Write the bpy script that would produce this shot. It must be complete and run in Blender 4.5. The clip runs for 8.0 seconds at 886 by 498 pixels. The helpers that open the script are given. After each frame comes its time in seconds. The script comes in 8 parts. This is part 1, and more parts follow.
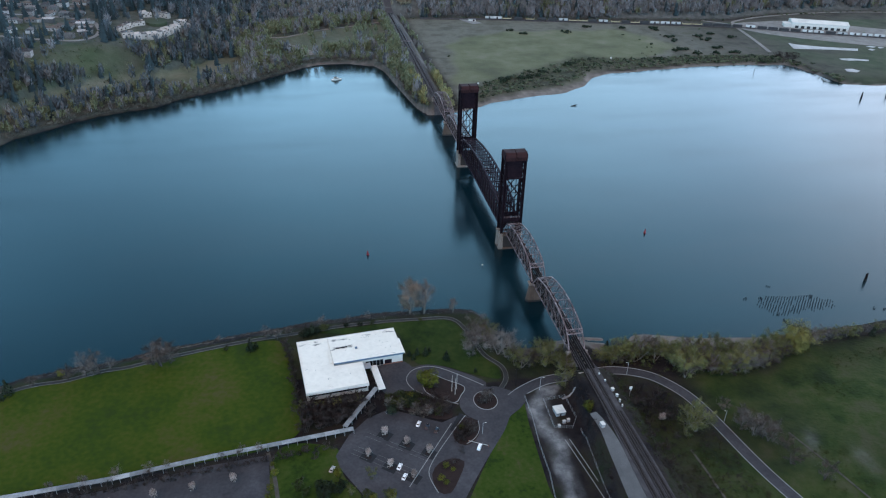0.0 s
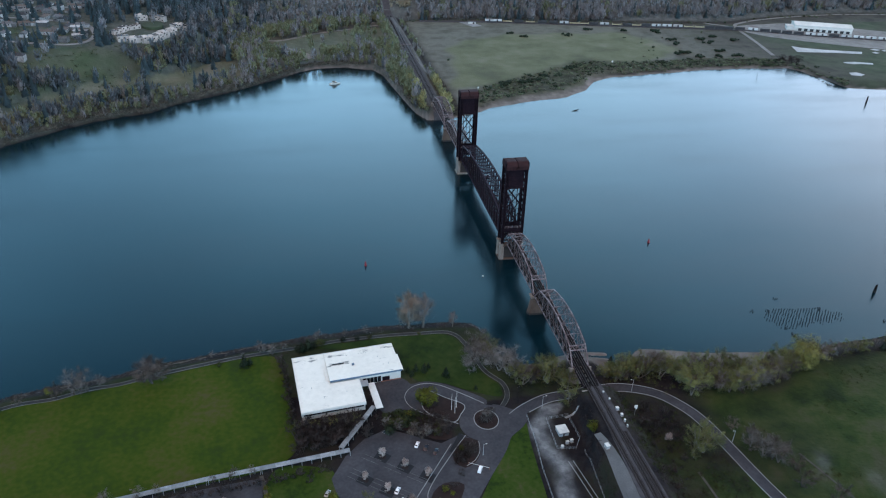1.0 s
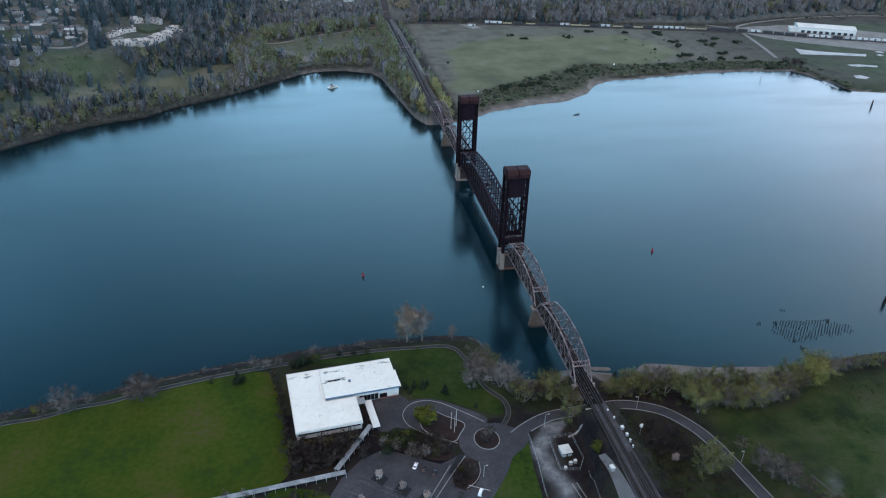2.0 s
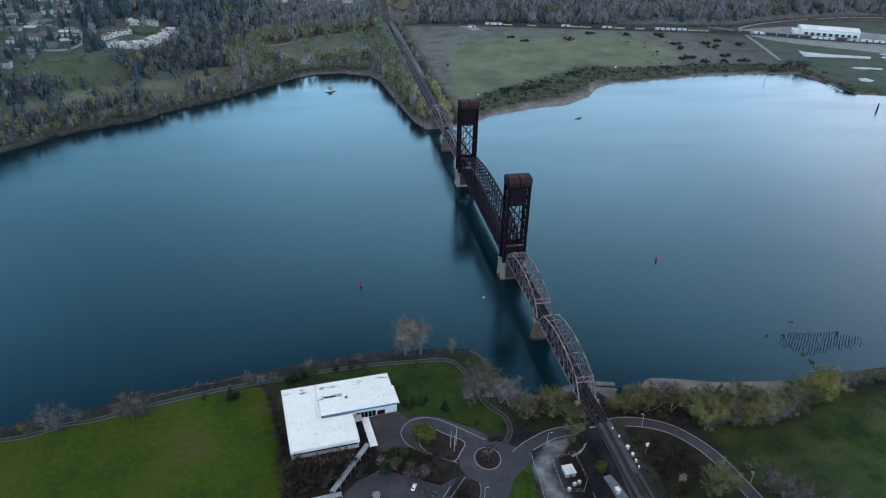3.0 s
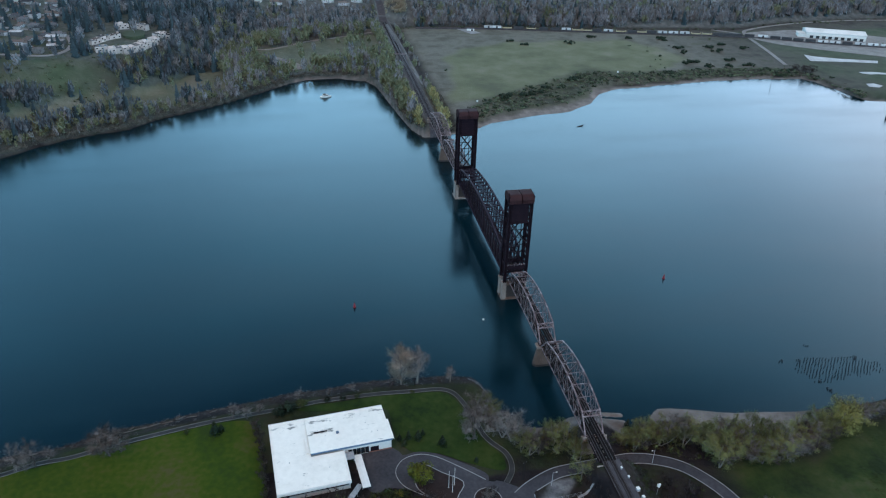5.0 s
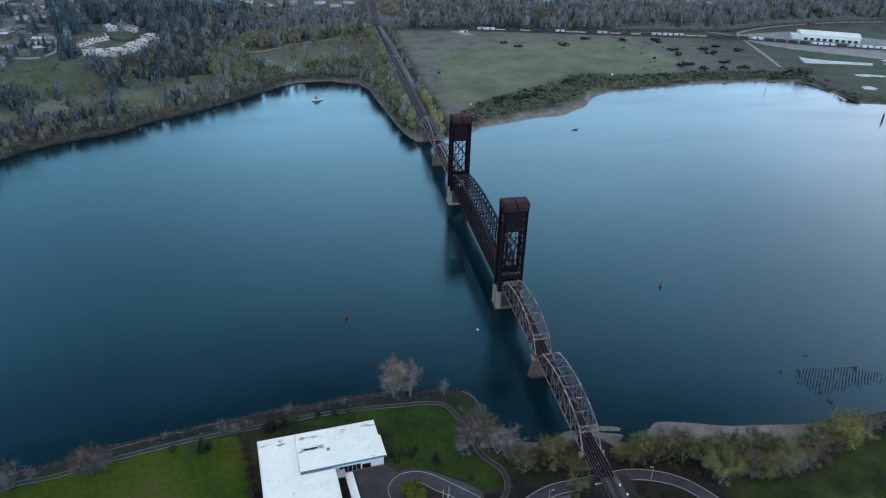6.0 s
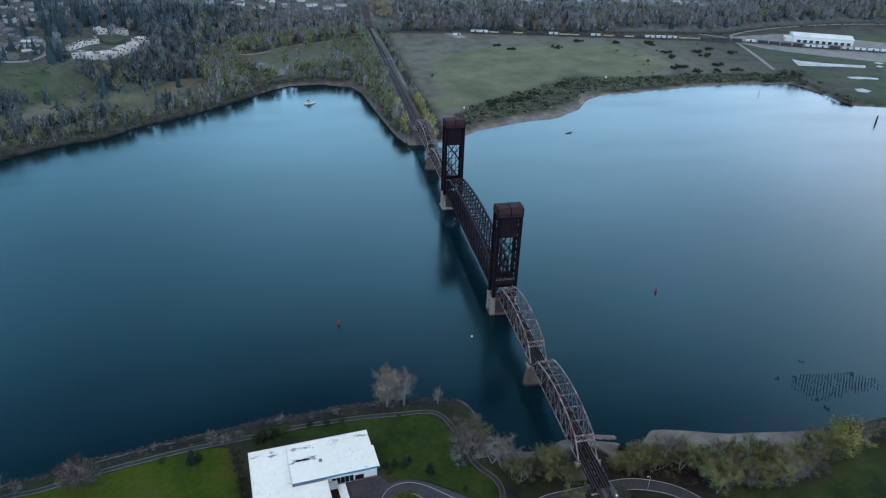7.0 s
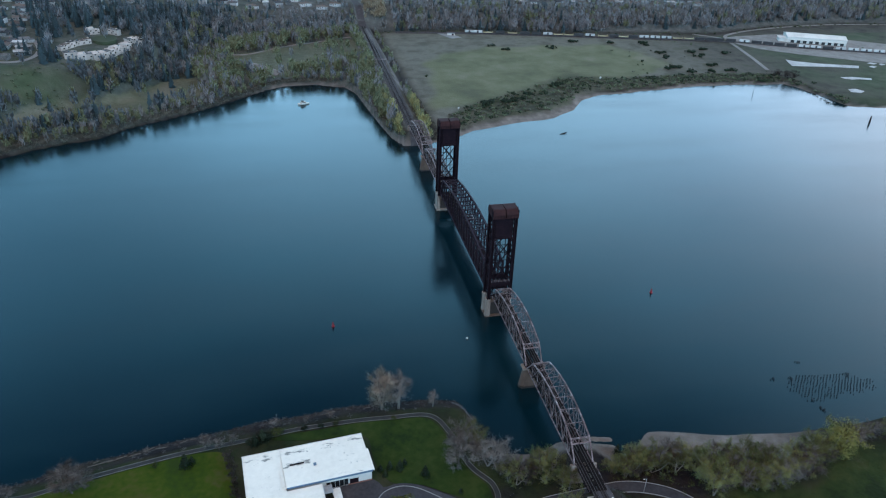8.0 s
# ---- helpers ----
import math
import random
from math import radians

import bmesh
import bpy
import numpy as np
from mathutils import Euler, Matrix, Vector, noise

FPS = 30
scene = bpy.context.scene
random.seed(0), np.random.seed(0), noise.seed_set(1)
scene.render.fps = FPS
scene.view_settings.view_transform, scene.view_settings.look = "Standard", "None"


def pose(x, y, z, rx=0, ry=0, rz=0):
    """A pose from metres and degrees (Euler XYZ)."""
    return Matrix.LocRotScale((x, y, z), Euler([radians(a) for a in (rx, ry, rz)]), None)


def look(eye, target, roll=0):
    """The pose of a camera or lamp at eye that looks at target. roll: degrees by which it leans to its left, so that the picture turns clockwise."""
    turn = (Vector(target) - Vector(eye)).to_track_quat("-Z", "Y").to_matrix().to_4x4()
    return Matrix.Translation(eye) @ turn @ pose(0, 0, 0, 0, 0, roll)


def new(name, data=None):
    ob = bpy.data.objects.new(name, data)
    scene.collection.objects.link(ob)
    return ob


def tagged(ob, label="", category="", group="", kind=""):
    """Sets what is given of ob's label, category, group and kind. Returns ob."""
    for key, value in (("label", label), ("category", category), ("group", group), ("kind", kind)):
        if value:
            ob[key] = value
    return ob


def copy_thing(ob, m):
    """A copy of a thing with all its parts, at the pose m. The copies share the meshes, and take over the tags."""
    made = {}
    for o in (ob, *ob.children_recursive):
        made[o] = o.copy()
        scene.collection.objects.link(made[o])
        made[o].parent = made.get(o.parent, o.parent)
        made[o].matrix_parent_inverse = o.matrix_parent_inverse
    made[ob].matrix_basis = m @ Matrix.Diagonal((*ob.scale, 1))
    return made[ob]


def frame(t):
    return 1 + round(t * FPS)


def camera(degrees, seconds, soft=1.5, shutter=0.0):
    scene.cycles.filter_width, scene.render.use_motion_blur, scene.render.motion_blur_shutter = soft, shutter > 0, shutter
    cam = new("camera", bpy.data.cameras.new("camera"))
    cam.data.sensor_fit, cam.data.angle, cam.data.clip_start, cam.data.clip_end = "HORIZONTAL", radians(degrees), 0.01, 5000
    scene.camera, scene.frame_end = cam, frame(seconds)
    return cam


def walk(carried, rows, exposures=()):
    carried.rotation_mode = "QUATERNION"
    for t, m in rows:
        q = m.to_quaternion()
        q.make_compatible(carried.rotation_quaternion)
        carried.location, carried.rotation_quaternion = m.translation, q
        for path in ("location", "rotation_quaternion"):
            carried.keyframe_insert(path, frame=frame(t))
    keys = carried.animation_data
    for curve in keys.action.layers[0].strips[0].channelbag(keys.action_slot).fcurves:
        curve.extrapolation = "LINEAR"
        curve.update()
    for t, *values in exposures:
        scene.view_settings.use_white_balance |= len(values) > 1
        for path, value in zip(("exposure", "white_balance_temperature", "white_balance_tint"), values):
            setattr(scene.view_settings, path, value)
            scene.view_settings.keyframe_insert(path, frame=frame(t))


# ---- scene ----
cam = camera(62.64, 8.0, soft=1.15)
walk(cam, [
    (0, pose(-153.26, -482.33, 287.78, 60.102, -1.384, -10.970)),
    (0.5, pose(-151.69, -475.16, 288.18, 60.130, -1.393, -10.984)),
    (1, pose(-150.20, -467.90, 288.34, 60.134, -1.378, -10.989)),
    (1.5, pose(-148.48, -460.61, 288.40, 60.142, -1.338, -11.017)),
    (3, pose(-144.17, -439.46, 288.38, 60.113, -1.386, -11.027)),
    (3.5, pose(-142.64, -432.54, 288.27, 60.102, -1.370, -11.036)),
    (4, pose(-141.15, -425.48, 288.17, 60.075, -1.412, -11.042)),
    (4.5, pose(-139.65, -418.59, 287.91, 60.080, -1.393, -11.047)),
    (6, pose(-135.99, -400.67, 288.37, 60.071, -1.582, -11.644)),
    (6.5, pose(-135.09, -397.13, 288.32, 60.121, -1.611, -11.942)),
    (7, pose(-134.55, -394.80, 288.25, 60.214, -1.664, -12.154)),
    (7.5, pose(-134.36, -393.22, 288.29, 60.256, -1.685, -12.434)),
    (8, pose(-134.24, -392.43, 288.09, 60.223, -1.785, -12.586)),
], exposures=[(0.0, -0.5, 6840, 17), (1.2, -0.5, 6820, 16.5), (4.0, -0.5, 6600, 13.5), (8.0, -0.5, 6530, 12)])
# ---- world and light ----
world = bpy.data.worlds.new("dusk_sky")
world.use_nodes = True
scene.world = world
wn, wl = world.node_tree.nodes, world.node_tree.links
wn.clear()
SUN_EL, SUN_ROT = radians(17), radians(60)
sky = wn.new("ShaderNodeTexSky")
sky.sky_type = "NISHITA"
sky.sun_disc = False
sky.sun_elevation, sky.sun_rotation = SUN_EL, SUN_ROT
sky.air_density, sky.dust_density, sky.ozone_density = 1.0, 3.2, 2.5
cloud_co = wn.new("ShaderNodeTexCoord")
cloud_map = wn.new("ShaderNodeMapping")
cloud_map.inputs["Scale"].default_value = (1.0, 1.0, 3.0)
cloud = wn.new("ShaderNodeTexNoise")
cloud.inputs["Scale"].default_value, cloud.inputs["Detail"].default_value = 2.4, 6
cloud_ramp = wn.new("ShaderNodeMapRange")
cloud_ramp.inputs["From Min"].default_value, cloud_ramp.inputs["From Max"].default_value = 0.4, 0.7
cloud_ramp.inputs["To Min"].default_value, cloud_ramp.inputs["To Max"].default_value = 0.93, 0.985
# thin high haze: pale blue towards the horizon, deep blue-grey overhead
sep = wn.new("ShaderNodeSeparateXYZ")
haze = wn.new("ShaderNodeValToRGB")
he = haze.color_ramp.elements
for p, c in ((0.42, (15.2, 33.2, 50.2, 1)), (0.55, (6.2, 18.2, 28.5, 1)), (0.62, (1.7, 5.8, 10.5, 1)), (0.69, (0.25, 1.1, 2.6, 1)), (0.8, (0.5, 1.2, 2.0, 1))):
    he.new(p).color = c
he[0].position, he[0].color = 0.0, (26.0, 38.0, 49.0, 1)
he[-1].position, he[-1].color = 1.0, (0.45, 1.1, 1.7, 1)
he[1].position = 0.22
he[1].color = (18.8, 35.0, 50.5, 1)
# the veil is brighter and warmer towards the side where the sun goes down
west = wn.new("ShaderNodeValToRGB")
we = west.color_ramp.elements
we[0].position, we[0].color = 0.08, (0.47, 0.6, 0.63, 1)
we[1].position, we[1].color = 0.82, (1.55, 1.06, 0.94, 1)
we.new(0.3).color = (0.9, 0.96, 0.95, 1)
we.new(0.55).color = (1.06, 1.01, 0.97, 1)
we.new(0.67).color = (1.06, 0.94, 0.91, 1)
across = wn.new("ShaderNodeMapRange")
across.inputs["From Min"].default_value, across.inputs["From Max"].default_value = -0.4, 1.0
veil = wn.new("ShaderNodeMix")
veil.data_type, veil.blend_type = "RGBA", "MULTIPLY"
low = wn.new("ShaderNodeMapRange")
low.inputs["From Min"].default_value, low.inputs["From Max"].default_value = 0.46, 0.66
low.inputs["To Min"].default_value, low.inputs["To Max"].default_value = 1.0, 0.8
cloud_mix = wn.new("ShaderNodeMix")
cloud_mix.data_type = "RGBA"
back = wn.new("ShaderNodeBackground")
back.inputs["Strength"].default_value = 0.15
wout = wn.new("ShaderNodeOutputWorld")
wl.new(cloud_co.outputs["Generated"], cloud_map.inputs["Vector"])
wl.new(cloud_co.outputs["Generated"], sep.inputs["Vector"])
wl.new(sep.outputs["Z"], haze.inputs["Fac"])
wl.new(cloud_map.outputs["Vector"], cloud.inputs["Vector"])
wl.new(cloud.outputs["Fac"], cloud_ramp.inputs["Value"])
wl.new(cloud_ramp.outputs["Result"], cloud_mix.inputs["Factor"])
wl.new(sky.outputs["Color"], cloud_mix.inputs["A"])
wl.new(sep.outputs["X"], across.inputs["Value"])
wl.new(across.outputs["Result"], west.inputs["Fac"])
wl.new(sep.outputs["Z"], low.inputs["Value"])
wl.new(low.outputs["Result"], veil.inputs["Factor"])
wl.new(haze.outputs["Color"], veil.inputs["A"])
wl.new(west.outputs["Color"], veil.inputs["B"])
streak_map = wn.new("ShaderNodeMapping")
streak_map.inputs["Scale"].default_value = (1.2, 1.2, 9.0)
streak = wn.new("ShaderNodeTexNoise")
streak.inputs["Scale"].default_value, streak.inputs["Detail"].default_value = 3.2, 5
streak_range = wn.new("ShaderNodeMapRange")
streak_range.inputs["From Min"].default_value, streak_range.inputs["From Max"].default_value = 0.38, 0.64
streak_range.inputs["To Min"].default_value, streak_range.inputs["To Max"].default_value = 0.84, 1.17
banks = wn.new("ShaderNodeVectorMath")
banks.operation = "SCALE"
wl.new(cloud_co.outputs["Generated"], streak_map.inputs["Vector"])
wl.new(streak_map.outputs["Vector"], streak.inputs["Vector"])
wl.new(streak.outputs["Fac"], streak_range.inputs["Value"])
wl.new(veil.outputs["Result"], banks.inputs["Vector"])
wl.new(streak_range.outputs["Result"], banks.inputs["Scale"])
wl.new(banks.outputs["Vector"], cloud_mix.inputs["B"])
wl.new(cloud_mix.outputs["Result"], back.inputs["Color"])
wl.new(back.outputs["Background"], wout.inputs["Surface"])

# the bright part of the veiled sky, high and behind the viewer
sun = new("sun", bpy.data.lights.new("sun", "SUN"))
sun.data.energy, sun.data.angle, sun.data.color = 2.52, radians(50), (1.0, 0.7, 0.57)
sun.matrix_world = look((0, 0, 0), (0.35, 0.45, -1.0))
scene.view_settings.exposure = -0.48


# ---- materials ----
def material(name, colors, scale=1.0, rough=0.8, metal=0.0, bump=0.0, fine=0.0, spread=0.25, gloss=0.3, stretch=(1, 1, 1), per_object=0.0):
    """colors: two or three colours blended by noise at size 1/scale and at a finer size."""
    m = bpy.data.materials.new(name)
    m.use_nodes = True
    n, l = m.node_tree.nodes, m.node_tree.links
    b = n["Principled BSDF"]
    co = n.new("ShaderNodeTexCoord")
    mp = n.new("ShaderNodeMapping")
    mp.inputs["Scale"].default_value = stretch
    l.new(co.outputs["Object"], mp.inputs["Vector"])
    a = n.new("ShaderNodeTexNoise")
    a.inputs["Scale"].default_value, a.inputs["Detail"].default_value, a.inputs["Roughness"].default_value = scale, 5, 0.6
    f = n.new("ShaderNodeTexNoise")
    f.inputs["Scale"].default_value, f.inputs["Detail"].default_value = fine or scale * 9, 4
    l.new(mp.outputs["Vector"], a.inputs["Vector"])
    l.new(mp.outputs["Vector"], f.inputs["Vector"])
    add = n.new("ShaderNodeMath")
    add.operation = "MULTIPLY_ADD"
    add.inputs[1].default_value = 0.35
    sub = n.new("ShaderNodeMath")
    sub.operation = "MULTIPLY_ADD"
    sub.inputs[1].default_value, sub.inputs[2].default_value = 0.65, 0.0
    l.new(a.outputs["Fac"], sub.inputs[0])
    l.new(f.outputs["Fac"], add.inputs[0])
    l.new(sub.outputs[0], add.inputs[2])
    source = add.outputs[0]
    if per_object:
        info = n.new("ShaderNodeObjectInfo")
        r = n.new("ShaderNodeMath")
        r.operation = "MULTIPLY_ADD"
        r.inputs[1].default_value = per_object
        off = n.new("ShaderNodeMath")
        off.operation = "SUBTRACT"
        off.inputs[1].default_value = per_object / 2
        l.new(info.outputs["Random"], r.inputs[0])
        l.new(source, r.inputs[2])
        l.new(r.outputs[0], off.inputs[0])
        source = off.outputs[0]
    ramp = n.new("ShaderNodeValToRGB")
    e = ramp.color_ramp.elements
    k = len(colors)
    while len(e) < k:
        e.new(0.5)
    for i, c in enumerate(colors):
        e[i].position = 0.5 - spread + 2 * spread * i / max(1, k - 1)
        e[i].color = (*c, 1)
    l.new(source, ramp.inputs["Fac"])
    l.new(ramp.outputs["Color"], b.inputs["Base Color"])
    b.inputs["Roughness"].default_value = rough
    b.inputs["Metallic"].default_value = metal
    b.inputs["Specular IOR Level"].default_value = gloss
    if bump:
        bp = n.new("ShaderNodeBump")
        bp.inputs["Strength"].default_value, bp.inputs["Distance"].default_value = 0.6, bump
        l.new(f.outputs["Fac"], bp.inputs["Height"])
        l.new(bp.outputs["Normal"], b.inputs["Normal"])
    return m


M = {}
M["steel_dark"] = material("rusted_dark_steel", [(0.00614, 0.004, 0.00675), (0.0113, 0.0065, 0.00945), (0.0266, 0.013, 0.0162)], 0.25, 0.85, 0.0, 0.02, gloss=0.06)
M["steel_cap"] = material("rust_red_plate", [(0.011, 0.006, 0.007), (0.034, 0.014, 0.0145), (0.019, 0.010, 0.011)], 0.2, 0.75, 0.0, 0.02, gloss=0.1)
M["steel_mid"] = material("dark_rust_plate", [(0.00873, 0.00551, 0.00955), (0.0186, 0.011, 0.0176), (0.0273, 0.0187, 0.0279)], 0.2, 0.75, 0.0, 0.02, gloss=0.12)
M["steel_pale"] = material("faded_aluminium_painted_steel", [(0.04, 0.021, 0.022), (0.14, 0.095, 0.094), (0.34, 0.28, 0.277)], 0.35, 0.6, 0.15, 0.01, spread=0.15)
M["steel_web"] = material("faded_rusty_steel", [(0.035, 0.018, 0.019), (0.09, 0.06, 0.06), (0.2, 0.16, 0.157)], 0.35, 0.65, 0.1, 0.01, spread=0.17)
M["concrete"] = material("weathered_concrete", [(0.1, 0.075, 0.06), (0.2, 0.165, 0.14), (0.31, 0.27, 0.235)], 0.18, 0.9, 0, 0.04, spread=0.2, stretch=(1, 1, 0.3))
M["concrete_brown"] = material("stained_brown_concrete", [(0.045, 0.03, 0.025), (0.095, 0.063, 0.048), (0.16, 0.115, 0.09)], 0.2, 0.9, 0, 0.04, stretch=(1, 1, 0.3))
M["concrete_dark"] = material("dark_pier_concrete", [(0.018, 0.014, 0.013), (0.045, 0.034, 0.03)], 0.2, 0.9, 0, 0.04, stretch=(1, 1, 0.3))
M["asphalt"] = material("worn_asphalt", [(0.028, 0.0275, 0.0315), (0.047, 0.046, 0.051), (0.072, 0.07, 0.077)], 0.07, 0.95, 0, 0.01, spread=0.2, gloss=0.12)
M["kerb"] = material("pale_kerb_concrete", [(0.15, 0.15, 0.15), (0.29, 0.285, 0.28)], 0.3, 0.9)
M["gravel"] = material("grey_crushed_gravel", [(0.06, 0.06, 0.062), (0.095, 0.095, 0.096), (0.15, 0.149, 0.148)], 0.09, 0.95, 0, 0.05, fine=1.5, spread=0.2)
M["ballast"] = material("dark_track_ballast", [(0.022, 0.019, 0.022), (0.046, 0.041, 0.044), (0.085, 0.078, 0.08)], 0.2, 0.95, 0, 0.05)
M["timber"] = material("creosoted_timber", [(0.006, 0.005, 0.0055), (0.02, 0.016, 0.0155)], 0.8, 0.95, gloss=0.08)
M["pale_rail"] = material("dull_pale_rail", [(0.16, 0.16, 0.16), (0.34, 0.34, 0.335)], 0.8, 0.6)
M["rail"] = material("worn_rail_steel", [(0.05, 0.042, 0.041), (0.11, 0.1, 0.098)], 1.0, 0.55, 0.4)
M["white_roof"] = material("white_roof_membrane", [(0.42, 0.4, 0.37), (0.58, 0.555, 0.51), (0.66, 0.635, 0.585)], 0.06, 0.7, spread=0.22)
M["white_wall"] = material("off_white_painted_wall", [(0.48, 0.46, 0.425), (0.64, 0.615, 0.57)], 0.3, 0.8)
M["blue_band"] = material("blue_painted_fascia", [(0.07, 0.11, 0.165), (0.1, 0.15, 0.21)], 0.3, 0.6)
M["brick"] = material("red_brown_brick", [(0.14, 0.06, 0.045), (0.22, 0.1, 0.075)], 1.5, 0.9)
M["grey_metal"] = material("galvanised_grey_metal", [(0.25, 0.26, 0.27), (0.42, 0.43, 0.44)], 0.6, 0.5, 0.3)
M["line_paint"] = material("worn_white_line_paint", [(0.05, 0.05, 0.05), (0.2, 0.2, 0.195)], 0.7, 0.8)
M["dry_track"] = material("dry_worn_earth", [(0.035, 0.032, 0.026), (0.058, 0.053, 0.044), (0.09, 0.083, 0.07)], 0.2, 0.95)
M["mulch"] = material("bark_mulch", [(0.015, 0.0105, 0.010), (0.036, 0.024, 0.022)], 0.3, 0.95, 0, 0.05, gloss=0.1)
M["lawn"] = material("mown_lawn", [(0.02, 0.034, 0.0045), (0.024, 0.043, 0.003), (0.033, 0.049, 0.0035), (0.044, 0.05, 0.008), (0.054, 0.05, 0.016)], 0.024, 0.95, 0, 0.05, fine=0.35, spread=0.14, gloss=0.1)
# Darker, less yellow green than the open lawn.
M["deep_lawn"] = material("deep_green_lawn", [(0.009, 0.02, 0.005), (0.018, 0.034, 0.006), (0.03, 0.044, 0.01)], 0.05, 0.95, 0, 0.05, fine=0.3, spread=0.12, gloss=0.1)
M["rough_grass"] = material("rough_meadow_grass", [(0.013, 0.027, 0.004), (0.024, 0.045, 0.005), (0.034, 0.05, 0.009), (0.052, 0.05, 0.02)], 0.045, 0.95, 0, 0.1, fine=0.5, spread=0.13, gloss=0.1)


def glass(name, color):
    m = bpy.data.materials.new(name)
    m.use_nodes = True
    b = m.node_tree.nodes["Principled BSDF"]
    b.inputs["Base Color"].default_value = (*color, 1)
    b.inputs["Roughness"].default_value = 0.08
    return m


M["glass"] = glass("dark_window_glass", (0.012, 0.015, 0.018))


def water_material():
    m = bpy.data.materials.new("river_water")
    m.use_nodes = True
    n, l = m.node_tree.nodes, m.node_tree.links
    b = n["Principled BSDF"]
    co = n.new("ShaderNodeTexCoord")
    big = n.new("ShaderNodeTexNoise")
    big.inputs["Scale"].default_value, big.inputs["Detail"].default_value = 0.006, 3
    lane_map = n.new("ShaderNodeMapping")
    lane_map.inputs["Scale"].default_value = (0.25, 1.0, 1)
    lane_map.inputs["Rotation"].default_value = (0, 0, radians(14))
    lane = n.new("ShaderNodeTexNoise")
    lane.inputs["Scale"].default_value, lane.inputs["Detail"].default_value, lane.inputs["Roughness"].default_value = 0.016, 5, 0.55
    l.new(co.outputs["Object"], lane_map.inputs["Vector"])
    l.new(lane_map.outputs["Vector"], lane.inputs["Vector"])
    mp = n.new("ShaderNodeMapping")
    mp.inputs["Scale"].default_value = (1, 1.7, 1)
    ripple = n.new("ShaderNodeTexNoise")
    ripple.inputs["Scale"].default_value, ripple.inputs["Detail"].default_value, ripple.inputs["Roughness"].default_value = 0.55, 4, 0.6
    ramp = n.new("ShaderNodeValToRGB")
    ramp.color_ramp.elements[0].position, ramp.color_ramp.elements[1].position = 0.35, 0.7
    ramp.color_ramp.elements[0].color = (0.0004, 0.0066, 0.0108, 1)
    ramp.color_ramp.elements[1].color = (0.0006, 0.0112, 0.0158, 1)
    rr = n.new("ShaderNodeMapRange")
    rr.inputs["From Min"].default_value, rr.inputs["From Max"].default_value = 0.35, 0.68
    rr.inputs["To Min"].default_value, rr.inputs["To Max"].default_value = 0.13, 0.26
    bump = n.new("ShaderNodeBump")
    bump.inputs["Strength"].default_value, bump.inputs["Distance"].default_value = 0.3, 0.1
    l.new(co.outputs["Object"], big.inputs["Vector"])
    l.new(co.outputs["Object"], mp.inputs["Vector"])
    l.new(mp.outputs["Vector"], ripple.inputs["Vector"])
    l.new(big.outputs["Fac"], ramp.inputs["Fac"])
    l.new(lane.outputs["Fac"], rr.inputs["Value"])
    l.new(rr.outputs["Result"], b.inputs["Roughness"])
    l.new(ramp.outputs["Color"], b.inputs["Base Color"])
    l.new(ripple.outputs["Fac"], bump.inputs["Height"])
    l.new(bump.outputs["Normal"], b.inputs["Normal"])
    b.inputs["IOR"].default_value = 1.333
    b.inputs["Specular IOR Level"].default_value = 0.5
    return m


M["water"] = water_material()


# ---- mesh helpers ----
def mesh_object(name, bm, mat, smooth=False):
    me = bpy.data.meshes.new(name)
    bm.to_mesh(me)
    bm.free()
    if smooth:
        me.polygons.foreach_set("use_smooth", [True] * len(me.polygons))
    if mat:
        me.materials.append(mat)
    return new(name, me)


def part(name, bm, mat, parent, label="", smooth=False):
    ob = mesh_object(name, bm, mat, smooth)
    ob.parent = parent
    return tagged(ob, label) if label else ob


def thing(name, m, label, category, group="", kind=""):
    ob = new(name)
    ob.empty_display_size = 0.5
    ob.matrix_world = m
    return tagged(ob, label, category, group, kind)


def share(name, source, parent, m):
    """Another object on the mesh of source, as a part of parent."""
    ob = new(name, source.data)
    ob.parent = parent
    ob.matrix_basis = m
    return ob


def add_box(bm, x0, x1, y0, y1, z0, z1, m=None):
    vs = [bm.verts.new((x, y, z)) for z in (z0, z1) for x, y in ((x0, y0), (x1, y0), (x1, y1), (x0, y1))]
    for f in ((3, 2, 1, 0), (4, 5, 6, 7), (0, 1, 5, 4), (1, 2, 6, 5), (2, 3, 7, 6), (3, 0, 4, 7)):
        bm.faces.new([vs[i] for i in f])
    if m:
        bmesh.ops.transform(bm, matrix=m, verts=vs)
    return vs


def box(x0, x1, y0, y1, z0, z1, bevel=0.0):
    bm = bmesh.new()
    add_box(bm, x0, x1, y0, y1, z0, z1)
    if bevel:
        bmesh.ops.bevel(bm, geom=bm.edges[:], offset=bevel, segments=2, affect="EDGES")
    return bm


def add_beam(bm, p, q, w, d, up=(0, 0, 1)):
    """A straight bar of width w and depth d from p to q."""
    p, q = Vector(p), Vector(q)
    a = (q - p).normalized()
    u = Vector(up)
    if abs(a.dot(u)) > 0.98:
        u = Vector((0, 1, 0))
    s = a.cross(u).normalized()
    t = s.cross(a).normalized()
    vs = [bm.verts.new(e + s * (w / 2 * i) + t * (d / 2 * j)) for e in (p, q) for i, j in ((-1, -1), (1, -1), (1, 1), (-1, 1))]
    for f in ((3, 2, 1, 0), (4, 5, 6, 7), (0, 1, 5, 4), (1, 2, 6, 5), (2, 3, 7, 6), (3, 0, 4, 7)):
        bm.faces.new([vs[i] for i in f])


def beam(p, q, w, d, up=(0, 0, 1)):
    bm = bmesh.new()
    add_beam(bm, p, q, w, d, up)
    return bm


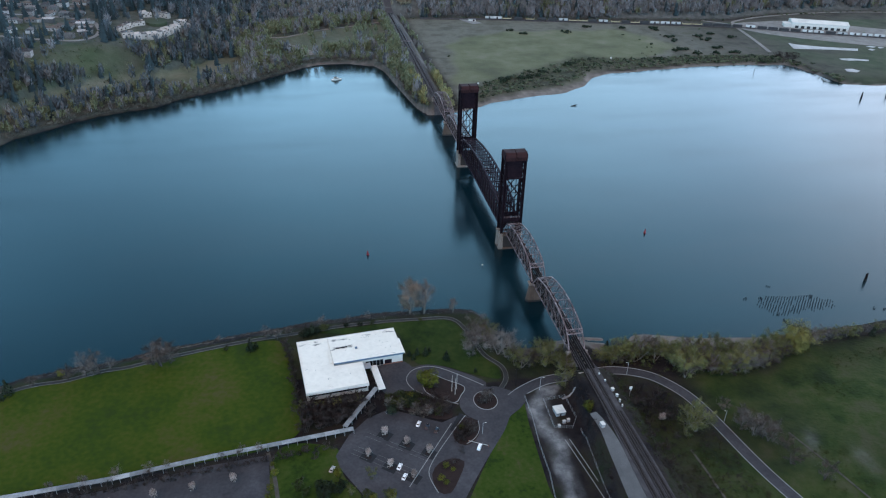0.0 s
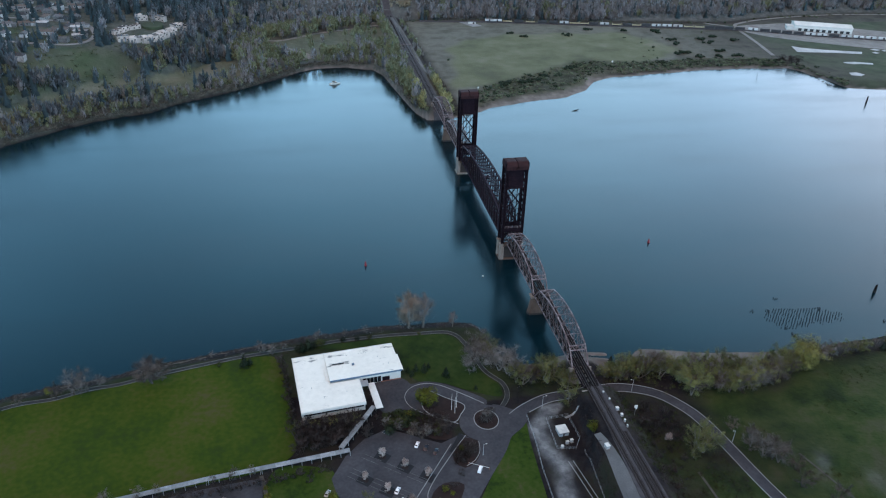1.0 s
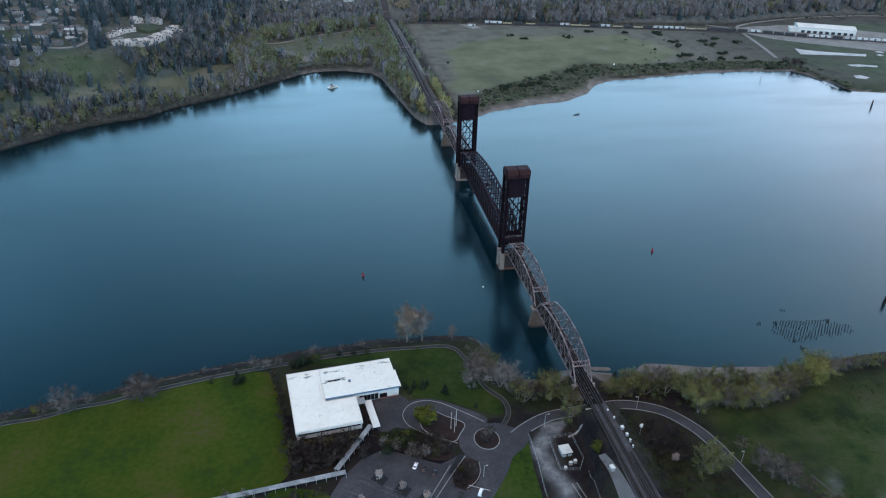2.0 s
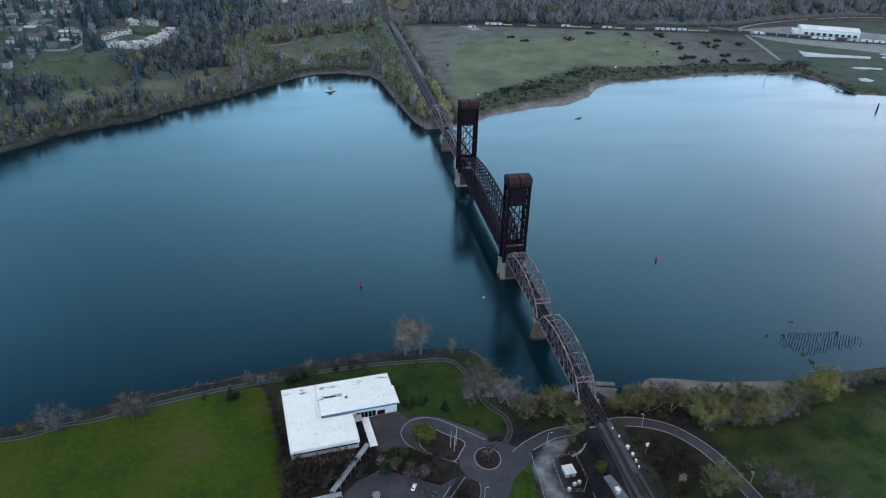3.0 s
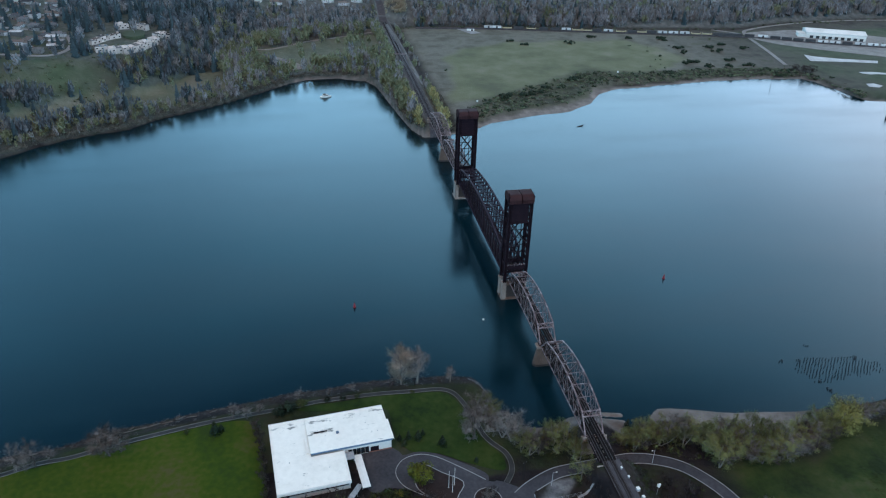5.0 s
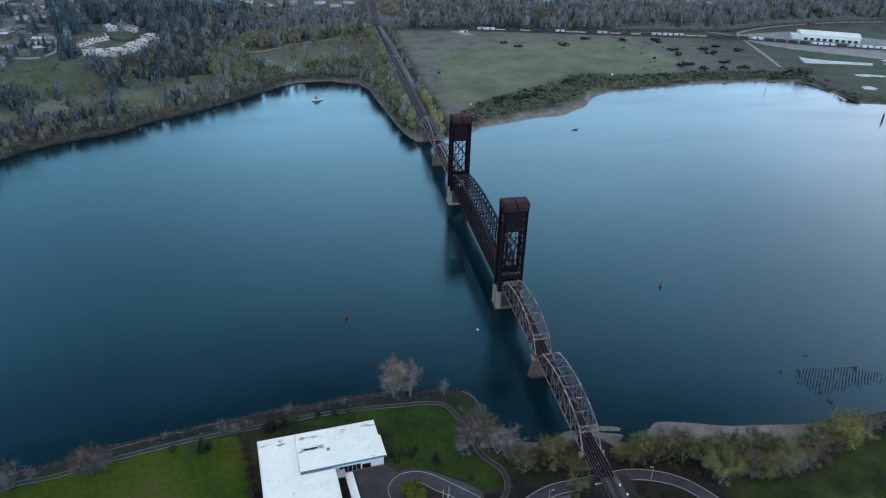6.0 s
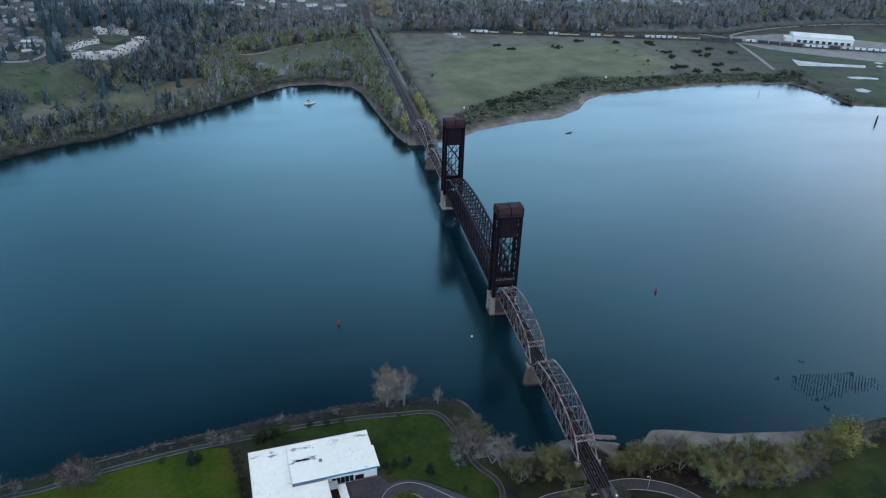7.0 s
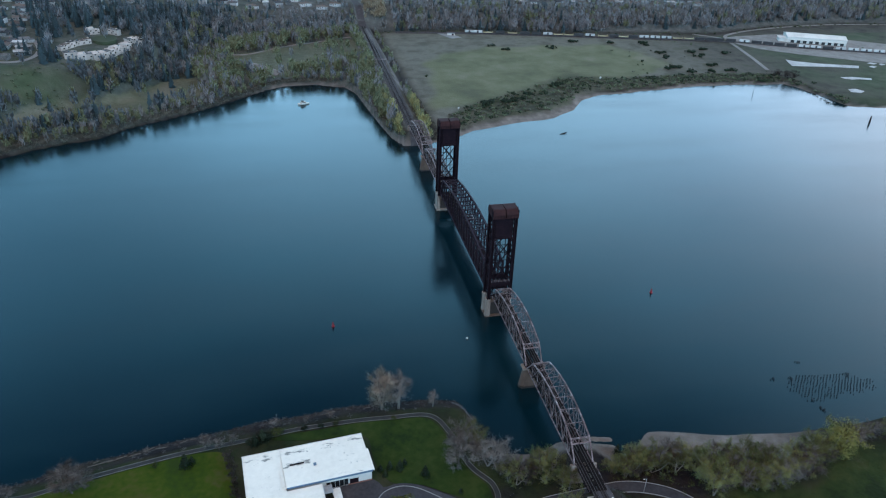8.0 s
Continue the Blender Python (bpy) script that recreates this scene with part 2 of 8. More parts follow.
def add_laced(bm, p, q, w, d, n, side):
    """A built-up bar: two thin channels joined by zigzag lacing. side: the direction across which they stand apart."""
    p, q, s = Vector(p), Vector(q), Vector(side).normalized()
    for k in (-1, 1):
        add_beam(bm, p + s * k * w / 2, q + s * k * w / 2, d * 0.4, d, s)
    for i in range(n):
        a, b = p.lerp(q, i / n), p.lerp(q, (i + 1) / n)
        k = 1 if i % 2 else -1
        add_beam(bm, a + s * k * w / 2, b - s * k * w / 2, 0.12, 0.12)


def cylinder(r0, r1, z0, z1, n=12, x=0, y=0):
    bm = bmesh.new()
    add_cylinder(bm, r0, r1, z0, z1, n, x, y)
    return bm


def add_cylinder(bm, r0, r1, z0, z1, n=12, x=0, y=0):
    rings = [[bm.verts.new((x + r * math.cos(2 * math.pi * i / n), y + r * math.sin(2 * math.pi * i / n), z)) for i in range(n)] for r, z in ((r0, z0), (r1, z1))]
    for i in range(n):
        j = (i + 1) % n
        bm.faces.new((rings[0][i], rings[0][j], rings[1][j], rings[1][i]))
    bm.faces.new(rings[1])
    bm.faces.new(rings[0][::-1])


def smooth_line(points, step=3.0, closed=False):
    """A Catmull-Rom curve through points in the plane."""
    p = [np.array(v, float) for v in points]
    out = []
    k = len(p)
    for i in range(k if closed else k - 1):
        a, b, c, d = (p[(i + j) % k] if closed else p[min(max(i + j, 0), k - 1)] for j in (-1, 0, 1, 2))
        n = max(2, int(np.linalg.norm(c - b) / step))
        for s in np.arange(n) / n:
            out.append(0.5 * (2 * b + (c - a) * s + (2 * a - 5 * b + 4 * c - d) * s**2 + (3 * b - a - 3 * c + d) * s**3))
    if not closed:
        out.append(p[-1])
    return out


# ---- the lie of the land ----
NEAR_SHORE = np.array([(-4600, -700), (-900, -250), (-348, -118), (-325, -105), (-278, -98), (-246, -90), (-212, -84), (-184, -80), (-158, -76), (-131, -74),
                       (-100, -72), (-62, -75.5), (-49, -78), (-45.8, -81), (-42.7, -91.5), (-40.8, -103.4), (-36.6, -117.4), (-31, -125), (-20.5, -127), (-10.4, -126),
                       (-1, -122.5), (10, -122), (17, -124.5), (23, -134.5), (34, -136), (43, -131), (51.7, -124.5), (60, -125), (75.5, -128.6), (97, -134.4),
                       (116, -137.3), (130, -138.5), (151, -140), (170, -140), (186, -139), (234, -136), (400, -110), (4600, 200)], float)
FAR_SHORE = np.array([(-4600, -1600), (-700, 60), (-414, 330), (-403, 342), (-377, 360), (-343, 376), (-322, 382), (-288, 415), (-255, 436), (-220, 460), (-182, 495),
                      (-149, 526), (-127, 540), (-84, 542), (-49, 526), (-38, 501), (-28, 415), (-18, 342), (-6, 318), (30, 322), (57, 336), (77, 351), (122, 366),
                      (181, 378), (215, 402), (240, 437), (269, 452), (338, 462), (427, 474), (496, 473), (555, 466), (568, 438), (574, 372), (622, 357), (800, 360), (4600, 700)], float)


def ramp(x, a, b):
    s = np.clip((x - a) / (b - a), 0, 1)
    return s * s * (3 - 2 * s)


def shore_near(x):
    return np.interp(x, NEAR_SHORE[:, 0], NEAR_SHORE[:, 1])


def shore_far(x):
    return np.interp(x, FAR_SHORE[:, 0], FAR_SHORE[:, 1])


def wobble(x, y, size):
    return (np.sin(x / size + 1.3 * np.sin(y / size * 0.7)) + np.sin(y / size * 1.1 + 2 + 1.1 * np.sin(x / size * 0.83))) / 2


def bluff_line(x):
    """Where the wooded bluff behind the far plain begins."""
    return np.interp(x, [-900, -700, -600, -470, -400, -340, -300, -260, -220, -180, 0, 150, 300, 600, 720, 900, 1500, 4600], [0, 130, 210, 330, 400, 455, 500, 600, 690, 745, 808, 805, 778, 745, 778, 795, 700, 500])


def land(x, y):
    x, y = np.asarray(x, float), np.asarray(y, float)
    dn = shore_near(x) - y + wobble(x, y, 7) * 0.8
    df = y - shore_far(x) + wobble(x, y, 11) * 1.2
    beach = np.maximum(ramp(x, 20, 45), 0.85 * ramp(x, -32, -26))
    beach = beach * (1 - 0.6 * ramp(x, 130, 175))
    near = (1 - beach) * (5 * ramp(dn, -1, 14)) + beach * (2 * ramp(dn, -2, 12) + 3 * ramp(dn, 14, 30))
    # railway bank on the near side
    left = np.interp(y, [-700, -268, -215, -205, -178], [-19, -16.5, -12.5, -7.5, -6.5])
    right = np.interp(y, [-700, -268, -178], [9, 9, 9])
    top = np.maximum(0, np.maximum((left - x) * 2.6, x - right))
    bank = np.clip(11.6 - top * 0.85, 0, 11.6) * ramp(-y, 166.5, 171)
    near = near + bank * (dn > 10)
    near = near + 6 * ramp(x, 95, 180) * ramp(dn, 30, 110)
    plain = 4.5 * ramp(df, -1, np.where(x < -150, 6, np.where(x < 15, 11, 25)))
    behind = y - bluff_line(x)
    hill = 40 * ramp(behind, -5, np.where(x > 0, 62, 105)) + 12 * ramp(behind, 60, 350)
    hill = hill * np.interp(x, [-500, -300, 0, 900], [1.1, 1.0, 0.72, 0.7])
    hill = hill + 1.2 * wobble(x, y, 37) * ramp(df, 30, 120) * ramp(-x, 20, 90)
    xc = 4 + (y - 320) * 0.012
    far_bank = np.clip(7.6 - np.maximum(0, np.abs(x - xc) - 7) * 0.6, 0, 7.6) * ramp(y, 314, 320)
    far_bank = np.maximum(far_bank - hill * 0.7, 0)
    far = plain + hill + far_bank * (df > 0)
    z = np.where(dn > -3, near, np.where(df > -3, far, 0))
    depth = np.minimum(np.clip(-dn, 0, 30), np.clip(-df, 0, 30))
    z = z - 0.12 * depth - 0.05
    # level bed of the road where the bank falls to the beach
    s = np.clip(((x - 12) * 22 + (y + 162) * -3.8) / (22 ** 2 + 3.8 ** 2), 0, 1)
    d = np.hypot(x - 12 - s * 22, y + 162 + s * 3.8)
    z = z + (4.95 - z) * (1 - ramp(d, 6.0, 9.5)) * (dn > 8) * (z < 6)
    # sand spits beside the bridge and a mud bar under it
    for (ax, ay), (bx, by), w, top in (((13, -121), (29, -124.8), 1.7, 0.4), ((12, -127.5), (27, -132), 2.8, 0.6)):
        s = np.clip(((x - ax) * (bx - ax) + (y - ay) * (by - ay)) / ((bx - ax) ** 2 + (by - ay) ** 2), 0, 1)
        d = np.hypot(x - ax - s * (bx - ax), y - ay - s * (by - ay))
        z = np.maximum(z, np.where(d < 4 * w, top - (d / w) ** 2 * 0.35, -9))
    return z


def beach_width(x):
    """How far the pale far beach reaches inland."""
    return np.interp(x, [-200, 10, 30, 60, 110, 175, 240, 300, 560], [5, 4.5, 11, 13, 15, 19, 17, 8, 7])


def belt_width(x):
    """How far the bushes behind the far beach reach inland."""
    return np.interp(x, [40, 60, 120, 200, 240, 330, 560], [16, 46, 68, 92, 72, 42, 28])


MOWN = [(44, 413), (60, 508), (72, 608), (110, 650), (188, 687), (282, 686), (377, 681), (413, 630), (426, 562), (398, 534), (331, 512), (207, 471), (120, 439), (76, 414)]


def mown_cover(x, y):
    """The greener, evenly cut middle of the far plain."""
    d, hit = np.full(np.shape(x), 1e9), np.zeros(np.shape(x), bool)
    for (a, b), (c, e) in zip(MOWN, MOWN[1:] + MOWN[:1]):
        s = np.clip(((x - a) * (c - a) + (y - b) * (e - b)) / ((c - a) ** 2 + (e - b) ** 2), 0, 1)
        d = np.minimum(d, np.hypot(x - a - s * (c - a), y - b - s * (e - b)))
        if b != e:
            hit ^= ((b > y) != (e > y)) & (x < (c - a) * (y - b) / (e - b) + a)
    return ramp(np.where(hit, d, -d) + 7 * wobble(x, y, 13), -9, 9)


def spaced(stops):
    out = []
    for (a, s), (b, _) in zip(stops, stops[1:]):
        out += list(np.arange(a, b, s))
    return np.array(out + [stops[-1][0]], float)


def gravel_cover(x, y):
    """How far crushed gravel has been spread and tracked over the yard by the hut."""
    line = np.array([(-19, -170.5, 3.5), (-27, -175, 5), (-34, -183, 5.5), (-35.5, -193, 4.5), (-34.5, -204, 5.5), (-32, -213, 5.5), (-32.5, -226, 5), (-35, -238, 4), (-37, -255, 3.5), (-40, -285, 3)], float)
    base = 0.32 * ramp(7 - np.abs(x + 33 - 0.06 * (y + 215)), 0, 3) * ramp(-y, 172, 180) * (0.8 + 0.3 * wobble(x, y, 4))
    best = np.full(np.shape(x), -9.0)
    for (ax, ay, aw), (bx, by, bw) in zip(line, line[1:]):
        s = np.clip(((x - ax) * (bx - ax) + (y - ay) * (by - ay)) / ((bx - ax) ** 2 + (by - ay) ** 2), 0, 1)
        d = np.hypot(x - ax - s * (bx - ax), y - ay - s * (by - ay))
        best = np.maximum(best, 1 - d / (aw + s * (bw - aw)))
    smear = ramp(best + 0.3 * wobble(x, y, 4.1) + 0.12 * wobble(x, y, 1.7), -0.4, 0.75) * (y < -168)
    df = y - shore_far(x)
    # Cool grey mixed into the ground under the far woods.
    far_floor = (0.3 + 0.12 * wobble(x, y, 9)) * np.maximum(ramp(df, 10, 24) * (x < 20), ramp(y - bluff_line(x), -12, 10)) * (df > 0)
    return np.maximum(np.maximum(base, smear), far_floor) + 0.4 * np.exp(-((x - 104 - 0.5 * (y + 238)) / 4) ** 2 - ((y + 238) / 8) ** 2) + 0.25 * np.exp(-((x - 124) / 4) ** 2 - ((y + 254) / 9) ** 2)


def inside(p, poly):
    x, y = p[:, 0], p[:, 1]
    hit = np.zeros(len(p), bool)
    for (a, b), (c, d) in zip(poly, poly[1:] + poly[:1]):
        if b != d:
            hit ^= ((b > y) != (d > y)) & (x < (c - a) * (y - b) / (d - b) + a)
    return hit


# cleared places on the far left bank
CLEAR = [[(-462, 420), (-470, 455), (-452, 484), (-398, 503), (-368, 502), (-340, 492), (-362, 468), (-404, 438), (-430, 428)],
         [(-392, 535), (-345, 540), (-300, 578), (-290, 605), (-320, 640), (-372, 640), (-390, 600)],
         [(-640, 440), (-470, 470), (-405, 505), (-398, 560), (-412, 600), (-440, 660), (-480, 900), (-700, 900)],
         [(-344, 452), (-336, 482), (-304, 520), (-266, 574), (-232, 572), (-218, 500), (-262, 474), (-300, 428)],
         [(-215, 670), (-150, 560), (-120, 565), (-60, 610), (-10, 640), (-15, 760), (-60, 745), (-120, 715), (-170, 690)],
         [(-479, 350), (-448, 390), (-419, 416), (-390, 445), (-346, 486), (-316, 450), (-372, 414), (-404, 388), (-431, 366), (-462, 333)]]


def ground_sheet():
    xs = spaced([(-4600, 300), (-1000, 40), (-640, 8), (-360, 3.2), (-48, 1.8), (40, 3.2), (300, 9), (900, 30), (1300, 300), (4700, 1)])
    ys = spaced([(-4600, 400), (-700, 40), (-340, 4), (-280, 2.2), (-140, 1.1), (-110, 2.2), (-66, 30), (296, 7), (560, 9), (900, 14), (1300, 60), (2000, 300), (4700, 1)])
    X, Y = np.meshgrid(xs, ys)
    Z = land(X, Y)
    nx, ny = len(xs), len(ys)
    co = np.stack([X, Y, Z], -1).reshape(-1, 3)
    i = (np.arange(ny - 1)[:, None] * nx + np.arange(nx - 1)).ravel()
    faces = np.stack([i, i + 1, i + nx + 1, i + nx], 1)
    me = bpy.data.meshes.new("ground")
    me.from_pydata(co, [], faces)
    x, y = co[:, 0], co[:, 1]
    dn, df = shore_near(x) - y, y - shore_far(x)
    sand = np.where(dn > -5, (0.75 * ramp(x, -34, -28) + 0.1 * ramp(x, 30, 44)) * (1 - ramp(x, 120, 160)) * (1 - ramp(dn, 5 + 10 * ramp(x, 34, 48), 11 + 12 * ramp(x, 34, 48))), (1 - ramp(df + 3 * wobble(x, y, 8), 0.55 * beach_width(x), beach_width(x))) * np.where(x > 20, 1.0, 0.8 * ramp(x, -180, -130)))
    meadow = np.where(df > 0, (0.3 + 0.12 * wobble(x, y, 19)) * (x < 20) * ramp(df, 10, 24) + 0.42 * (x >= 20) * ramp(y - bluff_line(x), -10, 20) + 0.95 * ramp(df, 13, 20) * (1 - ramp(df, 46, 58)) * ramp(x, -335, -310) * (1 - ramp(x, -200, -175)) + ramp(df, 8, 16) * ramp(x, 25, 45) * (1 - ramp(y - bluff_line(x), -30, 0)) * (1 - 0.55 * ramp(x, 380, 600)), 0.2 * ramp(x, 60, 100) * ramp(dn, 38, 60) * (0.5 + 0.5 * wobble(x, y, 23)) + 0.6 * np.exp(-((x - 104 - 0.5 * (y + 238)) / 5) ** 2 - ((y + 238) / 9) ** 2) + 0.5 * np.exp(-((x - 124) / 5) ** 2 - ((y + 252) / 10) ** 2))
    green = np.where(df > 0, ramp(-x, 335, 375) * ramp(df, 75, 100) * (1 - ramp(y + 0.9 * x, 120, 180)) * (0.55 + 0.35 * wobble(x, y, 14) + 0.3 * wobble(x, y, 5)).clip(0, 0.85) + ramp(x, 560, 620) * (0.45 + 0.3 * wobble(x, y, 21)) * (y < 720), 0.65 * (x < -30) * ramp(dn, 9, 13) * (0.6 + 0.4 * wobble(x, y, 6)) * (y > -140) + np.maximum(ramp(x, 55, 75) * ramp(dn, 32 - 19 * ramp(x, 115, 150), 50 - 28 * ramp(x, 115, 150)) * (0.85 + 0.25 * wobble(x, y, 17)).clip(0, 1), ramp(x, 12, 20) * ramp(-y, 166, 172) * (0.25 + 0.6 * ramp(-y, 222, 240) * ramp(x, 32, 42) + 0.3 * wobble(x, y, 12)).clip(0, 1)))
    pts = np.stack([x + 5 * wobble(x, y, 9), y + 5 * wobble(y, x, 9)], 1)
    green = np.maximum(green, (inside(pts, CLEAR[0]) | inside(pts, [(-395, 500), (-340, 500), (-352, 470), (-390, 470)])) * (0.55 + 0.2 * wobble(x, y, 7)))
    green = np.maximum(green, np.maximum((inside(pts, CLEAR[3]) | inside(pts, CLEAR[5])) * (0.25 + 0.15 * wobble(x, y, 8)), inside(pts, CLEAR[4]) * (0.28 + 0.15 * wobble(x, y, 9))))
    meadow = np.maximum(meadow, np.maximum((inside(pts, CLEAR[3]) | inside(pts, CLEAR[5])) * 0.95, inside(pts, CLEAR[4]) * 0.85))
    green = np.maximum(green, 0.35 * (df > 20) * ramp(-x, 130, 200) * ~(inside(pts, CLEAR[3]) | inside(pts, CLEAR[5])))
    green = np.where((df < 0) & (dn > 9) & (x > -66) & (x < -6) & (y > -160), np.maximum(green, 0.4 + 0.3 * wobble(x, y, 5)) * ramp(dn, 9, 14), green)
    attr = me.color_attributes.new("cover", "FLOAT_COLOR", "POINT")
    attr.data.foreach_set("color", np.stack([sand, meadow, green, gravel_cover(x, y) * np.where(y > 200, 1 - np.clip(green, 0, 1), 1)], 1).ravel())
    rough = np.where((df > 0) & (x > 18), ramp(df, 6, 14) * (1 - mown_cover(x, y)) * (1 - 0.6 * np.clip(green, 0, 1)), 0.0)
    bare = (0.78 + 0.22 * wobble(x, y, 15)) * np.where((df > 0) & (x > 18), ramp(belt_width(x) + beach_width(x) - df, -10, 12) * ramp(df, 10, 20), 0.0)
    far_floor = ramp(df, 0.6, 3.5) * np.where(x < 12, 1.0, ramp(y - bluff_line(x), -12, 4))
    for k in (0, 3, 4, 5):
        far_floor = np.where(inside(pts, CLEAR[k]), 0.0, far_floor)
    more = me.color_attributes.new("growth", "FLOAT_COLOR", "POINT")
    more.data.foreach_set("color", np.stack([rough, bare, far_floor, (df > 0) * 1.0], 1).ravel())
    me.polygons.foreach_set("use_smooth", [True] * len(me.polygons))
    me.materials.append(ground_material())
    return tagged(new("ground", me), "grassy and wooded river banks with bare brown soil", "ground", kind="structure")


def ground_material():
    m = bpy.data.materials.new("ground_cover")
    m.use_nodes = True
    n, l = m.node_tree.nodes, m.node_tree.links
    b = n["Principled BSDF"]
    b.inputs["Roughness"].default_value = 0.95
    b.inputs["Specular IOR Level"].default_value = 0.1
    co = n.new("ShaderNodeTexCoord")
    at = n.new("ShaderNodeVertexColor")
    at.layer_name = "cover"
    sep = n.new("ShaderNodeSeparateColor")
    l.new(at.outputs["Color"], sep.inputs["Color"])

    def field(colors, scale, spread, detail=8):
        t = n.new("ShaderNodeTexNoise")
        t.inputs["Scale"].default_value, t.inputs["Detail"].default_value, t.inputs["Roughness"].default_value = scale, detail, 0.65
        l.new(co.outputs["Object"], t.inputs["Vector"])
        r = n.new("ShaderNodeValToRGB")
        e = r.color_ramp.elements
        while len(e) < len(colors):
            e.new(0.5)
        for i, c in enumerate(colors):
            e[i].position, e[i].color = 0.5 - spread + 2 * spread * i / (len(colors) - 1), (*c, 1)
        l.new(t.outputs["Fac"], r.inputs["Fac"])
        return r.outputs["Color"], t.outputs["Fac"]

    def mix(a, c, f):
        x = n.new("ShaderNodeMix")
        x.data_type = "RGBA"
        l.new(f, x.inputs["Factor"])
        l.new(a, x.inputs["A"])
        l.new(c, x.inputs["B"])
        return x.outputs["Result"]

    soil, h = field([(0.008, 0.0068, 0.0078), (0.016, 0.0132, 0.0142), (0.022, 0.0185, 0.015), (0.014, 0.0175, 0.009)], 0.06, 0.14)
    sand, _ = field([(0.1, 0.088, 0.079), (0.14, 0.124, 0.112), (0.19, 0.17, 0.155)], 0.09, 0.16)
    mead, _ = field([(0.075, 0.08, 0.05), (0.097, 0.107, 0.061), (0.118, 0.125, 0.076), (0.148, 0.143, 0.1)], 0.016, 0.15)
    dry, _ = field([(0.072, 0.07, 0.056), (0.097, 0.096, 0.077), (0.124, 0.12, 0.1), (0.092, 0.095, 0.07)], 0.03, 0.14)
    thick, _ = field([(0.024, 0.028, 0.018), (0.045, 0.05, 0.03), (0.075, 0.075, 0.05)], 0.06, 0.14)
    grown = n.new("ShaderNodeVertexColor")
    grown.layer_name = "growth"
    gsep = n.new("ShaderNodeSeparateColor")
    l.new(grown.outputs["Color"], gsep.inputs["Color"])
    mead = mix(mix(mead, dry, gsep.outputs["Red"]), thick, gsep.outputs["Green"])
    green, _ = field([(0.011, 0.021, 0.006), (0.021, 0.037, 0.009), (0.033, 0.047, 0.013), (0.047, 0.051, 0.024)], 0.05, 0.14)
    floor, _ = field([(0.034, 0.04, 0.036), (0.058, 0.066, 0.06), (0.088, 0.095, 0.086)], 0.08, 0.15)
    c = mix(mix(soil, mead, sep.outputs["Green"]), floor, gsep.outputs["Blue"])
    # Far-bank green, lightened in the colour for the haze over distance.
    hill, _ = field([(0.024, 0.042, 0.02), (0.036, 0.06, 0.03), (0.05, 0.074, 0.04), (0.07, 0.082, 0.055)], 0.04, 0.15)
    green = mix(green, hill, grown.outputs["Alpha"])
    c = mix(c, green, sep.outputs["Blue"])
    c = mix(c, sand, sep.outputs["Red"])
    stone, _ = field([(0.075, 0.075, 0.078), (0.13, 0.13, 0.132), (0.22, 0.219, 0.218)], 0.13, 0.14)
    c = mix(c, stone, at.outputs["Alpha"])
    l.new(c, b.inputs["Base Color"])
    bp = n.new("ShaderNodeBump")
    bp.inputs["Distance"].default_value = 0.6
    fine = n.new("ShaderNodeTexNoise")
    fine.inputs["Scale"].default_value, fine.inputs["Detail"].default_value = 0.5, 6
    l.new(co.outputs["Object"], fine.inputs["Vector"])
    l.new(fine.outputs["Fac"], bp.inputs["Height"])
    l.new(bp.outputs["Normal"], b.inputs["Normal"])
    return m


ground_sheet()
bm = bmesh.new()
bm.faces.new([bm.verts.new(v) for v in ((-4600, -4600, 0), (4700, -4600, 0), (4700, 4700, 0), (-4600, 4700, 0))])
tagged(mesh_object("water", bm, M["water"]), "calm blue-green river water with faint ripples", "water", kind="structure")


# ---- roads, paths, lawns ----
def height(x, y):
    return float(land(x, y))


def ribbon(name, points, width, mat, lift=0.1, step=3.0, closed=False, z=None, thick=0.12, widths=None):
    line = smooth_line(points, step, closed)
    k = len(line)
    bm = bmesh.new()
    rows = []
    for i in range(k):
        a, b = (line[(i - 1) % k], line[(i + 1) % k]) if closed else (line[max(i - 1, 0)], line[min(i + 1, k - 1)])
        d = (b - a) / np.linalg.norm(b - a)
        s = np.array((-d[1], d[0]))
        w = width if widths is None else np.interp(i / (k - 1), np.linspace(0, 1, len(widths)), widths)
        row = []
        for e, dz in ((-0.5, -thick), (-0.5, 0), (0.5, 0), (0.5, -thick)):
            q = line[i] + s * (e * w)
            row.append(bm.verts.new((q[0], q[1], (height(q[0], q[1]) if z is None else z) + lift + dz)))
        rows.append(row)
    for i in range(k if closed else k - 1):
        r, t = rows[i], rows[(i + 1) % k]
        for j in range(3):
            bm.faces.new((r[j], t[j], t[j + 1], r[j + 1]))
    bmesh.ops.recalc_face_normals(bm, faces=bm.faces[:])
    return mesh_object(name, bm, mat)


def patch(name, points, mat, z, thick=0.2, curved=True, step=3.0):
    line = smooth_line(points, step, True) if curved else [np.array(p, float) for p in points]
    bm = bmesh.new()
    top = [bm.verts.new((p[0], p[1], z)) for p in line]
    low = [bm.verts.new((p[0], p[1], z - thick)) for p in line]
    f = bm.faces.new(top)
    f.normal_update()
    if f.normal.z < 0:
        f.normal_flip()
    k = len(line)
    for i in range(k):
        bm.faces.new((top[i], low[i], low[(i + 1) % k], top[(i + 1) % k]))
    bmesh.ops.triangulate(bm, faces=[f])
    return mesh_object(name, bm, mat)


def struct(ob, label, category):
    return tagged(ob, label, category, kind="structure")


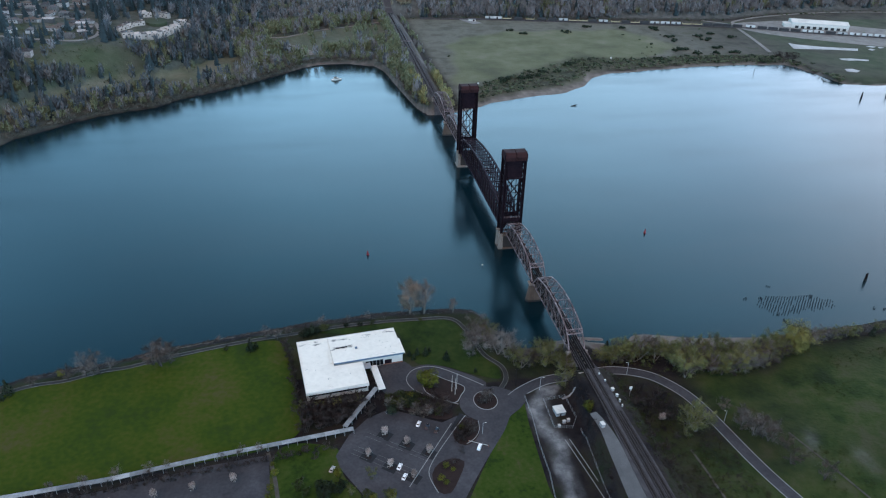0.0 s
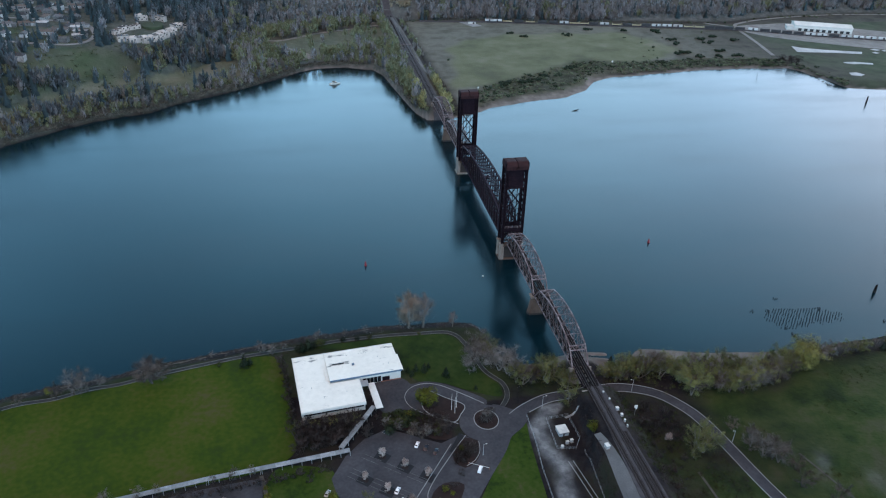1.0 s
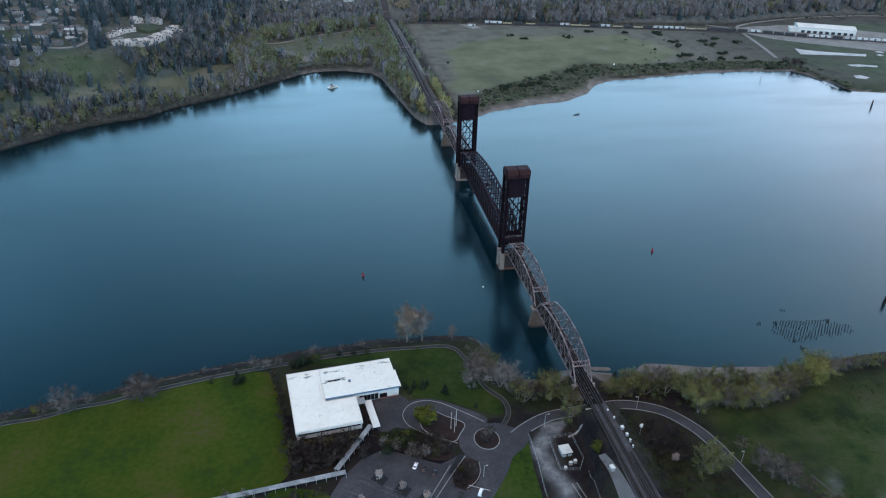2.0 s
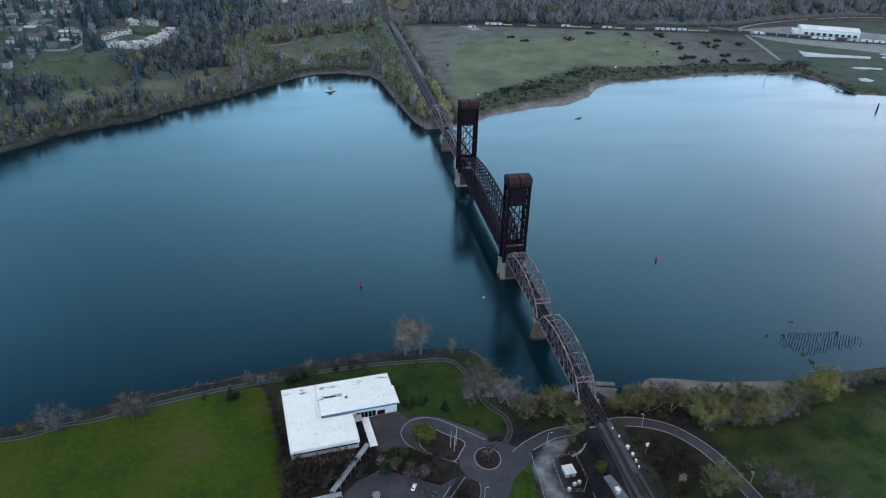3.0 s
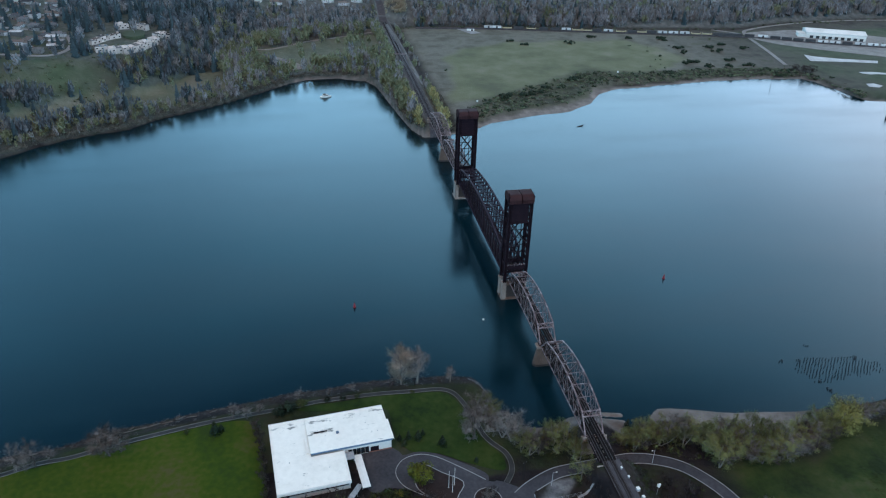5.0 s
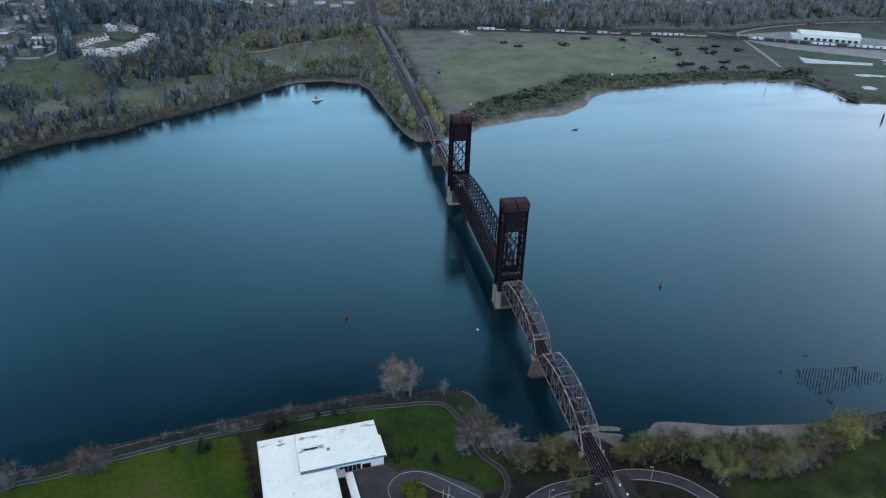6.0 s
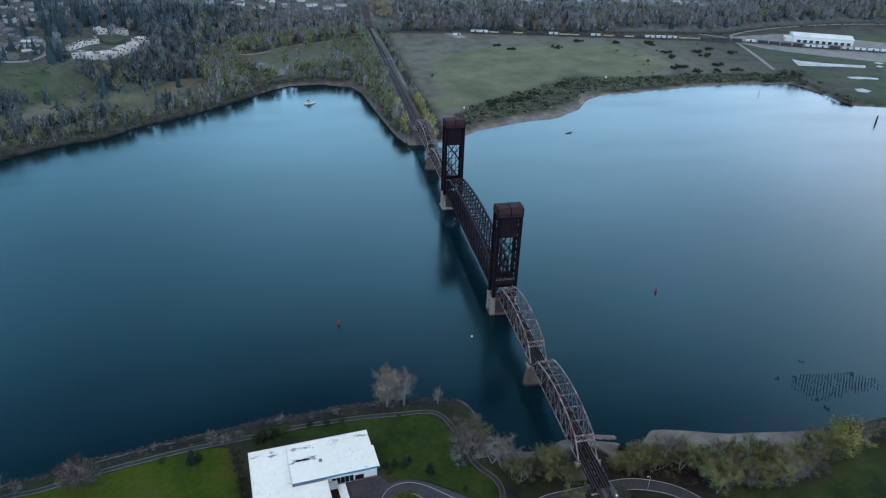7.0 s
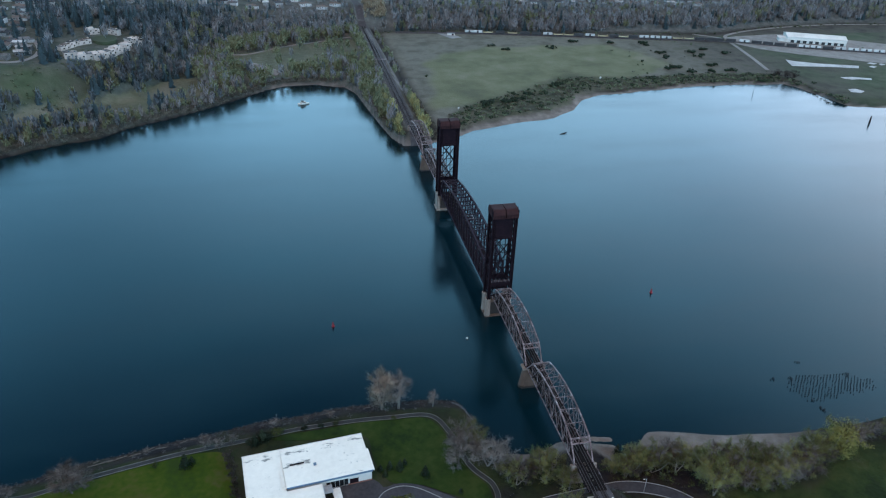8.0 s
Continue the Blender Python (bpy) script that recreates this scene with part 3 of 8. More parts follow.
LAWN_W = [(-345, -210), (-340, -137), (-322, -123.8), (-283, -116.5), (-246, -108.8), (-215, -102.2), (-188, -98.6), (-175, -103), (-171, -125), (-167, -160), (-167, -183),
          (-184, -193), (-212, -196.5), (-260, -201.3), (-300, -205.4)]
struct(patch("lawn", LAWN_W, M["lawn"], 5.06), "open green mown lawn with yellowish patches", "lawn")
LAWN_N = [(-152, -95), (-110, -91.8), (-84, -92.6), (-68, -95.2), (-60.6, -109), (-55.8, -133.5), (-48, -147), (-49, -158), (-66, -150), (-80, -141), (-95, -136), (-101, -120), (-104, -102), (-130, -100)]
struct(patch("lawn", LAWN_N, M["deep_lawn"], 5.07), "green lawn between the pale building and the river", "lawn")
LAWN_T = [(-41, -180), (-43, -200), (-46, -242), (-48, -275), (-103, -275), (-84.5, -240), (-62.5, -206), (-51.5, -189.5)]
struct(patch("lawn", LAWN_T, M["rough_grass"], 5.06), "wedge of rough green and straw-brown grass", "lawn")
struct(patch("lawn", [(-180, -198), (-152, -196), (-146, -206), (-146, -218), (-138, -235), (-140, -270), (-178, -270)], M["rough_grass"], 5.05), "shaggy grass plot beside the car parks", "lawn")
LOT = [(-149, -204), (-141, -190), (-130, -179), (-117, -173.5), (-104, -181), (-90, -189), (-78, -184), (-64, -197), (-74, -212), (-85, -227), (-95, -242), (-108, -264), (-132, -250), (-138, -231), (-147, -214)]
struct(patch("car_park", LOT, M["asphalt"], 5.11, curved=False), "dark worn asphalt car park with faded bay lines", "car park")
struct(patch("car_park", [(-183, -197.5), (-180, -290), (-330, -290), (-318, -214), (-262, -208), (-212, -200)], M["asphalt"], 5.10, curved=False), "dark asphalt car park beside the covered walkway", "car park")
struct(patch("forecourt", [(-123, -134), (-103, -133), (-99, -139), (-90, -138), (-78, -143), (-58, -160), (-70, -168), (-95, -164), (-106, -160), (-118, -160)], M["asphalt"], 5.09), "dark asphalt forecourt by the building entrance", "road")
ROAD_E = [(-46, -176), (-38, -170.5), (-24, -164.5), (-9, -163), (6, -162), (20, -161.7), (33, -165.5), (44, -172.5), (53, -185), (57.5, -196), (61, -212), (66.5, -245), (73, -271), (85, -310)]
struct(ribbon("road", ROAD_E, 6.6, M["asphalt"], 0.13), "grey asphalt road curving under the railway", "road")
struct(ribbon("road", [(-56, -186), (-62, -197), (-72, -210), (-84, -226), (-95, -242), (-112, -268), (-128, -292)], 11.5, M["asphalt"], 0.13), "wide grey asphalt access road", "road")
struct(patch("road", [(-58, -165), (-45, -170), (-38, -176), (-43, -184), (-51, -190), (-58, -197), (-70, -192)], M["asphalt"], 5.145), "grey asphalt mouth of the roads at the turning circle", "road")
struct(patch("roundabout", [(-62 + 15.5 * math.cos(a), -178 + 14.5 * math.sin(a)) for a in np.linspace(0, 2 * math.pi, 24, endpoint=False)], M["asphalt"], 5.15), "grey asphalt turning circle", "road")
LOOP = [(-78, -176), (-93, -166.5), (-101.5, -159), (-104, -150), (-99.5, -142.5), (-91, -140), (-82, -143), (-70, -153), (-60, -162.5)]
ISLE = [(-80, -174.5), (-90, -168), (-95, -161), (-94, -152), (-89.5, -147), (-81, -154), (-71.5, -162), (-75, -169)]
struct(patch("planting_bed", ISLE, M["mulch"], 5.24), "brown mulch island inside the loop drive", "planting bed")
struct(patch("planting_bed", [(-62 + 6.6 * math.cos(a), -175.5 + 7.5 * math.sin(a)) for a in np.linspace(0, 2 * math.pi, 16, endpoint=False)], M["mulch"], 5.3), "round brown mulch island in the turning circle", "planting bed")
struct(patch("planting_bed", [(-77, -187), (-70, -192), (-73, -203), (-81, -208), (-86, -202), (-83, -193)], M["mulch"], 5.26), "brown mulch bed beside the car park lane", "planting bed")
struct(patch("planting_bed", [(-100, -165), (-84, -176), (-84, -186), (-92, -186), (-104, -178), (-118, -171), (-118, -162)], M["mulch"], 5.22), "shrubby brown mulch bed above the car park", "planting bed")
struct(patch("planting_bed", [(-90, -216), (-97, -218), (-102, -225), (-101, -236), (-95, -238), (-88, -228), (-84, -219)], M["mulch"], 5.25), "long mulch bed between two lanes", "planting bed")


def kerb(points, label, closed=False, width=0.36, z=None, mat="kerb"):
    struct(ribbon("kerb", points, width, M[mat], 0.32, 2.0, closed, z, 0.3), label, "kerb")


kerb(LOOP, "pale concrete kerb round the loop drive", z=5.0)
kerb(ISLE, "pale concrete kerb round the mulch island", True, 0.45, 5.0)
kerb([(-62 + 6.8 * math.cos(a), -175.5 + 7.7 * math.sin(a)) for a in np.linspace(0, 2 * math.pi, 16, endpoint=False)], "round pale kerb of the turning circle", True, 0.45, 5.0)
kerb([(-85, -190.5), (-100, -211), (-114.5, -231)], "straight pale kerb along the car park", z=5.0)
kerb([(-76, -185.5), (-88, -200), (-100, -216), (-103.5, -225), (-101, -237)], "curving pale kerb along the car park lane", z=5.0)
kerb([(-70, -191), (-71, -198), (-75, -204), (-80, -207)], "short curving pale kerb", z=5.0)
off = lambda pts, d: [tuple(p + d * np.array((-(q - o)[1], (q - o)[0])) / np.linalg.norm(q - o)) for o, p, q in zip([np.array(pts[0])] + [np.array(p) for p in pts[:-1]], [np.array(p, float) for p in pts], [np.array(p) for p in pts[1:]] + [np.array(pts[-1])])]
kerb(off(ROAD_E, 3.5), "pale kerb along the outer edge of the road")
kerb(off(ROAD_E[1:], -3.5), "pale kerb along the inner edge of the road")
PATH = [(-345, -131), (-328, -124), (-316, -120.5), (-299, -119), (-281, -113.5), (-266, -112), (-244, -106), (-217, -100.5), (-200, -97.5), (-178, -95), (-154, -92.5), (-140, -90.5),
        (-110, -89.5), (-87, -90.5), (-66, -93), (-58, -108), (-53, -133), (-45, -147), (-45, -158), (-50, -166)]
M["edging"] = material("mossy_path_edging", [(0.05, 0.052, 0.045), (0.11, 0.11, 0.1), (0.19, 0.187, 0.175)], 0.12, 0.9)
M["path"] = material("dark_path_asphalt", [(0.02, 0.0205, 0.021), (0.034, 0.035, 0.035), (0.05, 0.051, 0.05)], 0.2, 0.95, gloss=0.1)
struct(ribbon("footpath", PATH, 2.4, M["path"], 0.12), "narrow grey riverside footpath", "footpath")
kerb(off(PATH, 1.35), "pale edging strip along the riverside path", width=0.18, mat="edging")
kerb(off(PATH, -1.35), "pale edging strip along the lawn side of the path", width=0.18, mat="edging")
struct(ribbon("gravel_strip", [(-10.5, -207), (-8.5, -220), (-9, -245), (-9.5, -275), (-11, -330)], 9.5, M["gravel"], 0.12, z=16.55, widths=[4, 8.5, 12, 13, 13]), "pale gravel service strip beside the tracks", "yard")
for dx in (0, 2.5):
    struct(ribbon("rail", [(-27.2 + dx, -213), (-24.5 + dx, -231), (-21.4 + dx, -254), (-18.5 + dx, -282)], 0.34, M["pale_rail"], 0.3, z=5.2), "worn rail of a disused siding", "rail")

struct(ribbon("dirt_path", [(-18, -181.5), (-13, -179.6), (-9.5, -178.4)], 1.3, M["kerb"], 0.2), "pale narrow path climbing towards the tracks", "footpath")
struct(ribbon("dirt_path", [(97, -228), (100.5, -240), (105, -257), (110, -278), (118, -310)], 1.1, M["dry_track"], 0.15), "pale worn path over the rough field", "footpath")
struct(ribbon("dirt_path", [(37, -231), (37.8, -245), (38.2, -262), (40, -290)], 1.2, M["dry_track"], 0.15), "pale gravel edge below the railway slope", "footpath")
struct(ribbon("footpath", [(-183.6, -196), (-181, -208), (-178.8, -224), (-176, -260)], 2.0, M["dry_track"], 0.12), "pale path between the car parks", "footpath")

# ---- railway ----
struct(ribbon("ballast_bed", [(1.5, -170), (1.5, -200), (1.0, -235), (0.2, -275), (-1, -330)], 12, M["ballast"], 0.3, z=16.55, thick=0.4, widths=[9, 10, 13, 14, 15]), "dark crushed-stone track bed", "track bed")
struct(ribbon("ballast_bed", [(4, 316), (5, 420), (7, 540), (10, 660), (11, 760), (8, 880), (0, 1000)], 11, M["ballast"], 0.25, 8.0, thick=0.4), "dark track bed running straight inland", "track bed")
struct(ribbon("gravel_strip", [(16, 470), (14, 560), (15, 640), (13, 720), (12, 790)], 7, M["gravel"], 0.45, 6.0, widths=[2, 7, 9, 7, 3]), "pale gravel access strip beside the far tracks", "yard")


# ---- railway bridge ----
def truss_span(length, half, panels, hip, mid, steel, web, label, heavy=1.0, thick=0.45, lateral=0.16, plated=False):
    """A through truss on local axes: y along the track from 0 to length, z 0 at the rails."""
    t = thing("truss_span", Matrix.Identity(4), label, "bridge span", "spans of the railway bridge")
    zb = -1.3
    dy = length / panels
    rise = lambda i: hip + (mid - hip) * (1 - ((i - panels / 2) / (panels / 2 - 1)) ** 2)
    for s in (-1, 1):
        x = s * half
        part("bottom_chord", beam((x, 0, zb), (x, length, zb), 0.5 * heavy, 0.7 * heavy), steel, t)
        part("end_post", beam((x, 0, zb), (x, dy, rise(1)), 0.6 * heavy, 0.6 * heavy), steel, t)
        for i in range(1, panels - 1):
            part("top_chord", beam((x, dy * i, rise(i)), (x, dy * (i + 1), rise(i + 1)), 0.75 * heavy, 0.6 * heavy), steel, t)
        part("end_post", beam((x, dy * (panels - 1), rise(panels - 1)), (x, length, zb), 0.6 * heavy, 0.6 * heavy), steel, t)
        for i in range(1, panels):
            bm = bmesh.new()
            if plated:
                add_beam(bm, (x, dy * i, zb), (x, dy * i, rise(i)), 0.6, 1.5 if i % 2 else 0.9, (0, 1, 0))
            else:
                add_laced(bm, (x, dy * i, zb), (x, dy * i, rise(i)), 0.5 * heavy, 0.2 * heavy, 6, (0, 1, 0))
            part("post", bm, M["steel_dark"] if plated else steel, t)
        for i in range(1, panels - 1):
            a, b = (i, i + 1) if i >= panels / 2 else (i + 1, i)
            part("diagonal", beam((x, dy * a, rise(a)), (x, dy * b, zb), 0.3 * heavy, thick), web, t)
            if abs(i + 0.5 - panels / 2) < 1.6:
                part("diagonal", beam((x, dy * b, rise(b)), (x, dy * a, zb), 0.2, 0.25), web, t)
        for i in range(1, panels):
            if i % 2 and not plated:
                part("mid_strut", beam((x, dy * i, rise(i) * 0.5), (x, dy * (i + 1), (rise(i) + zb) * 0.5) if i < panels - 1 else (x, dy * (i + 0.5), zb + 4), 0.2, 0.25), web, t)
    for i in range(1, panels):
        part("top_strut", beam((-half, dy * i, rise(i) - 0.2), (half, dy * i, rise(i) - 0.2), 0.3 * heavy, 0.4 * heavy), steel, t)
        for s in (-1, 1) if not plated else ():
            part("knee_brace", beam((s * half, dy * i, rise(i) - 2.6), (s * (half - 2.4), dy * i, rise(i) - 0.3), 0.25, 0.3), web, t)
    for i in range(1, panels - 1):
        bm = bmesh.new()
        add_beam(bm, (-half, dy * i, rise(i)), (half, dy * (i + 1), rise(i + 1)), lateral * heavy, lateral * heavy)
        add_beam(bm, (half, dy * i, rise(i)), (-half, dy * (i + 1), rise(i + 1)), lateral * heavy, lateral * heavy)
        part("lateral_brace", bm, web, t)
    for y, i in ((dy, 1), (dy * (panels - 1), panels - 1)):
        e = 0 if i == 1 else length
        bm = bmesh.new()
        q = lambda f: (y + (e - y) * f, rise(i) + (zb - rise(i)) * f)
        for f in (0.0, 0.2):
            yy, zz = q(f)
            add_beam(bm, (-half, yy, zz), (half, yy, zz), 0.6, 0.6)
        for k in range(6):
            a, b = -half + half / 3 * k, -half + half / 3 * (k + 1)
            (ya, za), (yb, zz) = q(0.0 if k % 2 else 0.2), q(0.2 if k % 2 else 0.0)
            add_beam(bm, (a, ya, za), (b, yb, zz), 0.25, 0.25)
        part("portal_frame", bm, steel, t)
    for i in range(panels + 1):
        part("floor_beam", box(-half, half, dy * i - 0.25, dy * i + 0.25, zb - 0.5, zb + 0.7), M["steel_dark"], t)
    deck(t, 0, length)
    return t


def deck(t, y0, y1):
    """Stringers, ties, rails and the edge walk of a double track."""
    for x in (-3.0, -1.4, 1.4, 3.0):
        part("stringer", box(x - 0.2, x + 0.2, y0, y1, -1.25, -0.38), M["steel_dark"], t)
    bm = bmesh.new()
    for k in range(int((y1 - y0) / 0.62)):
        y = y0 + 0.3 + k * 0.62
        for c in (-2.15, 2.15):
            add_box(bm, c - 1.9, c + 1.9, y - 0.2, y + 0.2, -0.38, -0.14)
    tagged(part("tie_deck", bm, M["timber"], t, "dark open deck of timber ties"), kind="stuff")
    for x in (-2.87, -1.43, 1.43, 2.87):
        part("rail", box(x - 0.08, x + 0.08, y0, y1, -0.14, 0.04), M["rail"], t)
    for x in (-2.4, -1.9, 1.9, 2.4):
        part("guard_rail", box(x - 0.05, x + 0.05, y0, y1, -0.14, -0.02), M["steel_dark"], t)


RAILS = 17.3
LEAN = 0.0085


def on_line(y, z=0.0):
    """A place on the bridge's centre line, which runs a little east of north."""
    return pose(LEAN * (y + 165), y, z, 0, 0, -math.degrees(LEAN))


fixed = truss_span(77.5, 4.9, 9, 8.6, 13.4, M["steel_pale"], M["steel_web"], "pale faded steel curved-chord truss span with double track")
fixed.matrix_world = on_line(-153.5, RAILS)
for y in (-74.6, 174.5, 253.0):
    copy_thing(fixed, on_line(y, RAILS))
lift = truss_span(153.0, 6.2, 20, 15.0, 21.5, M["steel_mid"], M["steel_mid"], "dark rusted steel lift span lowered between its two towers", 1.7, 0.5, 0.18, True)
lift.matrix_world = on_line(11.0, RAILS)
for s in (-1, 1):
    part("walkway", box(min(s * 4.1, s * 5.8), max(s * 4.1, s * 5.8), 0.5, 152.5, -0.55, -0.4), M["steel_dark"], lift)
part("machine_house", box(-2.4, 2.4, 75.0, 79.0, 12.2, 14.0, 0.15), M["steel_dark"], lift, "dark machinery cabin hung inside the span")
bm = bmesh.new()
for x in (-2.9, 2.9):
    add_beam(bm, (x, 74.3, 14.4), (x, 79.7, 14.4), 0.3, 0.3)
    for y in (74.3, 79.7):
        add_beam(bm, (x, y, 11.8), (x, y, 14.4), 0.3, 0.3)
for y in (74.3, 79.7):
    add_beam(bm, (-2.9, y, 14.4), (2.9, y, 14.4), 0.3, 0.3)
part("cabin_railing", bm, M["grey_metal"], lift, "pale railing round the machinery cabin")


def approach(y0, y1, label):
    t = thing("approach_span", on_line(0, RAILS), label, "bridge span")
    for x in (-3.6, 3.6):
        part("girder", box(x - 0.3, x + 0.3, y0, y1, -2.6, -0.4, 0.05), M["steel_dark"], t)
    for k in range(5):
        y = y0 + 0.4 + (y1 - y0 - 0.8) * k / 4
        part("cross_frame", box(-3.3, 3.3, y - 0.15, y + 0.15, -2.0, -0.9), M["steel_dark"], t)
    deck(t, y0, y1)
    for x in (-4.5, 4.5):
        bm = bmesh.new()
        for z in (0.5, 1.0):
            add_beam(bm, (x, y0, z), (x, y1, z), 0.06, 0.06)
        for k in range(int((y1 - y0) / 2.5) + 1):
            add_beam(bm, (x, y0 + k * 2.5, -0.4), (x, y0 + k * 2.5, 1.05), 0.08, 0.08)
        part("handrail", bm, M["steel_pale"], t)
        part("walkway", box(min(x, x * 0.88), max(x, x * 0.88), y0, y1, -0.45, -0.3), M["timber"], t)
    return t


approach(-171.5, -154.0, "short dark girder span carrying the tracks over the road")


def lift_tower():
    t = thing("lift_tower", Matrix.Identity(4), "tall dark rusted steel lattice lift tower with counterweight", "bridge tower", "towers of the lift bridge")
    st = M["steel_dark"]
    H, hx, d = 65.5, 7.4, 9.5
    for x in (-hx, hx):
        for y in (0, d):
            bm = bmesh.new()
            for k in (-1, 1):
                add_beam(bm, (x + k * 0.8, y, 0), (x + k * 0.8, y, H), 0.4, 1.9, (0, 1, 0))
            for i in range(43):
                a, b = i * 1.5, (i + 1) * 1.5
                s = 1 if i % 2 else -1
                for yy in (-0.7, 0.7):
                    add_beam(bm, (x - s * 0.6, y + yy, a), (x + s * 0.6, y + yy, b), 0.14, 0.14)
            add_box(bm, x - 0.7, x + 0.7, y - 0.2, y + 0.2, 0, H)
            part("column", bm, st, t)
    levels = [3, 13.5, 22.2, 31, 39.8, 48.5, 57, 64.5]
    for y in (0, d):
        for z in (3, 13.5, 48.5):
            part("cross_girder", box(-hx + 0.9, hx - 0.9, y - 0.35, y + 0.35, z - 0.5, z + 0.5), st, t)
        for a, b in ((13.5, 31.0), (31.0, 48.5)):
            bm = bmesh.new()
            add_beam(bm, (-hx + 1, y, a), (hx - 1, y, b), 0.5, 0.55)
            add_beam(bm, (hx - 1, y, a), (-hx + 1, y, b), 0.5, 0.55)
            part("cross_brace", bm, st, t)
        bm = bmesh.new()
        add_box(bm, -hx + 0.9, hx - 0.9, y - 0.3, y + 0.3, 10.5, 13)
        for s in (-1, 1):
            add_beam(bm, (s * (hx - 0.8), y, 4), (s * 3.5, y, 10.6), 0.6, 0.8)
        part("portal_plate", bm, st, t)
    for x in (-hx, hx):
        for z in levels:
            part("side_girder", box(x - 0.3, x + 0.3, 0.8, d - 0.8, z - 0.4, z + 0.4), st, t)
        for k, (a, b) in enumerate(zip(levels, levels[1:])):
            bm = bmesh.new()
            add_beam(bm, (x, 0.6, a), (x, d - 0.6, b), 0.55, 0.8)
            add_beam(bm, (x, d - 0.6, a), (x, 0.6, b), 0.55, 0.8)
            part("side_brace", bm, st, t)
        ladder = bmesh.new()
        sgn = 1 if x > 0 else -1
        for yy in (3.8, 4.4):
            add_beam(ladder, (x + sgn * 0.9, yy, 1), (x + sgn * 0.9, yy, H), 0.1, 0.1)
        for k in range(36):
            add_box(ladder, x + sgn * 0.9 - 0.05, x + sgn * 0.9 + 0.05, 3.8, 4.4, 1.5 + 1.5 * k, 1.6 + 1.5 * k)
        part("ladder", ladder, st, t)
        for z in (13.5, 31, 48.5):
            part("landing", box(x + sgn * 0.3 - 0.9, x + sgn * 0.3 + 0.9, 2.6, 5.6, z + 0.5, z + 0.62), st, t)
    for x in (-4.6, -1.7, 1.7, 4.6):
        part("guide_rail", beam((x, 1.2, 3), (x, 1.2, 48), 0.4, 0.45), st, t)
    bm = bmesh.new()
    for z in (17.0, 17.9):
        add_beam(bm, (-hx + 1, -0.5, z - 2.6), (hx - 1, -0.5, z - 2.6), 0.14, 0.14)
    for k in range(6):
        x = (-hx + 1.2) + (2 * hx - 2.4) * k / 5
        add_beam(bm, (x, -0.5, 13.6), (x, -0.5, 15.4), 0.16, 0.16)
    part("portal_railing", bm, M["steel_pale"], t, "pale railing over the track portal")
    bm = bmesh.new()
    for k in range(5):
        z = 19.0 + k * 6.2
        add_beam(bm, (-hx + 0.9, d, z), (hx - 0.9, d, z), 0.3, 0.35)
    part("counterweight_guide", bm, st, t)
    # counterweight
    bm = box(-5.9, 5.9, 0.3, d - 1.2, 48.6, 65.2, 0.4)
    cw = part("counterweight", bm, M["steel_dark"], t, "dark rust-brown plated counterweight")
    for k in range(2):
        part("stiffener", box(-5.8 + k * 11.2, -5.4 + k * 11.2, 0.12, 0.3, 50, 64.8), st, cw)
    for z in (54, 59):
        part("stiffener", box(-5.7, 5.7, 0.16, 0.3, z, z + 0.3), st, cw)
    # sheave housings: rounded hoods side by side
    for x0, x1 in ((-8.4, -0.3), (0.3, 8.4)):
        prof = [(-1.7, 64.2), (-1.7, 66.0)]
        prof += [(1.6 - 3.5 * math.cos(a), 66.0 + 4.1 * math.sin(a)) for a in np.linspace(0.2, math.pi / 2, 9)]
        prof += [(d - 1.6 + 3.5 * math.sin(a), 66.0 + 4.1 * math.cos(a)) for a in np.linspace(0, math.pi / 2, 9)]
        prof += [(d + 1.9, 64.2)]
        bm = bmesh.new()
        rows = [[bm.verts.new((x, y, z)) for y, z in prof] for x in (x0, x1)]
        k = len(prof)
        for i in range(k):
            bm.faces.new((rows[0][i], rows[0][(i + 1) % k], rows[1][(i + 1) % k], rows[1][i]))
        bm.faces.new(rows[0][::-1])
        bm.faces.new(rows[1])
        bmesh.ops.recalc_face_normals(bm, faces=bm.faces[:])
        hood = part("sheave_hood", bm, M["steel_cap"], t, "rounded rust-red sheave cover")
        for k in range(4):
            xx = x0 + 0.8 + k * 2.1
            part("rib", box(xx, xx + 0.18, -1.85, -1.65, 64.3, 66.4), st, hood)
        part("ledge", box(x0, x1, -2.0, -1.65, 64.0, 64.3), st, hood)
    part("axle_girder", box(-0.3, 0.3, 0.5, d - 0.5, 65.2, 68), st, t)
    bm = bmesh.new()
    for x in (-8.3, 8.3):
        for z in (69.5, 70.1):
            add_beam(bm, (x, 0.5, z + 0.3), (x, d - 0.5, z + 0.3), 0.08, 0.08)
        for y in (0.5, 3, 6, 9):
            add_beam(bm, (x, y, 69), (x, y, 70.5), 0.08, 0.08)
    part("top_railing", bm, st, t)
    for x in (-8.4, 8.3):
        part("lamp_post", cylinder(0.2, 0.12, 69, 71.6, 6, x, 0.8), st, t)
        part("end_fairing", box(x - 0.5, x + 0.5, -1.2, 1.0, 65.0, 69.6, 0.2), st, t)
    return t


PIER_TOP = 14.0
tower = lift_tower()
tower.matrix_world = on_line(1.5, PIER_TOP) @ Matrix.Diagonal((1, 1, 0.96, 1))
copy_thing(tower, on_line(165.0, PIER_TOP))


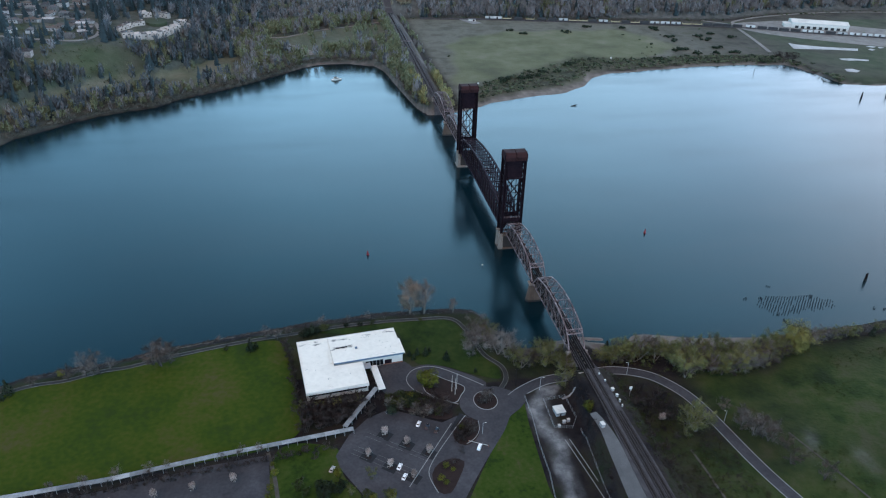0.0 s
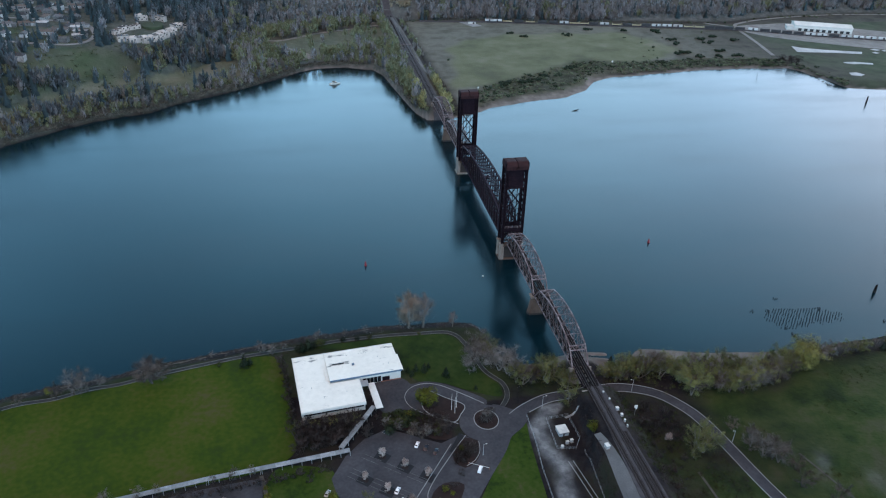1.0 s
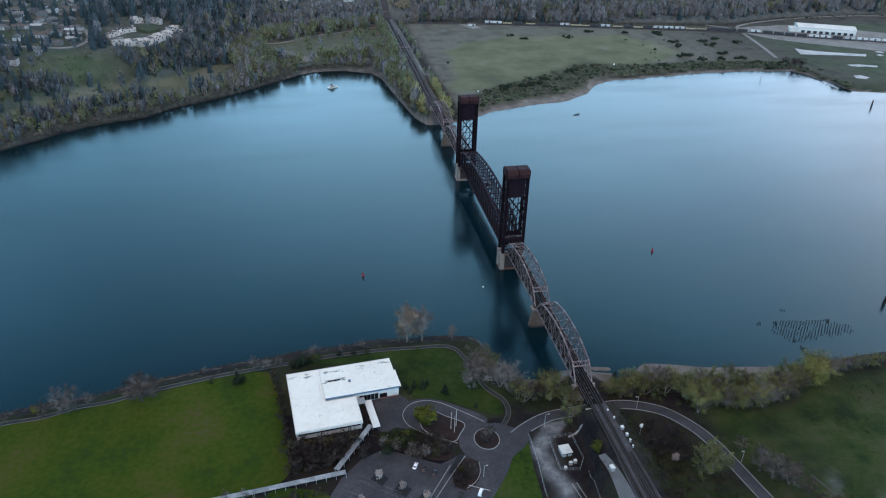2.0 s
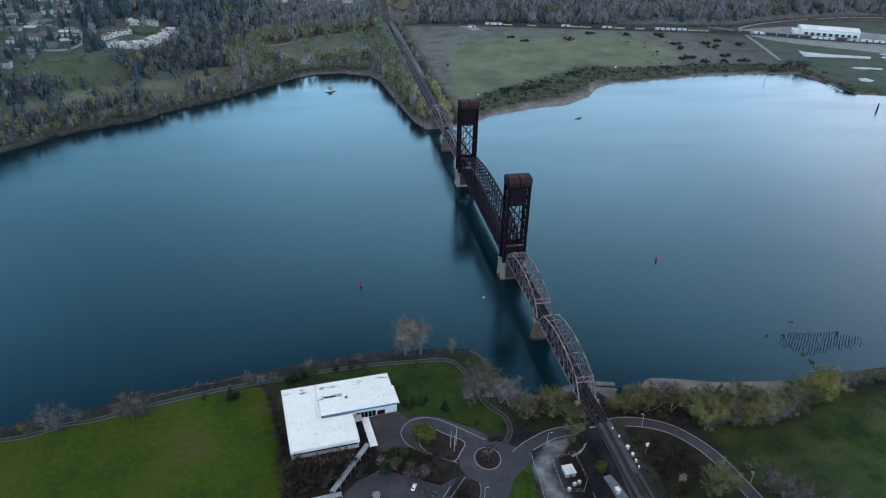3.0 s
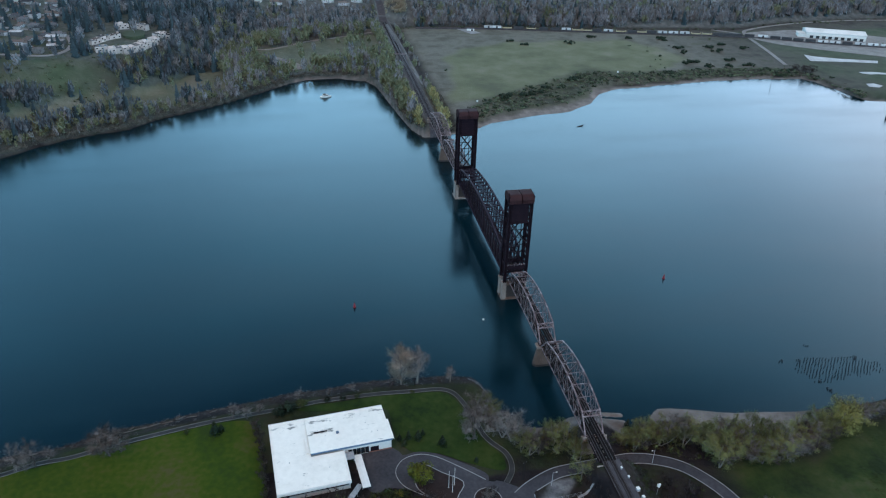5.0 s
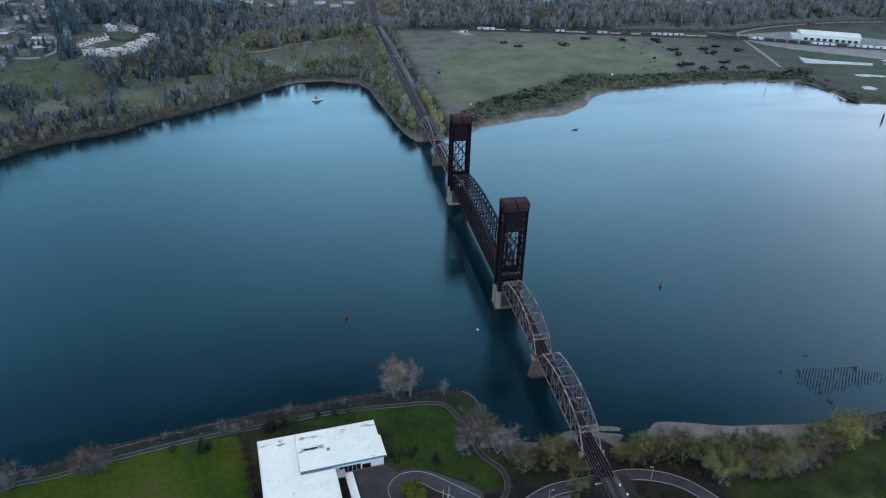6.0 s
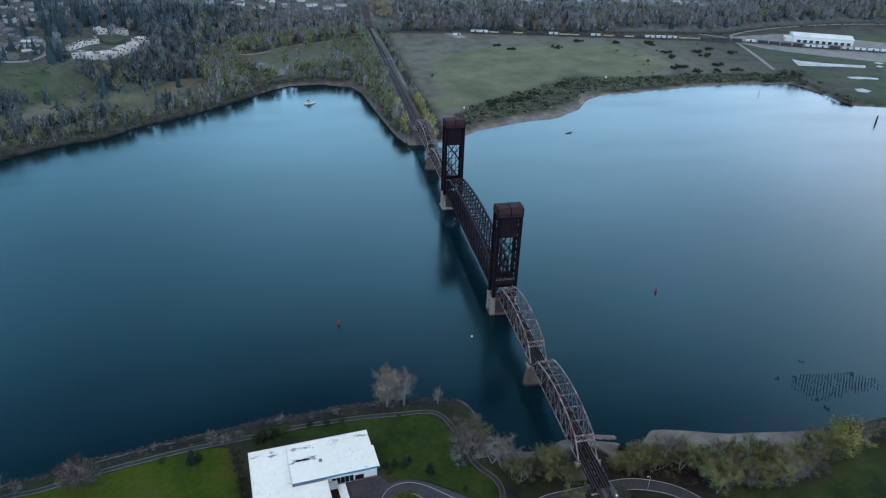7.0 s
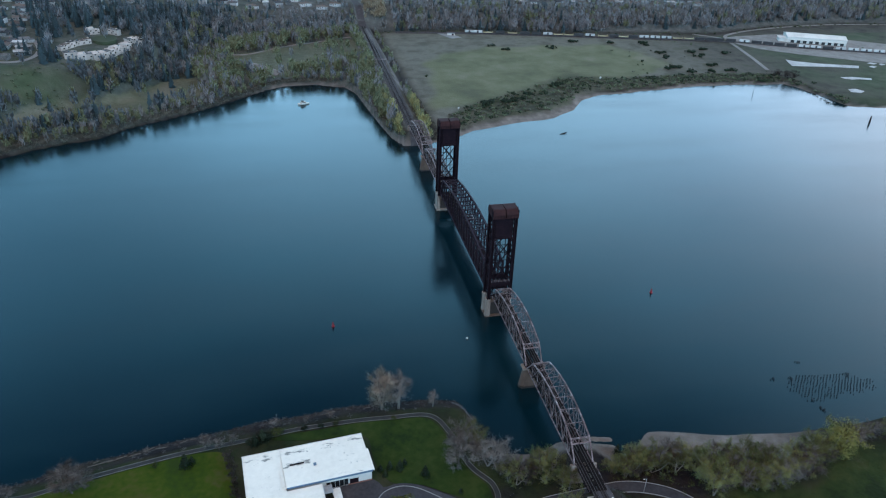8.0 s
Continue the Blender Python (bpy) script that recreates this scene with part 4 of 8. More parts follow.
def tower_pier(y, round_shafts, label):
    t = thing("bridge_pier", on_line(y), label, "bridge pier", "piers of the railway bridge")
    for x in (-7.3, 7.3):
        for yy in (1.0, 8.8):
            if round_shafts:
                bm = bmesh.new()
                add_cylinder(bm, 2.0, 1.9, -4, 12.4, 20, x, yy)
                add_cylinder(bm, 2.2, 2.2, 12.4, PIER_TOP, 20, x, yy)
                part("shaft", bm, M["concrete"], t, "pale round concrete shaft")
        if not round_shafts:
            part("shaft", box(x - 1.3, x + 1.3, -0.4, 10.2, -4, PIER_TOP, 0.3), M["concrete"], t, "pale square concrete shaft")
    # Wall between the shafts, darker than they are.
    part("wall", box(-6.8, 6.8, 1.6, 8.2, -4, 10.5, 0.2), M["concrete_dark"], t, "dark concrete wall between the shafts")
    part("footing", box(-9.3, 9.3, -1.2, 11.0, -4, 0.35 if round_shafts else 0.9, 0.2), M["concrete_brown"] if round_shafts else M["concrete"], t)
    part("cap_beam", box(-7.2, 7.2, -0.8, 1.8, 11.5, PIER_TOP, 0.15), M["concrete_brown"], t)
    return t


tower_pier(1.5, True, "concrete pier of paired round shafts under a lift tower")
tower_pier(165.0, False, "square concrete pier under the far lift tower")


def river_pier(y):
    t = thing("bridge_pier", on_line(y), "tapered brown-stained concrete river pier", "bridge pier", "piers of the railway bridge")
    n, rows, bm = 28, [], bmesh.new()
    for z, hx, hy in ((-4, 8.4, 3.0), (1.0, 8.0, 2.7), (13.6, 6.2, 2.1)):
        r = []
        for i in range(n):
            a = 2 * math.pi * i / n
            c, s = math.cos(a), math.sin(a)
            r.append(bm.verts.new(((hx - hy) * (1 if c > 0 else -1) * (abs(c) > 0.05) + hy * c, hy * s, z)))
        rows.append(r)
    for a, b in zip(rows, rows[1:]):
        for i in range(n):
            bm.faces.new((a[i], a[(i + 1) % n], b[(i + 1) % n], b[i]))
    bm.faces.new(rows[-1])
    part("shaft", bm, M["concrete_brown"], t)
    bm = bmesh.new()
    add_box(bm, -6.9, 6.9, -2.85, 2.85, -4, 1.5)
    for x in (-5.3, 5.3):
        add_cylinder(bm, 2.95, 2.85, -4, 1.5, 20, x, 0)
    part("waterline", bm, M["concrete_dark"], t, "dark wet band at the waterline")
    part("coping", box(-7.0, 7.0, -2.8, 2.8, 13.6, 14.9, 0.25), M["concrete"], t, "pale weathered coping course")
    for x in (-4.9, 4.9):
        for yy in (-0.9, 0.9):
            part("bearing", box(x - 0.5, x + 0.5, yy - 0.4, yy + 0.4, 14.9, 15.8), M["steel_dark"], t)
    return t


river_pier(-72.6)
river_pier(252.5)


def abutment(y, s, z0, label):
    t = thing("bridge_abutment", on_line(y), label, "bridge abutment")
    part("wall", box(-6.5, 6.5, -2.0, 2.0, z0, 15.2, 0.2), M["concrete"], t)
    part("backwall", box(-6.5, 6.5, s * 1.0 - 0.5, s * 1.0 + 0.5, 15.2, 16.6, 0.1), M["concrete"], t)
    return t


abutment(-153.0, -1, 1.0, "concrete bent where the girder span meets the trusses")
abutment(-173.0, -1, 3.0, "concrete abutment beside the road underpass")
abutment(332.0, 1, -2.0, "pale concrete abutment on the far bank")


# ---- pale flat-roofed building ----
def roof_material():
    m = material("stained_white_roof", [(0.56, 0.52, 0.455), (0.68, 0.635, 0.56), (0.76, 0.71, 0.63)], 0.05, 0.75, fine=0.4)
    n, l = m.node_tree.nodes, m.node_tree.links
    b = n["Principled BSDF"]
    co = n.new("ShaderNodeTexCoord")
    mp = n.new("ShaderNodeMapping")
    mp.inputs["Scale"].default_value = (0.5, 1.1, 1)
    a = n.new("ShaderNodeTexNoise")
    a.inputs["Scale"].default_value, a.inputs["Detail"].default_value, a.inputs["Roughness"].default_value = 0.3, 7, 0.65
    r = n.new("ShaderNodeMapRange")
    r.inputs["From Min"].default_value, r.inputs["From Max"].default_value = 0.63, 0.71
    mix = n.new("ShaderNodeMix")
    mix.data_type = "RGBA"
    mix.inputs["B"].default_value = (0.2, 0.2, 0.18, 1)
    base = b.inputs["Base Color"].links[0].from_socket
    l.new(co.outputs["Object"], mp.inputs["Vector"])
    l.new(mp.outputs["Vector"], a.inputs["Vector"])
    # dirt gathers behind the river-side edge and round the skylight
    sep = n.new("ShaderNodeSeparateXYZ")
    l.new(co.outputs["Object"], sep.inputs["Vector"])

    def near(axis, at, full, none, worth):
        d, e = n.new("ShaderNodeMath"), n.new("ShaderNodeMath")
        d.operation, e.operation = "SUBTRACT", "ABSOLUTE"
        d.inputs[1].default_value = at
        f = n.new("ShaderNodeMapRange")
        f.inputs["From Min"].default_value, f.inputs["From Max"].default_value, f.inputs["To Min"].default_value, f.inputs["To Max"].default_value = full, none, worth, 0
        l.new(sep.outputs[axis], d.inputs[0])
        l.new(d.outputs["Value"], e.inputs[0])
        l.new(e.outputs["Value"], f.inputs["Value"])
        return f.outputs["Result"]

    def join_by(kind, p, q):
        x = n.new("ShaderNodeMath")
        x.operation = kind
        l.new(p, x.inputs[0])
        l.new(q, x.inputs[1])
        return x.outputs["Value"]

    edge = near("Y", -4.0, 0.8, 3.2, 0.12)
    light = join_by("MULTIPLY", near("Y", -12.6, 0.9, 2.6, 0.16), near("X", 26.5, 5, 9, 1.0))
    l.new(join_by("ADD", a.outputs["Fac"], join_by("ADD", edge, light)), r.inputs["Value"])
    l.new(r.outputs["Result"], mix.inputs["Factor"])
    l.new(base, mix.inputs["A"])
    l.new(mix.outputs["Result"], b.inputs["Base Color"])
    return m


def main_building():
    t = thing("office_building", pose(-167.0, -112.0, 5.0, 0, 0, 5.3), "low white flat-roofed L-shaped building with a blue fascia", "building")
    roof = roof_material()
    # local axes: u to the right, y negative away from the river
    bm = bmesh.new()
    line = [(0.4, -0.4), (19, -0.4), (19, -28), (35.6, -28), (35.6, -47.6), (0.4, -47.6)]
    lo, hi = [bm.verts.new((x, y, -0.5)) for x, y in line], [bm.verts.new((x, y, 5.9)) for x, y in line]
    for i in range(6):
        bm.faces.new((lo[i], lo[(i + 1) % 6], hi[(i + 1) % 6], hi[i]))
    bm.faces.new(hi)
    bmesh.ops.recalc_face_normals(bm, faces=bm.faces[:])
    part("wall", bm, M["white_wall"], t)
    part("wall", box(19, 61, -26.6, -0.4, -0.5, 5.85), M["white_wall"], t)
    part("wall", box(19, 61, -26.6, -24, 5.85, 6.9), M["white_wall"], t)

    def slab(line, z0, z1, name, mat):
        bm = bmesh.new()
        k = len(line)
        lo, hi = [bm.verts.new((x, y, z0)) for x, y in line], [bm.verts.new((x, y, z1)) for x, y in line]
        for i in range(k):
            bm.faces.new((lo[i], lo[(i + 1) % k], hi[(i + 1) % k], hi[i]))
        bm.faces.new(hi)
        bm.faces.new(lo[::-1])
        bmesh.ops.recalc_face_normals(bm, faces=bm.faces[:])
        return part(name, bm, mat, t)

    slab([(0, 0), (18.9, 0), (18.9, -28.4), (36, -28.4), (36, -49), (0, -49)], 5.9, 6.5, "roof", roof)
    # the long wing's roof rises gently from the river side to the blue fascia
    high = slab([(19, 0), (61.4, 0), (61.4, -12), (62.3, -12), (62.3, -27.2), (19, -27.2)], 5.9, 6.5, "roof", roof)
    for v in high.data.vertices:
        v.co.z += -v.co.y / 27.2 * 1.2
    part("fascia", box(19.2, 61.5, -27.35, -27.2, 6.3, 7.4), M["blue_band"], t, "blue painted fascia band")
    part("fascia", box(62.3, 62.42, -27.2, -12, 6.3, 6.75), M["white_wall"], t)
    for x0, x1, y0, y1 in ((0, 18.9, -0.35, 0), (0, 0.35, -47.6, -0.4), (0, 36, -49, -48.65), (35.65, 36, -47.6, -28.4)):
        part("parapet", box(x0, x1, y0, y1, 6.5, 6.75), M["white_roof"], t)
    for x0, x1, y0, y1 in ((19, 61.4, -0.35, 0),):
        part("parapet", box(x0, x1, y0, y1, 6.5, 6.75), M["white_roof"], t)
    part("fascia", box(0, 36, -49.1, -48.9, 4.9, 6.45), M["white_wall"], t)
    part("roof_step", box(17.2, 18.9, -26, -14, 6.5, 6.9, 0.1), roof, t)
    part("skylight", box(22.5, 29.5, -13.3, -12.5, 6.9, 7.5, 0.05), M["glass"], t, "long dark rooftop skylight strip")
    part("roof_vent", box(33.8, 35.2, -16.4, -15.1, 7.1, 8.1, 0.08), M["blue_band"], t, "blue-grey rooftop vent box")
    for x, y in ((44, -6), (50, -12), (8, -30), (14, -40), (27, -38), (55, -20)):
        z = 6.5 - y / 27.2 * 1.2 if x > 19 and y > -27 else 6.5
        part("roof_pipe", cylinder(0.15, 0.15, z, z + 0.7, 8, x, y), M["grey_metal"], t)
    # window strips, each pane its own
    for k in range(14):
        w = part("window", box(1.4 + k * 2.4, 3.72 + k * 2.4, -47.75, -47.55, 2.7, 4.7), M["glass"], t)
        part("window_frame", box(1.4 + k * 2.4, 3.7 + k * 2.4, -47.85, -47.6, 2.55, 2.7), M["grey_metal"], w)
    for k in range(9):
        part("window", box(35.55, 35.75, -46.5 + k * 2.1, -44.7 + k * 2.1, 2.2, 4.9), M["glass"], t)
    for k in range(10):
        part("window", box(0.25, 0.45, -46 + k * 4.5, -43 + k * 4.5, 2.2, 4.8), M["glass"], t)
    for k in range(5):
        part("window", box(38.2 + k * 2.2, 40.2 + k * 2.2, -26.75, -26.55, 0.4, 4.4), M["glass"], t)
    part("service_door", box(49.8, 54.2, -26.8, -26.55, -0.1, 3.6), M["steel_dark"], t, "dark roller door")
    part("plinth", box(49, 61.1, -26.95, -26.6, -0.3, 0.7), M["brick"], t, "red-brown brick plinth")
    part("entrance_louver", box(36.2, 40.5, -33.5, -28.5, 4.6, 4.9), M["grey_metal"], t, "grey slatted entrance cover")
    for k in range(9):
        part("slat", box(36.2, 40.5, -33.4 + k * 0.55, -33.1 + k * 0.55, 4.9, 5.05), M["grey_metal"], t)
    return t


main_building()


def canopy_walk(points, width, z, label, posts=5.0, roof="walk_roof"):
    """A roofed walkway on posts along a bent line."""
    o = np.array(points[0], float)
    t = thing("covered_walkway", Matrix.Translation((o[0], o[1], 5.0)), label, "walkway")
    for a, b in zip(points, points[1:]):
        a, b = np.array(a, float) - o, np.array(b, float) - o
        L = np.linalg.norm(b - a)
        d = (b - a) / L
        s = np.array((-d[1], d[0])) * width / 2
        n = max(1, round(L / 8))
        for k in range(n):
            p, q = a + d * (L * k / n + 0.02), a + d * (L * (k + 1) / n - 0.02)
            bm = bmesh.new()
            vs = [[bm.verts.new((*(e + s * f), z + dz)) for f, dz in ((-1, 0), (-1, 0.22), (0, 0.4), (1, 0.22), (1, 0))] for e in (p, q)]
            for i in range(5):
                bm.faces.new((vs[0][i], vs[0][(i + 1) % 5], vs[1][(i + 1) % 5], vs[1][i]))
            bm.faces.new(vs[0][::-1])
            bm.faces.new(vs[1])
            bmesh.ops.recalc_face_normals(bm, faces=bm.faces[:])
            part("roof_panel", bm, M[roof], t)
        for k in range(int(L / posts) + 1):
            c = a + d * min(k * posts, L - 0.3)
            for f in (-0.85, 0.85):
                e = c + s * f
                part("post", cylinder(0.12, 0.12, 0, z, 6, e[0], e[1]), M["grey_metal"], t)
    return t


M["walk_roof"] = material("weathered_pale_metal_roofing", [(0.1, 0.105, 0.11), (0.2, 0.205, 0.21), (0.4, 0.405, 0.41)], 0.12, 0.6, fine=0.8, per_object=0.25)
canopy_walk([(-122.2, -138.5), (-119.5, -160.5)], 4.0, 3.6, "white entrance canopy on slim posts", 6.0, "white_roof")
canopy_walk([(-122.5, -157.5), (-143, -186.5)], 2.8, 2.9, "pale roofed walkway running down from the entrance")
canopy_walk([(-138.5, -188.6), (-184, -193.8), (-210, -196.4), (-258, -203.6), (-308, -207.5), (-350, -212)], 2.9, 2.9, "long pale metal-roofed walkway beside the lawn")


# ---- trees and shrubs ----
def leaf_material(name, colors, rough=0.9, per=0.3, scale=0.35, spread=0.22, each=0.0, airy=0.0):
    """Twigs or leaves: colour by clump, by tree and along the crown. each: how far single plants of a joined growth differ.
    airy: the share of sky seen between the twigs of one knot; thin growth also lets light through."""
    m = material(name, colors, scale, rough, gloss=0.1, spread=spread, per_object=per, fine=1.6)
    n, l = m.node_tree.nodes, m.node_tree.links
    b = n["Principled BSDF"]
    if each:
        base = b.inputs["Base Color"].links[0].from_socket
        at = n.new("ShaderNodeAttribute")
        at.attribute_name = "tone"
        rng_ = n.new("ShaderNodeMapRange")
        rng_.inputs["To Min"].default_value, rng_.inputs["To Max"].default_value = 1 - each, 1 + each
        sc = n.new("ShaderNodeVectorMath")
        sc.operation = "SCALE"
        l.new(at.outputs["Fac"], rng_.inputs["Value"])
        l.new(base, sc.inputs[0])
        l.new(rng_.outputs["Result"], sc.inputs["Scale"])
        l.new(sc.outputs["Vector"], b.inputs["Base Color"])
    if airy:
        out = n["Material Output"]
        glow = n.new("ShaderNodeBsdfTranslucent")
        l.new(b.inputs["Base Color"].links[0].from_socket, glow.inputs["Color"])
        gap = n.new("ShaderNodeBsdfTransparent")
        thin, sparse = n.new("ShaderNodeMixShader"), n.new("ShaderNodeMixShader")
        thin.inputs["Fac"].default_value, sparse.inputs["Fac"].default_value = 0.4, airy
        l.new(b.outputs["BSDF"], thin.inputs[1])
        l.new(glow.outputs["BSDF"], thin.inputs[2])
        l.new(thin.outputs["Shader"], sparse.inputs[1])
        l.new(gap.outputs["BSDF"], sparse.inputs[2])
        l.new(sparse.outputs["Shader"], out.inputs["Surface"])
    return m


M["bark"] = material("grey_brown_bark", [(0.03, 0.025, 0.022), (0.07, 0.06, 0.054)], 1.2, 0.95, per_object=0.2)
M["bark_pale"] = material("pale_grey_bark", [(0.09, 0.078, 0.066), (0.2, 0.178, 0.155)], 1.2, 0.95, per_object=0.2)
M["bark_white"] = material("whitish_limb_bark", [(0.1, 0.085, 0.076), (0.2, 0.176, 0.16)], 1.2, 0.95, per_object=0.2)
M["twig_grey"] = leaf_material("bare_grey_twigs", [(0.09, 0.081, 0.074), (0.155, 0.141, 0.13), (0.23, 0.213, 0.198)])
M["twig_brown"] = leaf_material("bare_brown_twigs", [(0.052, 0.043, 0.037), (0.105, 0.087, 0.075), (0.175, 0.15, 0.125)])
M["twig_dark"] = leaf_material("dark_bare_twigs", [(0.012, 0.0095, 0.0095), (0.029, 0.023, 0.023), (0.06, 0.048, 0.047)])
M["twig_bed"] = leaf_material("dull_purple_brown_twigs", [(0.026, 0.021, 0.021), (0.052, 0.042, 0.041), (0.09, 0.074, 0.07)])
M["twig_buff"] = leaf_material("pale_buff_twigs", [(0.144, 0.122, 0.0975), (0.256, 0.221, 0.179), (0.388, 0.338, 0.278)])
M["twig_cool"] = leaf_material("cool_grey_twigs", [(0.04, 0.039, 0.038), (0.08, 0.078, 0.076), (0.14, 0.137, 0.133)])
# Distance haze is mixed into these far_ twig and bud colours.
M["far_grey"] = leaf_material("haze_tinted_grey_twigs", [(0.291, 0.342, 0.376), (0.342, 0.402, 0.44), (0.401, 0.47, 0.511)], scale=0.1, spread=0.14, each=0.18, airy=0.25)
M["far_dark"] = leaf_material("haze_tinted_dark_twigs", [(0.119, 0.166, 0.196), (0.147, 0.202, 0.239), (0.186, 0.251, 0.293)], scale=0.1, spread=0.14, each=0.18, airy=0.22)
M["bud_olive"] = leaf_material("olive_spring_buds", [(0.0907, 0.0968, 0.0361), (0.173, 0.178, 0.0682), (0.254, 0.259, 0.106)], per=0.45, airy=0.12)
M["far_brown"] = leaf_material("haze_tinted_brown_twigs", [(0.234, 0.262, 0.268), (0.279, 0.309, 0.319), (0.336, 0.372, 0.382)], scale=0.1, spread=0.15, each=0.18, airy=0.25)
M["far_olive"] = leaf_material("haze_tinted_olive_buds", [(0.199, 0.255, 0.165), (0.241, 0.304, 0.201), (0.293, 0.365, 0.247)], scale=0.1, spread=0.16, each=0.18, airy=0.2)
M["willow_leaf"] = leaf_material("olive_yellow_willow_leaves", [(0.066, 0.066, 0.0182), (0.127, 0.123, 0.0364), (0.204, 0.194, 0.065)])
M["bud_yellow"] = leaf_material("yellow_green_spring_leaves", [(0.05, 0.06, 0.01), (0.105, 0.115, 0.018), (0.185, 0.19, 0.034)])
M["bud_spring"] = leaf_material("soft_yellow_green_buds", [(0.219, 0.24, 0.11), (0.307, 0.332, 0.16), (0.406, 0.431, 0.225)], scale=0.12, spread=0.15, each=0.26, airy=0.25)
# Sunlight on the far trees, put into a pale gold bud colour.
M["sunlit_bud"] = leaf_material("sunlit_pale_gold", [(0.36, 0.37, 0.29), (0.47, 0.475, 0.38), (0.58, 0.58, 0.47)], scale=0.12, spread=0.15, airy=0.25)
M["leaf_dark"] = leaf_material("dark_evergreen_foliage", [(0.009, 0.015, 0.01), (0.02, 0.032, 0.019), (0.036, 0.05, 0.028)])
# Paler far scrub green, with haze in the base colour.
M["far_scrub"] = leaf_material("haze_tinted_scrub_leaves", [(0.0495, 0.063, 0.038), (0.072, 0.09, 0.053), (0.099, 0.118, 0.074)], scale=0.12, spread=0.16, each=0.26)
M["far_brush"] = leaf_material("dull_bank_brush", [(0.054, 0.0552, 0.0456), (0.108, 0.108, 0.09), (0.18, 0.176, 0.149)], scale=0.12, spread=0.16, each=0.26)
M["far_russet"] = leaf_material("dull_brown_green_bushes", [(0.054, 0.054, 0.042), (0.075, 0.074, 0.058), (0.105, 0.103, 0.08)], scale=0.12, spread=0.16, each=0.4)
# Evergreen lightened and blued in the colour for haze.
M["far_conifer"] = leaf_material("haze_tinted_evergreen", [(0.0399, 0.0669, 0.0769), (0.0532, 0.0871, 0.0984), (0.0723, 0.113, 0.126)], scale=0.1, spread=0.15, each=0.26, airy=0.12)
M["shore_rock"] = material("pale_shore_stones", [(0.06, 0.053, 0.052), (0.13, 0.117, 0.114), (0.24, 0.215, 0.21)], 0.3, 0.95)
M["leaf_scrub"] = leaf_material("dull_green_scrub_leaves", [(0.022, 0.032, 0.01), (0.044, 0.058, 0.018), (0.075, 0.086, 0.03)])
M["blossom"] = leaf_material("greyish_white_blossom", [(0.2, 0.17, 0.158), (0.36, 0.315, 0.292), (0.54, 0.485, 0.455)])


def triangles(name, verts, tris, mat, parent=None, normals=None):
    """A mesh of triangles. normals: the way each corner faces, for foliage that is lit as a rounded crown."""
    verts, tris = np.asarray(verts, np.float32), np.asarray(tris, np.int32)
    if normals is not None:
        a, b, c = (verts[tris[:, k]] for k in range(3))
        away = (np.cross(b - a, c - a) * normals[tris[:, 0]]).sum(1) < 0
        tris = np.where(away[:, None], tris[:, ::-1], tris)
    me = bpy.data.meshes.new(name)
    nv, nt = len(verts), len(tris)
    me.vertices.add(nv)
    me.vertices.foreach_set("co", verts.ravel())
    me.loops.add(nt * 3)
    me.loops.foreach_set("vertex_index", tris.ravel())
    me.polygons.add(nt)
    me.polygons.foreach_set("loop_start", np.arange(0, nt * 3, 3, dtype=np.int32))
    me.update(calc_edges=True)
    if normals is not None:
        me.normals_split_custom_set_from_vertices(normals)
    me.materials.append(mat)
    ob = new(name, me)
    ob.parent = parent
    return ob


def rounded(verts, heart, lift=0.35):
    """Directions outward from the heart of a crown, turned a little upward."""
    d = unit(np.asarray(verts, float) - heart)
    return unit(d + (0, 0, lift)).astype(np.float32)


def unit(v):
    return v / np.maximum(np.linalg.norm(v, axis=-1, keepdims=True), 1e-9)


def slivers(r, base, way, length, width):
    """One thin triangle from each base along way."""
    side = unit(np.cross(way, unit(r.normal(size=way.shape))))
    v = np.stack([base - side * width[:, None] / 2, base + side * width[:, None] / 2, base + way * length[:, None]], 1)
    n = len(base)
    return v.reshape(-1, 3), np.arange(3 * n).reshape(n, 3)


def flakes(r, base, size, flat=1.0):
    """One small randomly turned quad, as two triangles, at each base."""
    a = unit(r.normal(size=base.shape) * (1, 1, flat))
    b = unit(np.cross(a, r.normal(size=base.shape)))
    s, w = size[:, None], size[:, None] * r.uniform(0.45, 0.9, (len(base), 1))
    v = np.stack([base - a * s - b * w * 0.5, base + a * s * 0.3 - b * w, base + a * s + b * w * 0.4, base - a * s * 0.2 + b * w], 1)
    n = len(base)
    i = np.arange(n)[:, None] * 4
    return v.reshape(-1, 3), np.concatenate([i + (0, 1, 2), i + (0, 2, 3)])


def facets(r, base, face, size):
    """One small three-cornered leaf clump at each base, turned to face the given way."""
    a = unit(np.cross(face, r.normal(size=base.shape)))
    b = np.cross(face, a)
    s, w = size[:, None], size[:, None] * r.uniform(0.55, 1.0, (len(base), 1))
    v = np.stack([base - a * s - b * w * 0.6, base + a * s * 1.1 - b * w * 0.4, base + a * s * 0.1 + b * w * 1.2], 1)
    return v.reshape(-1, 3), np.arange(3 * len(base)).reshape(-1, 3)


def join(*meshes):
    vs, ts, k = [], [], 0
    for v, t in meshes:
        vs.append(v)
        ts.append(t + k)
        k += len(v)
    return np.concatenate(vs), np.concatenate(ts)


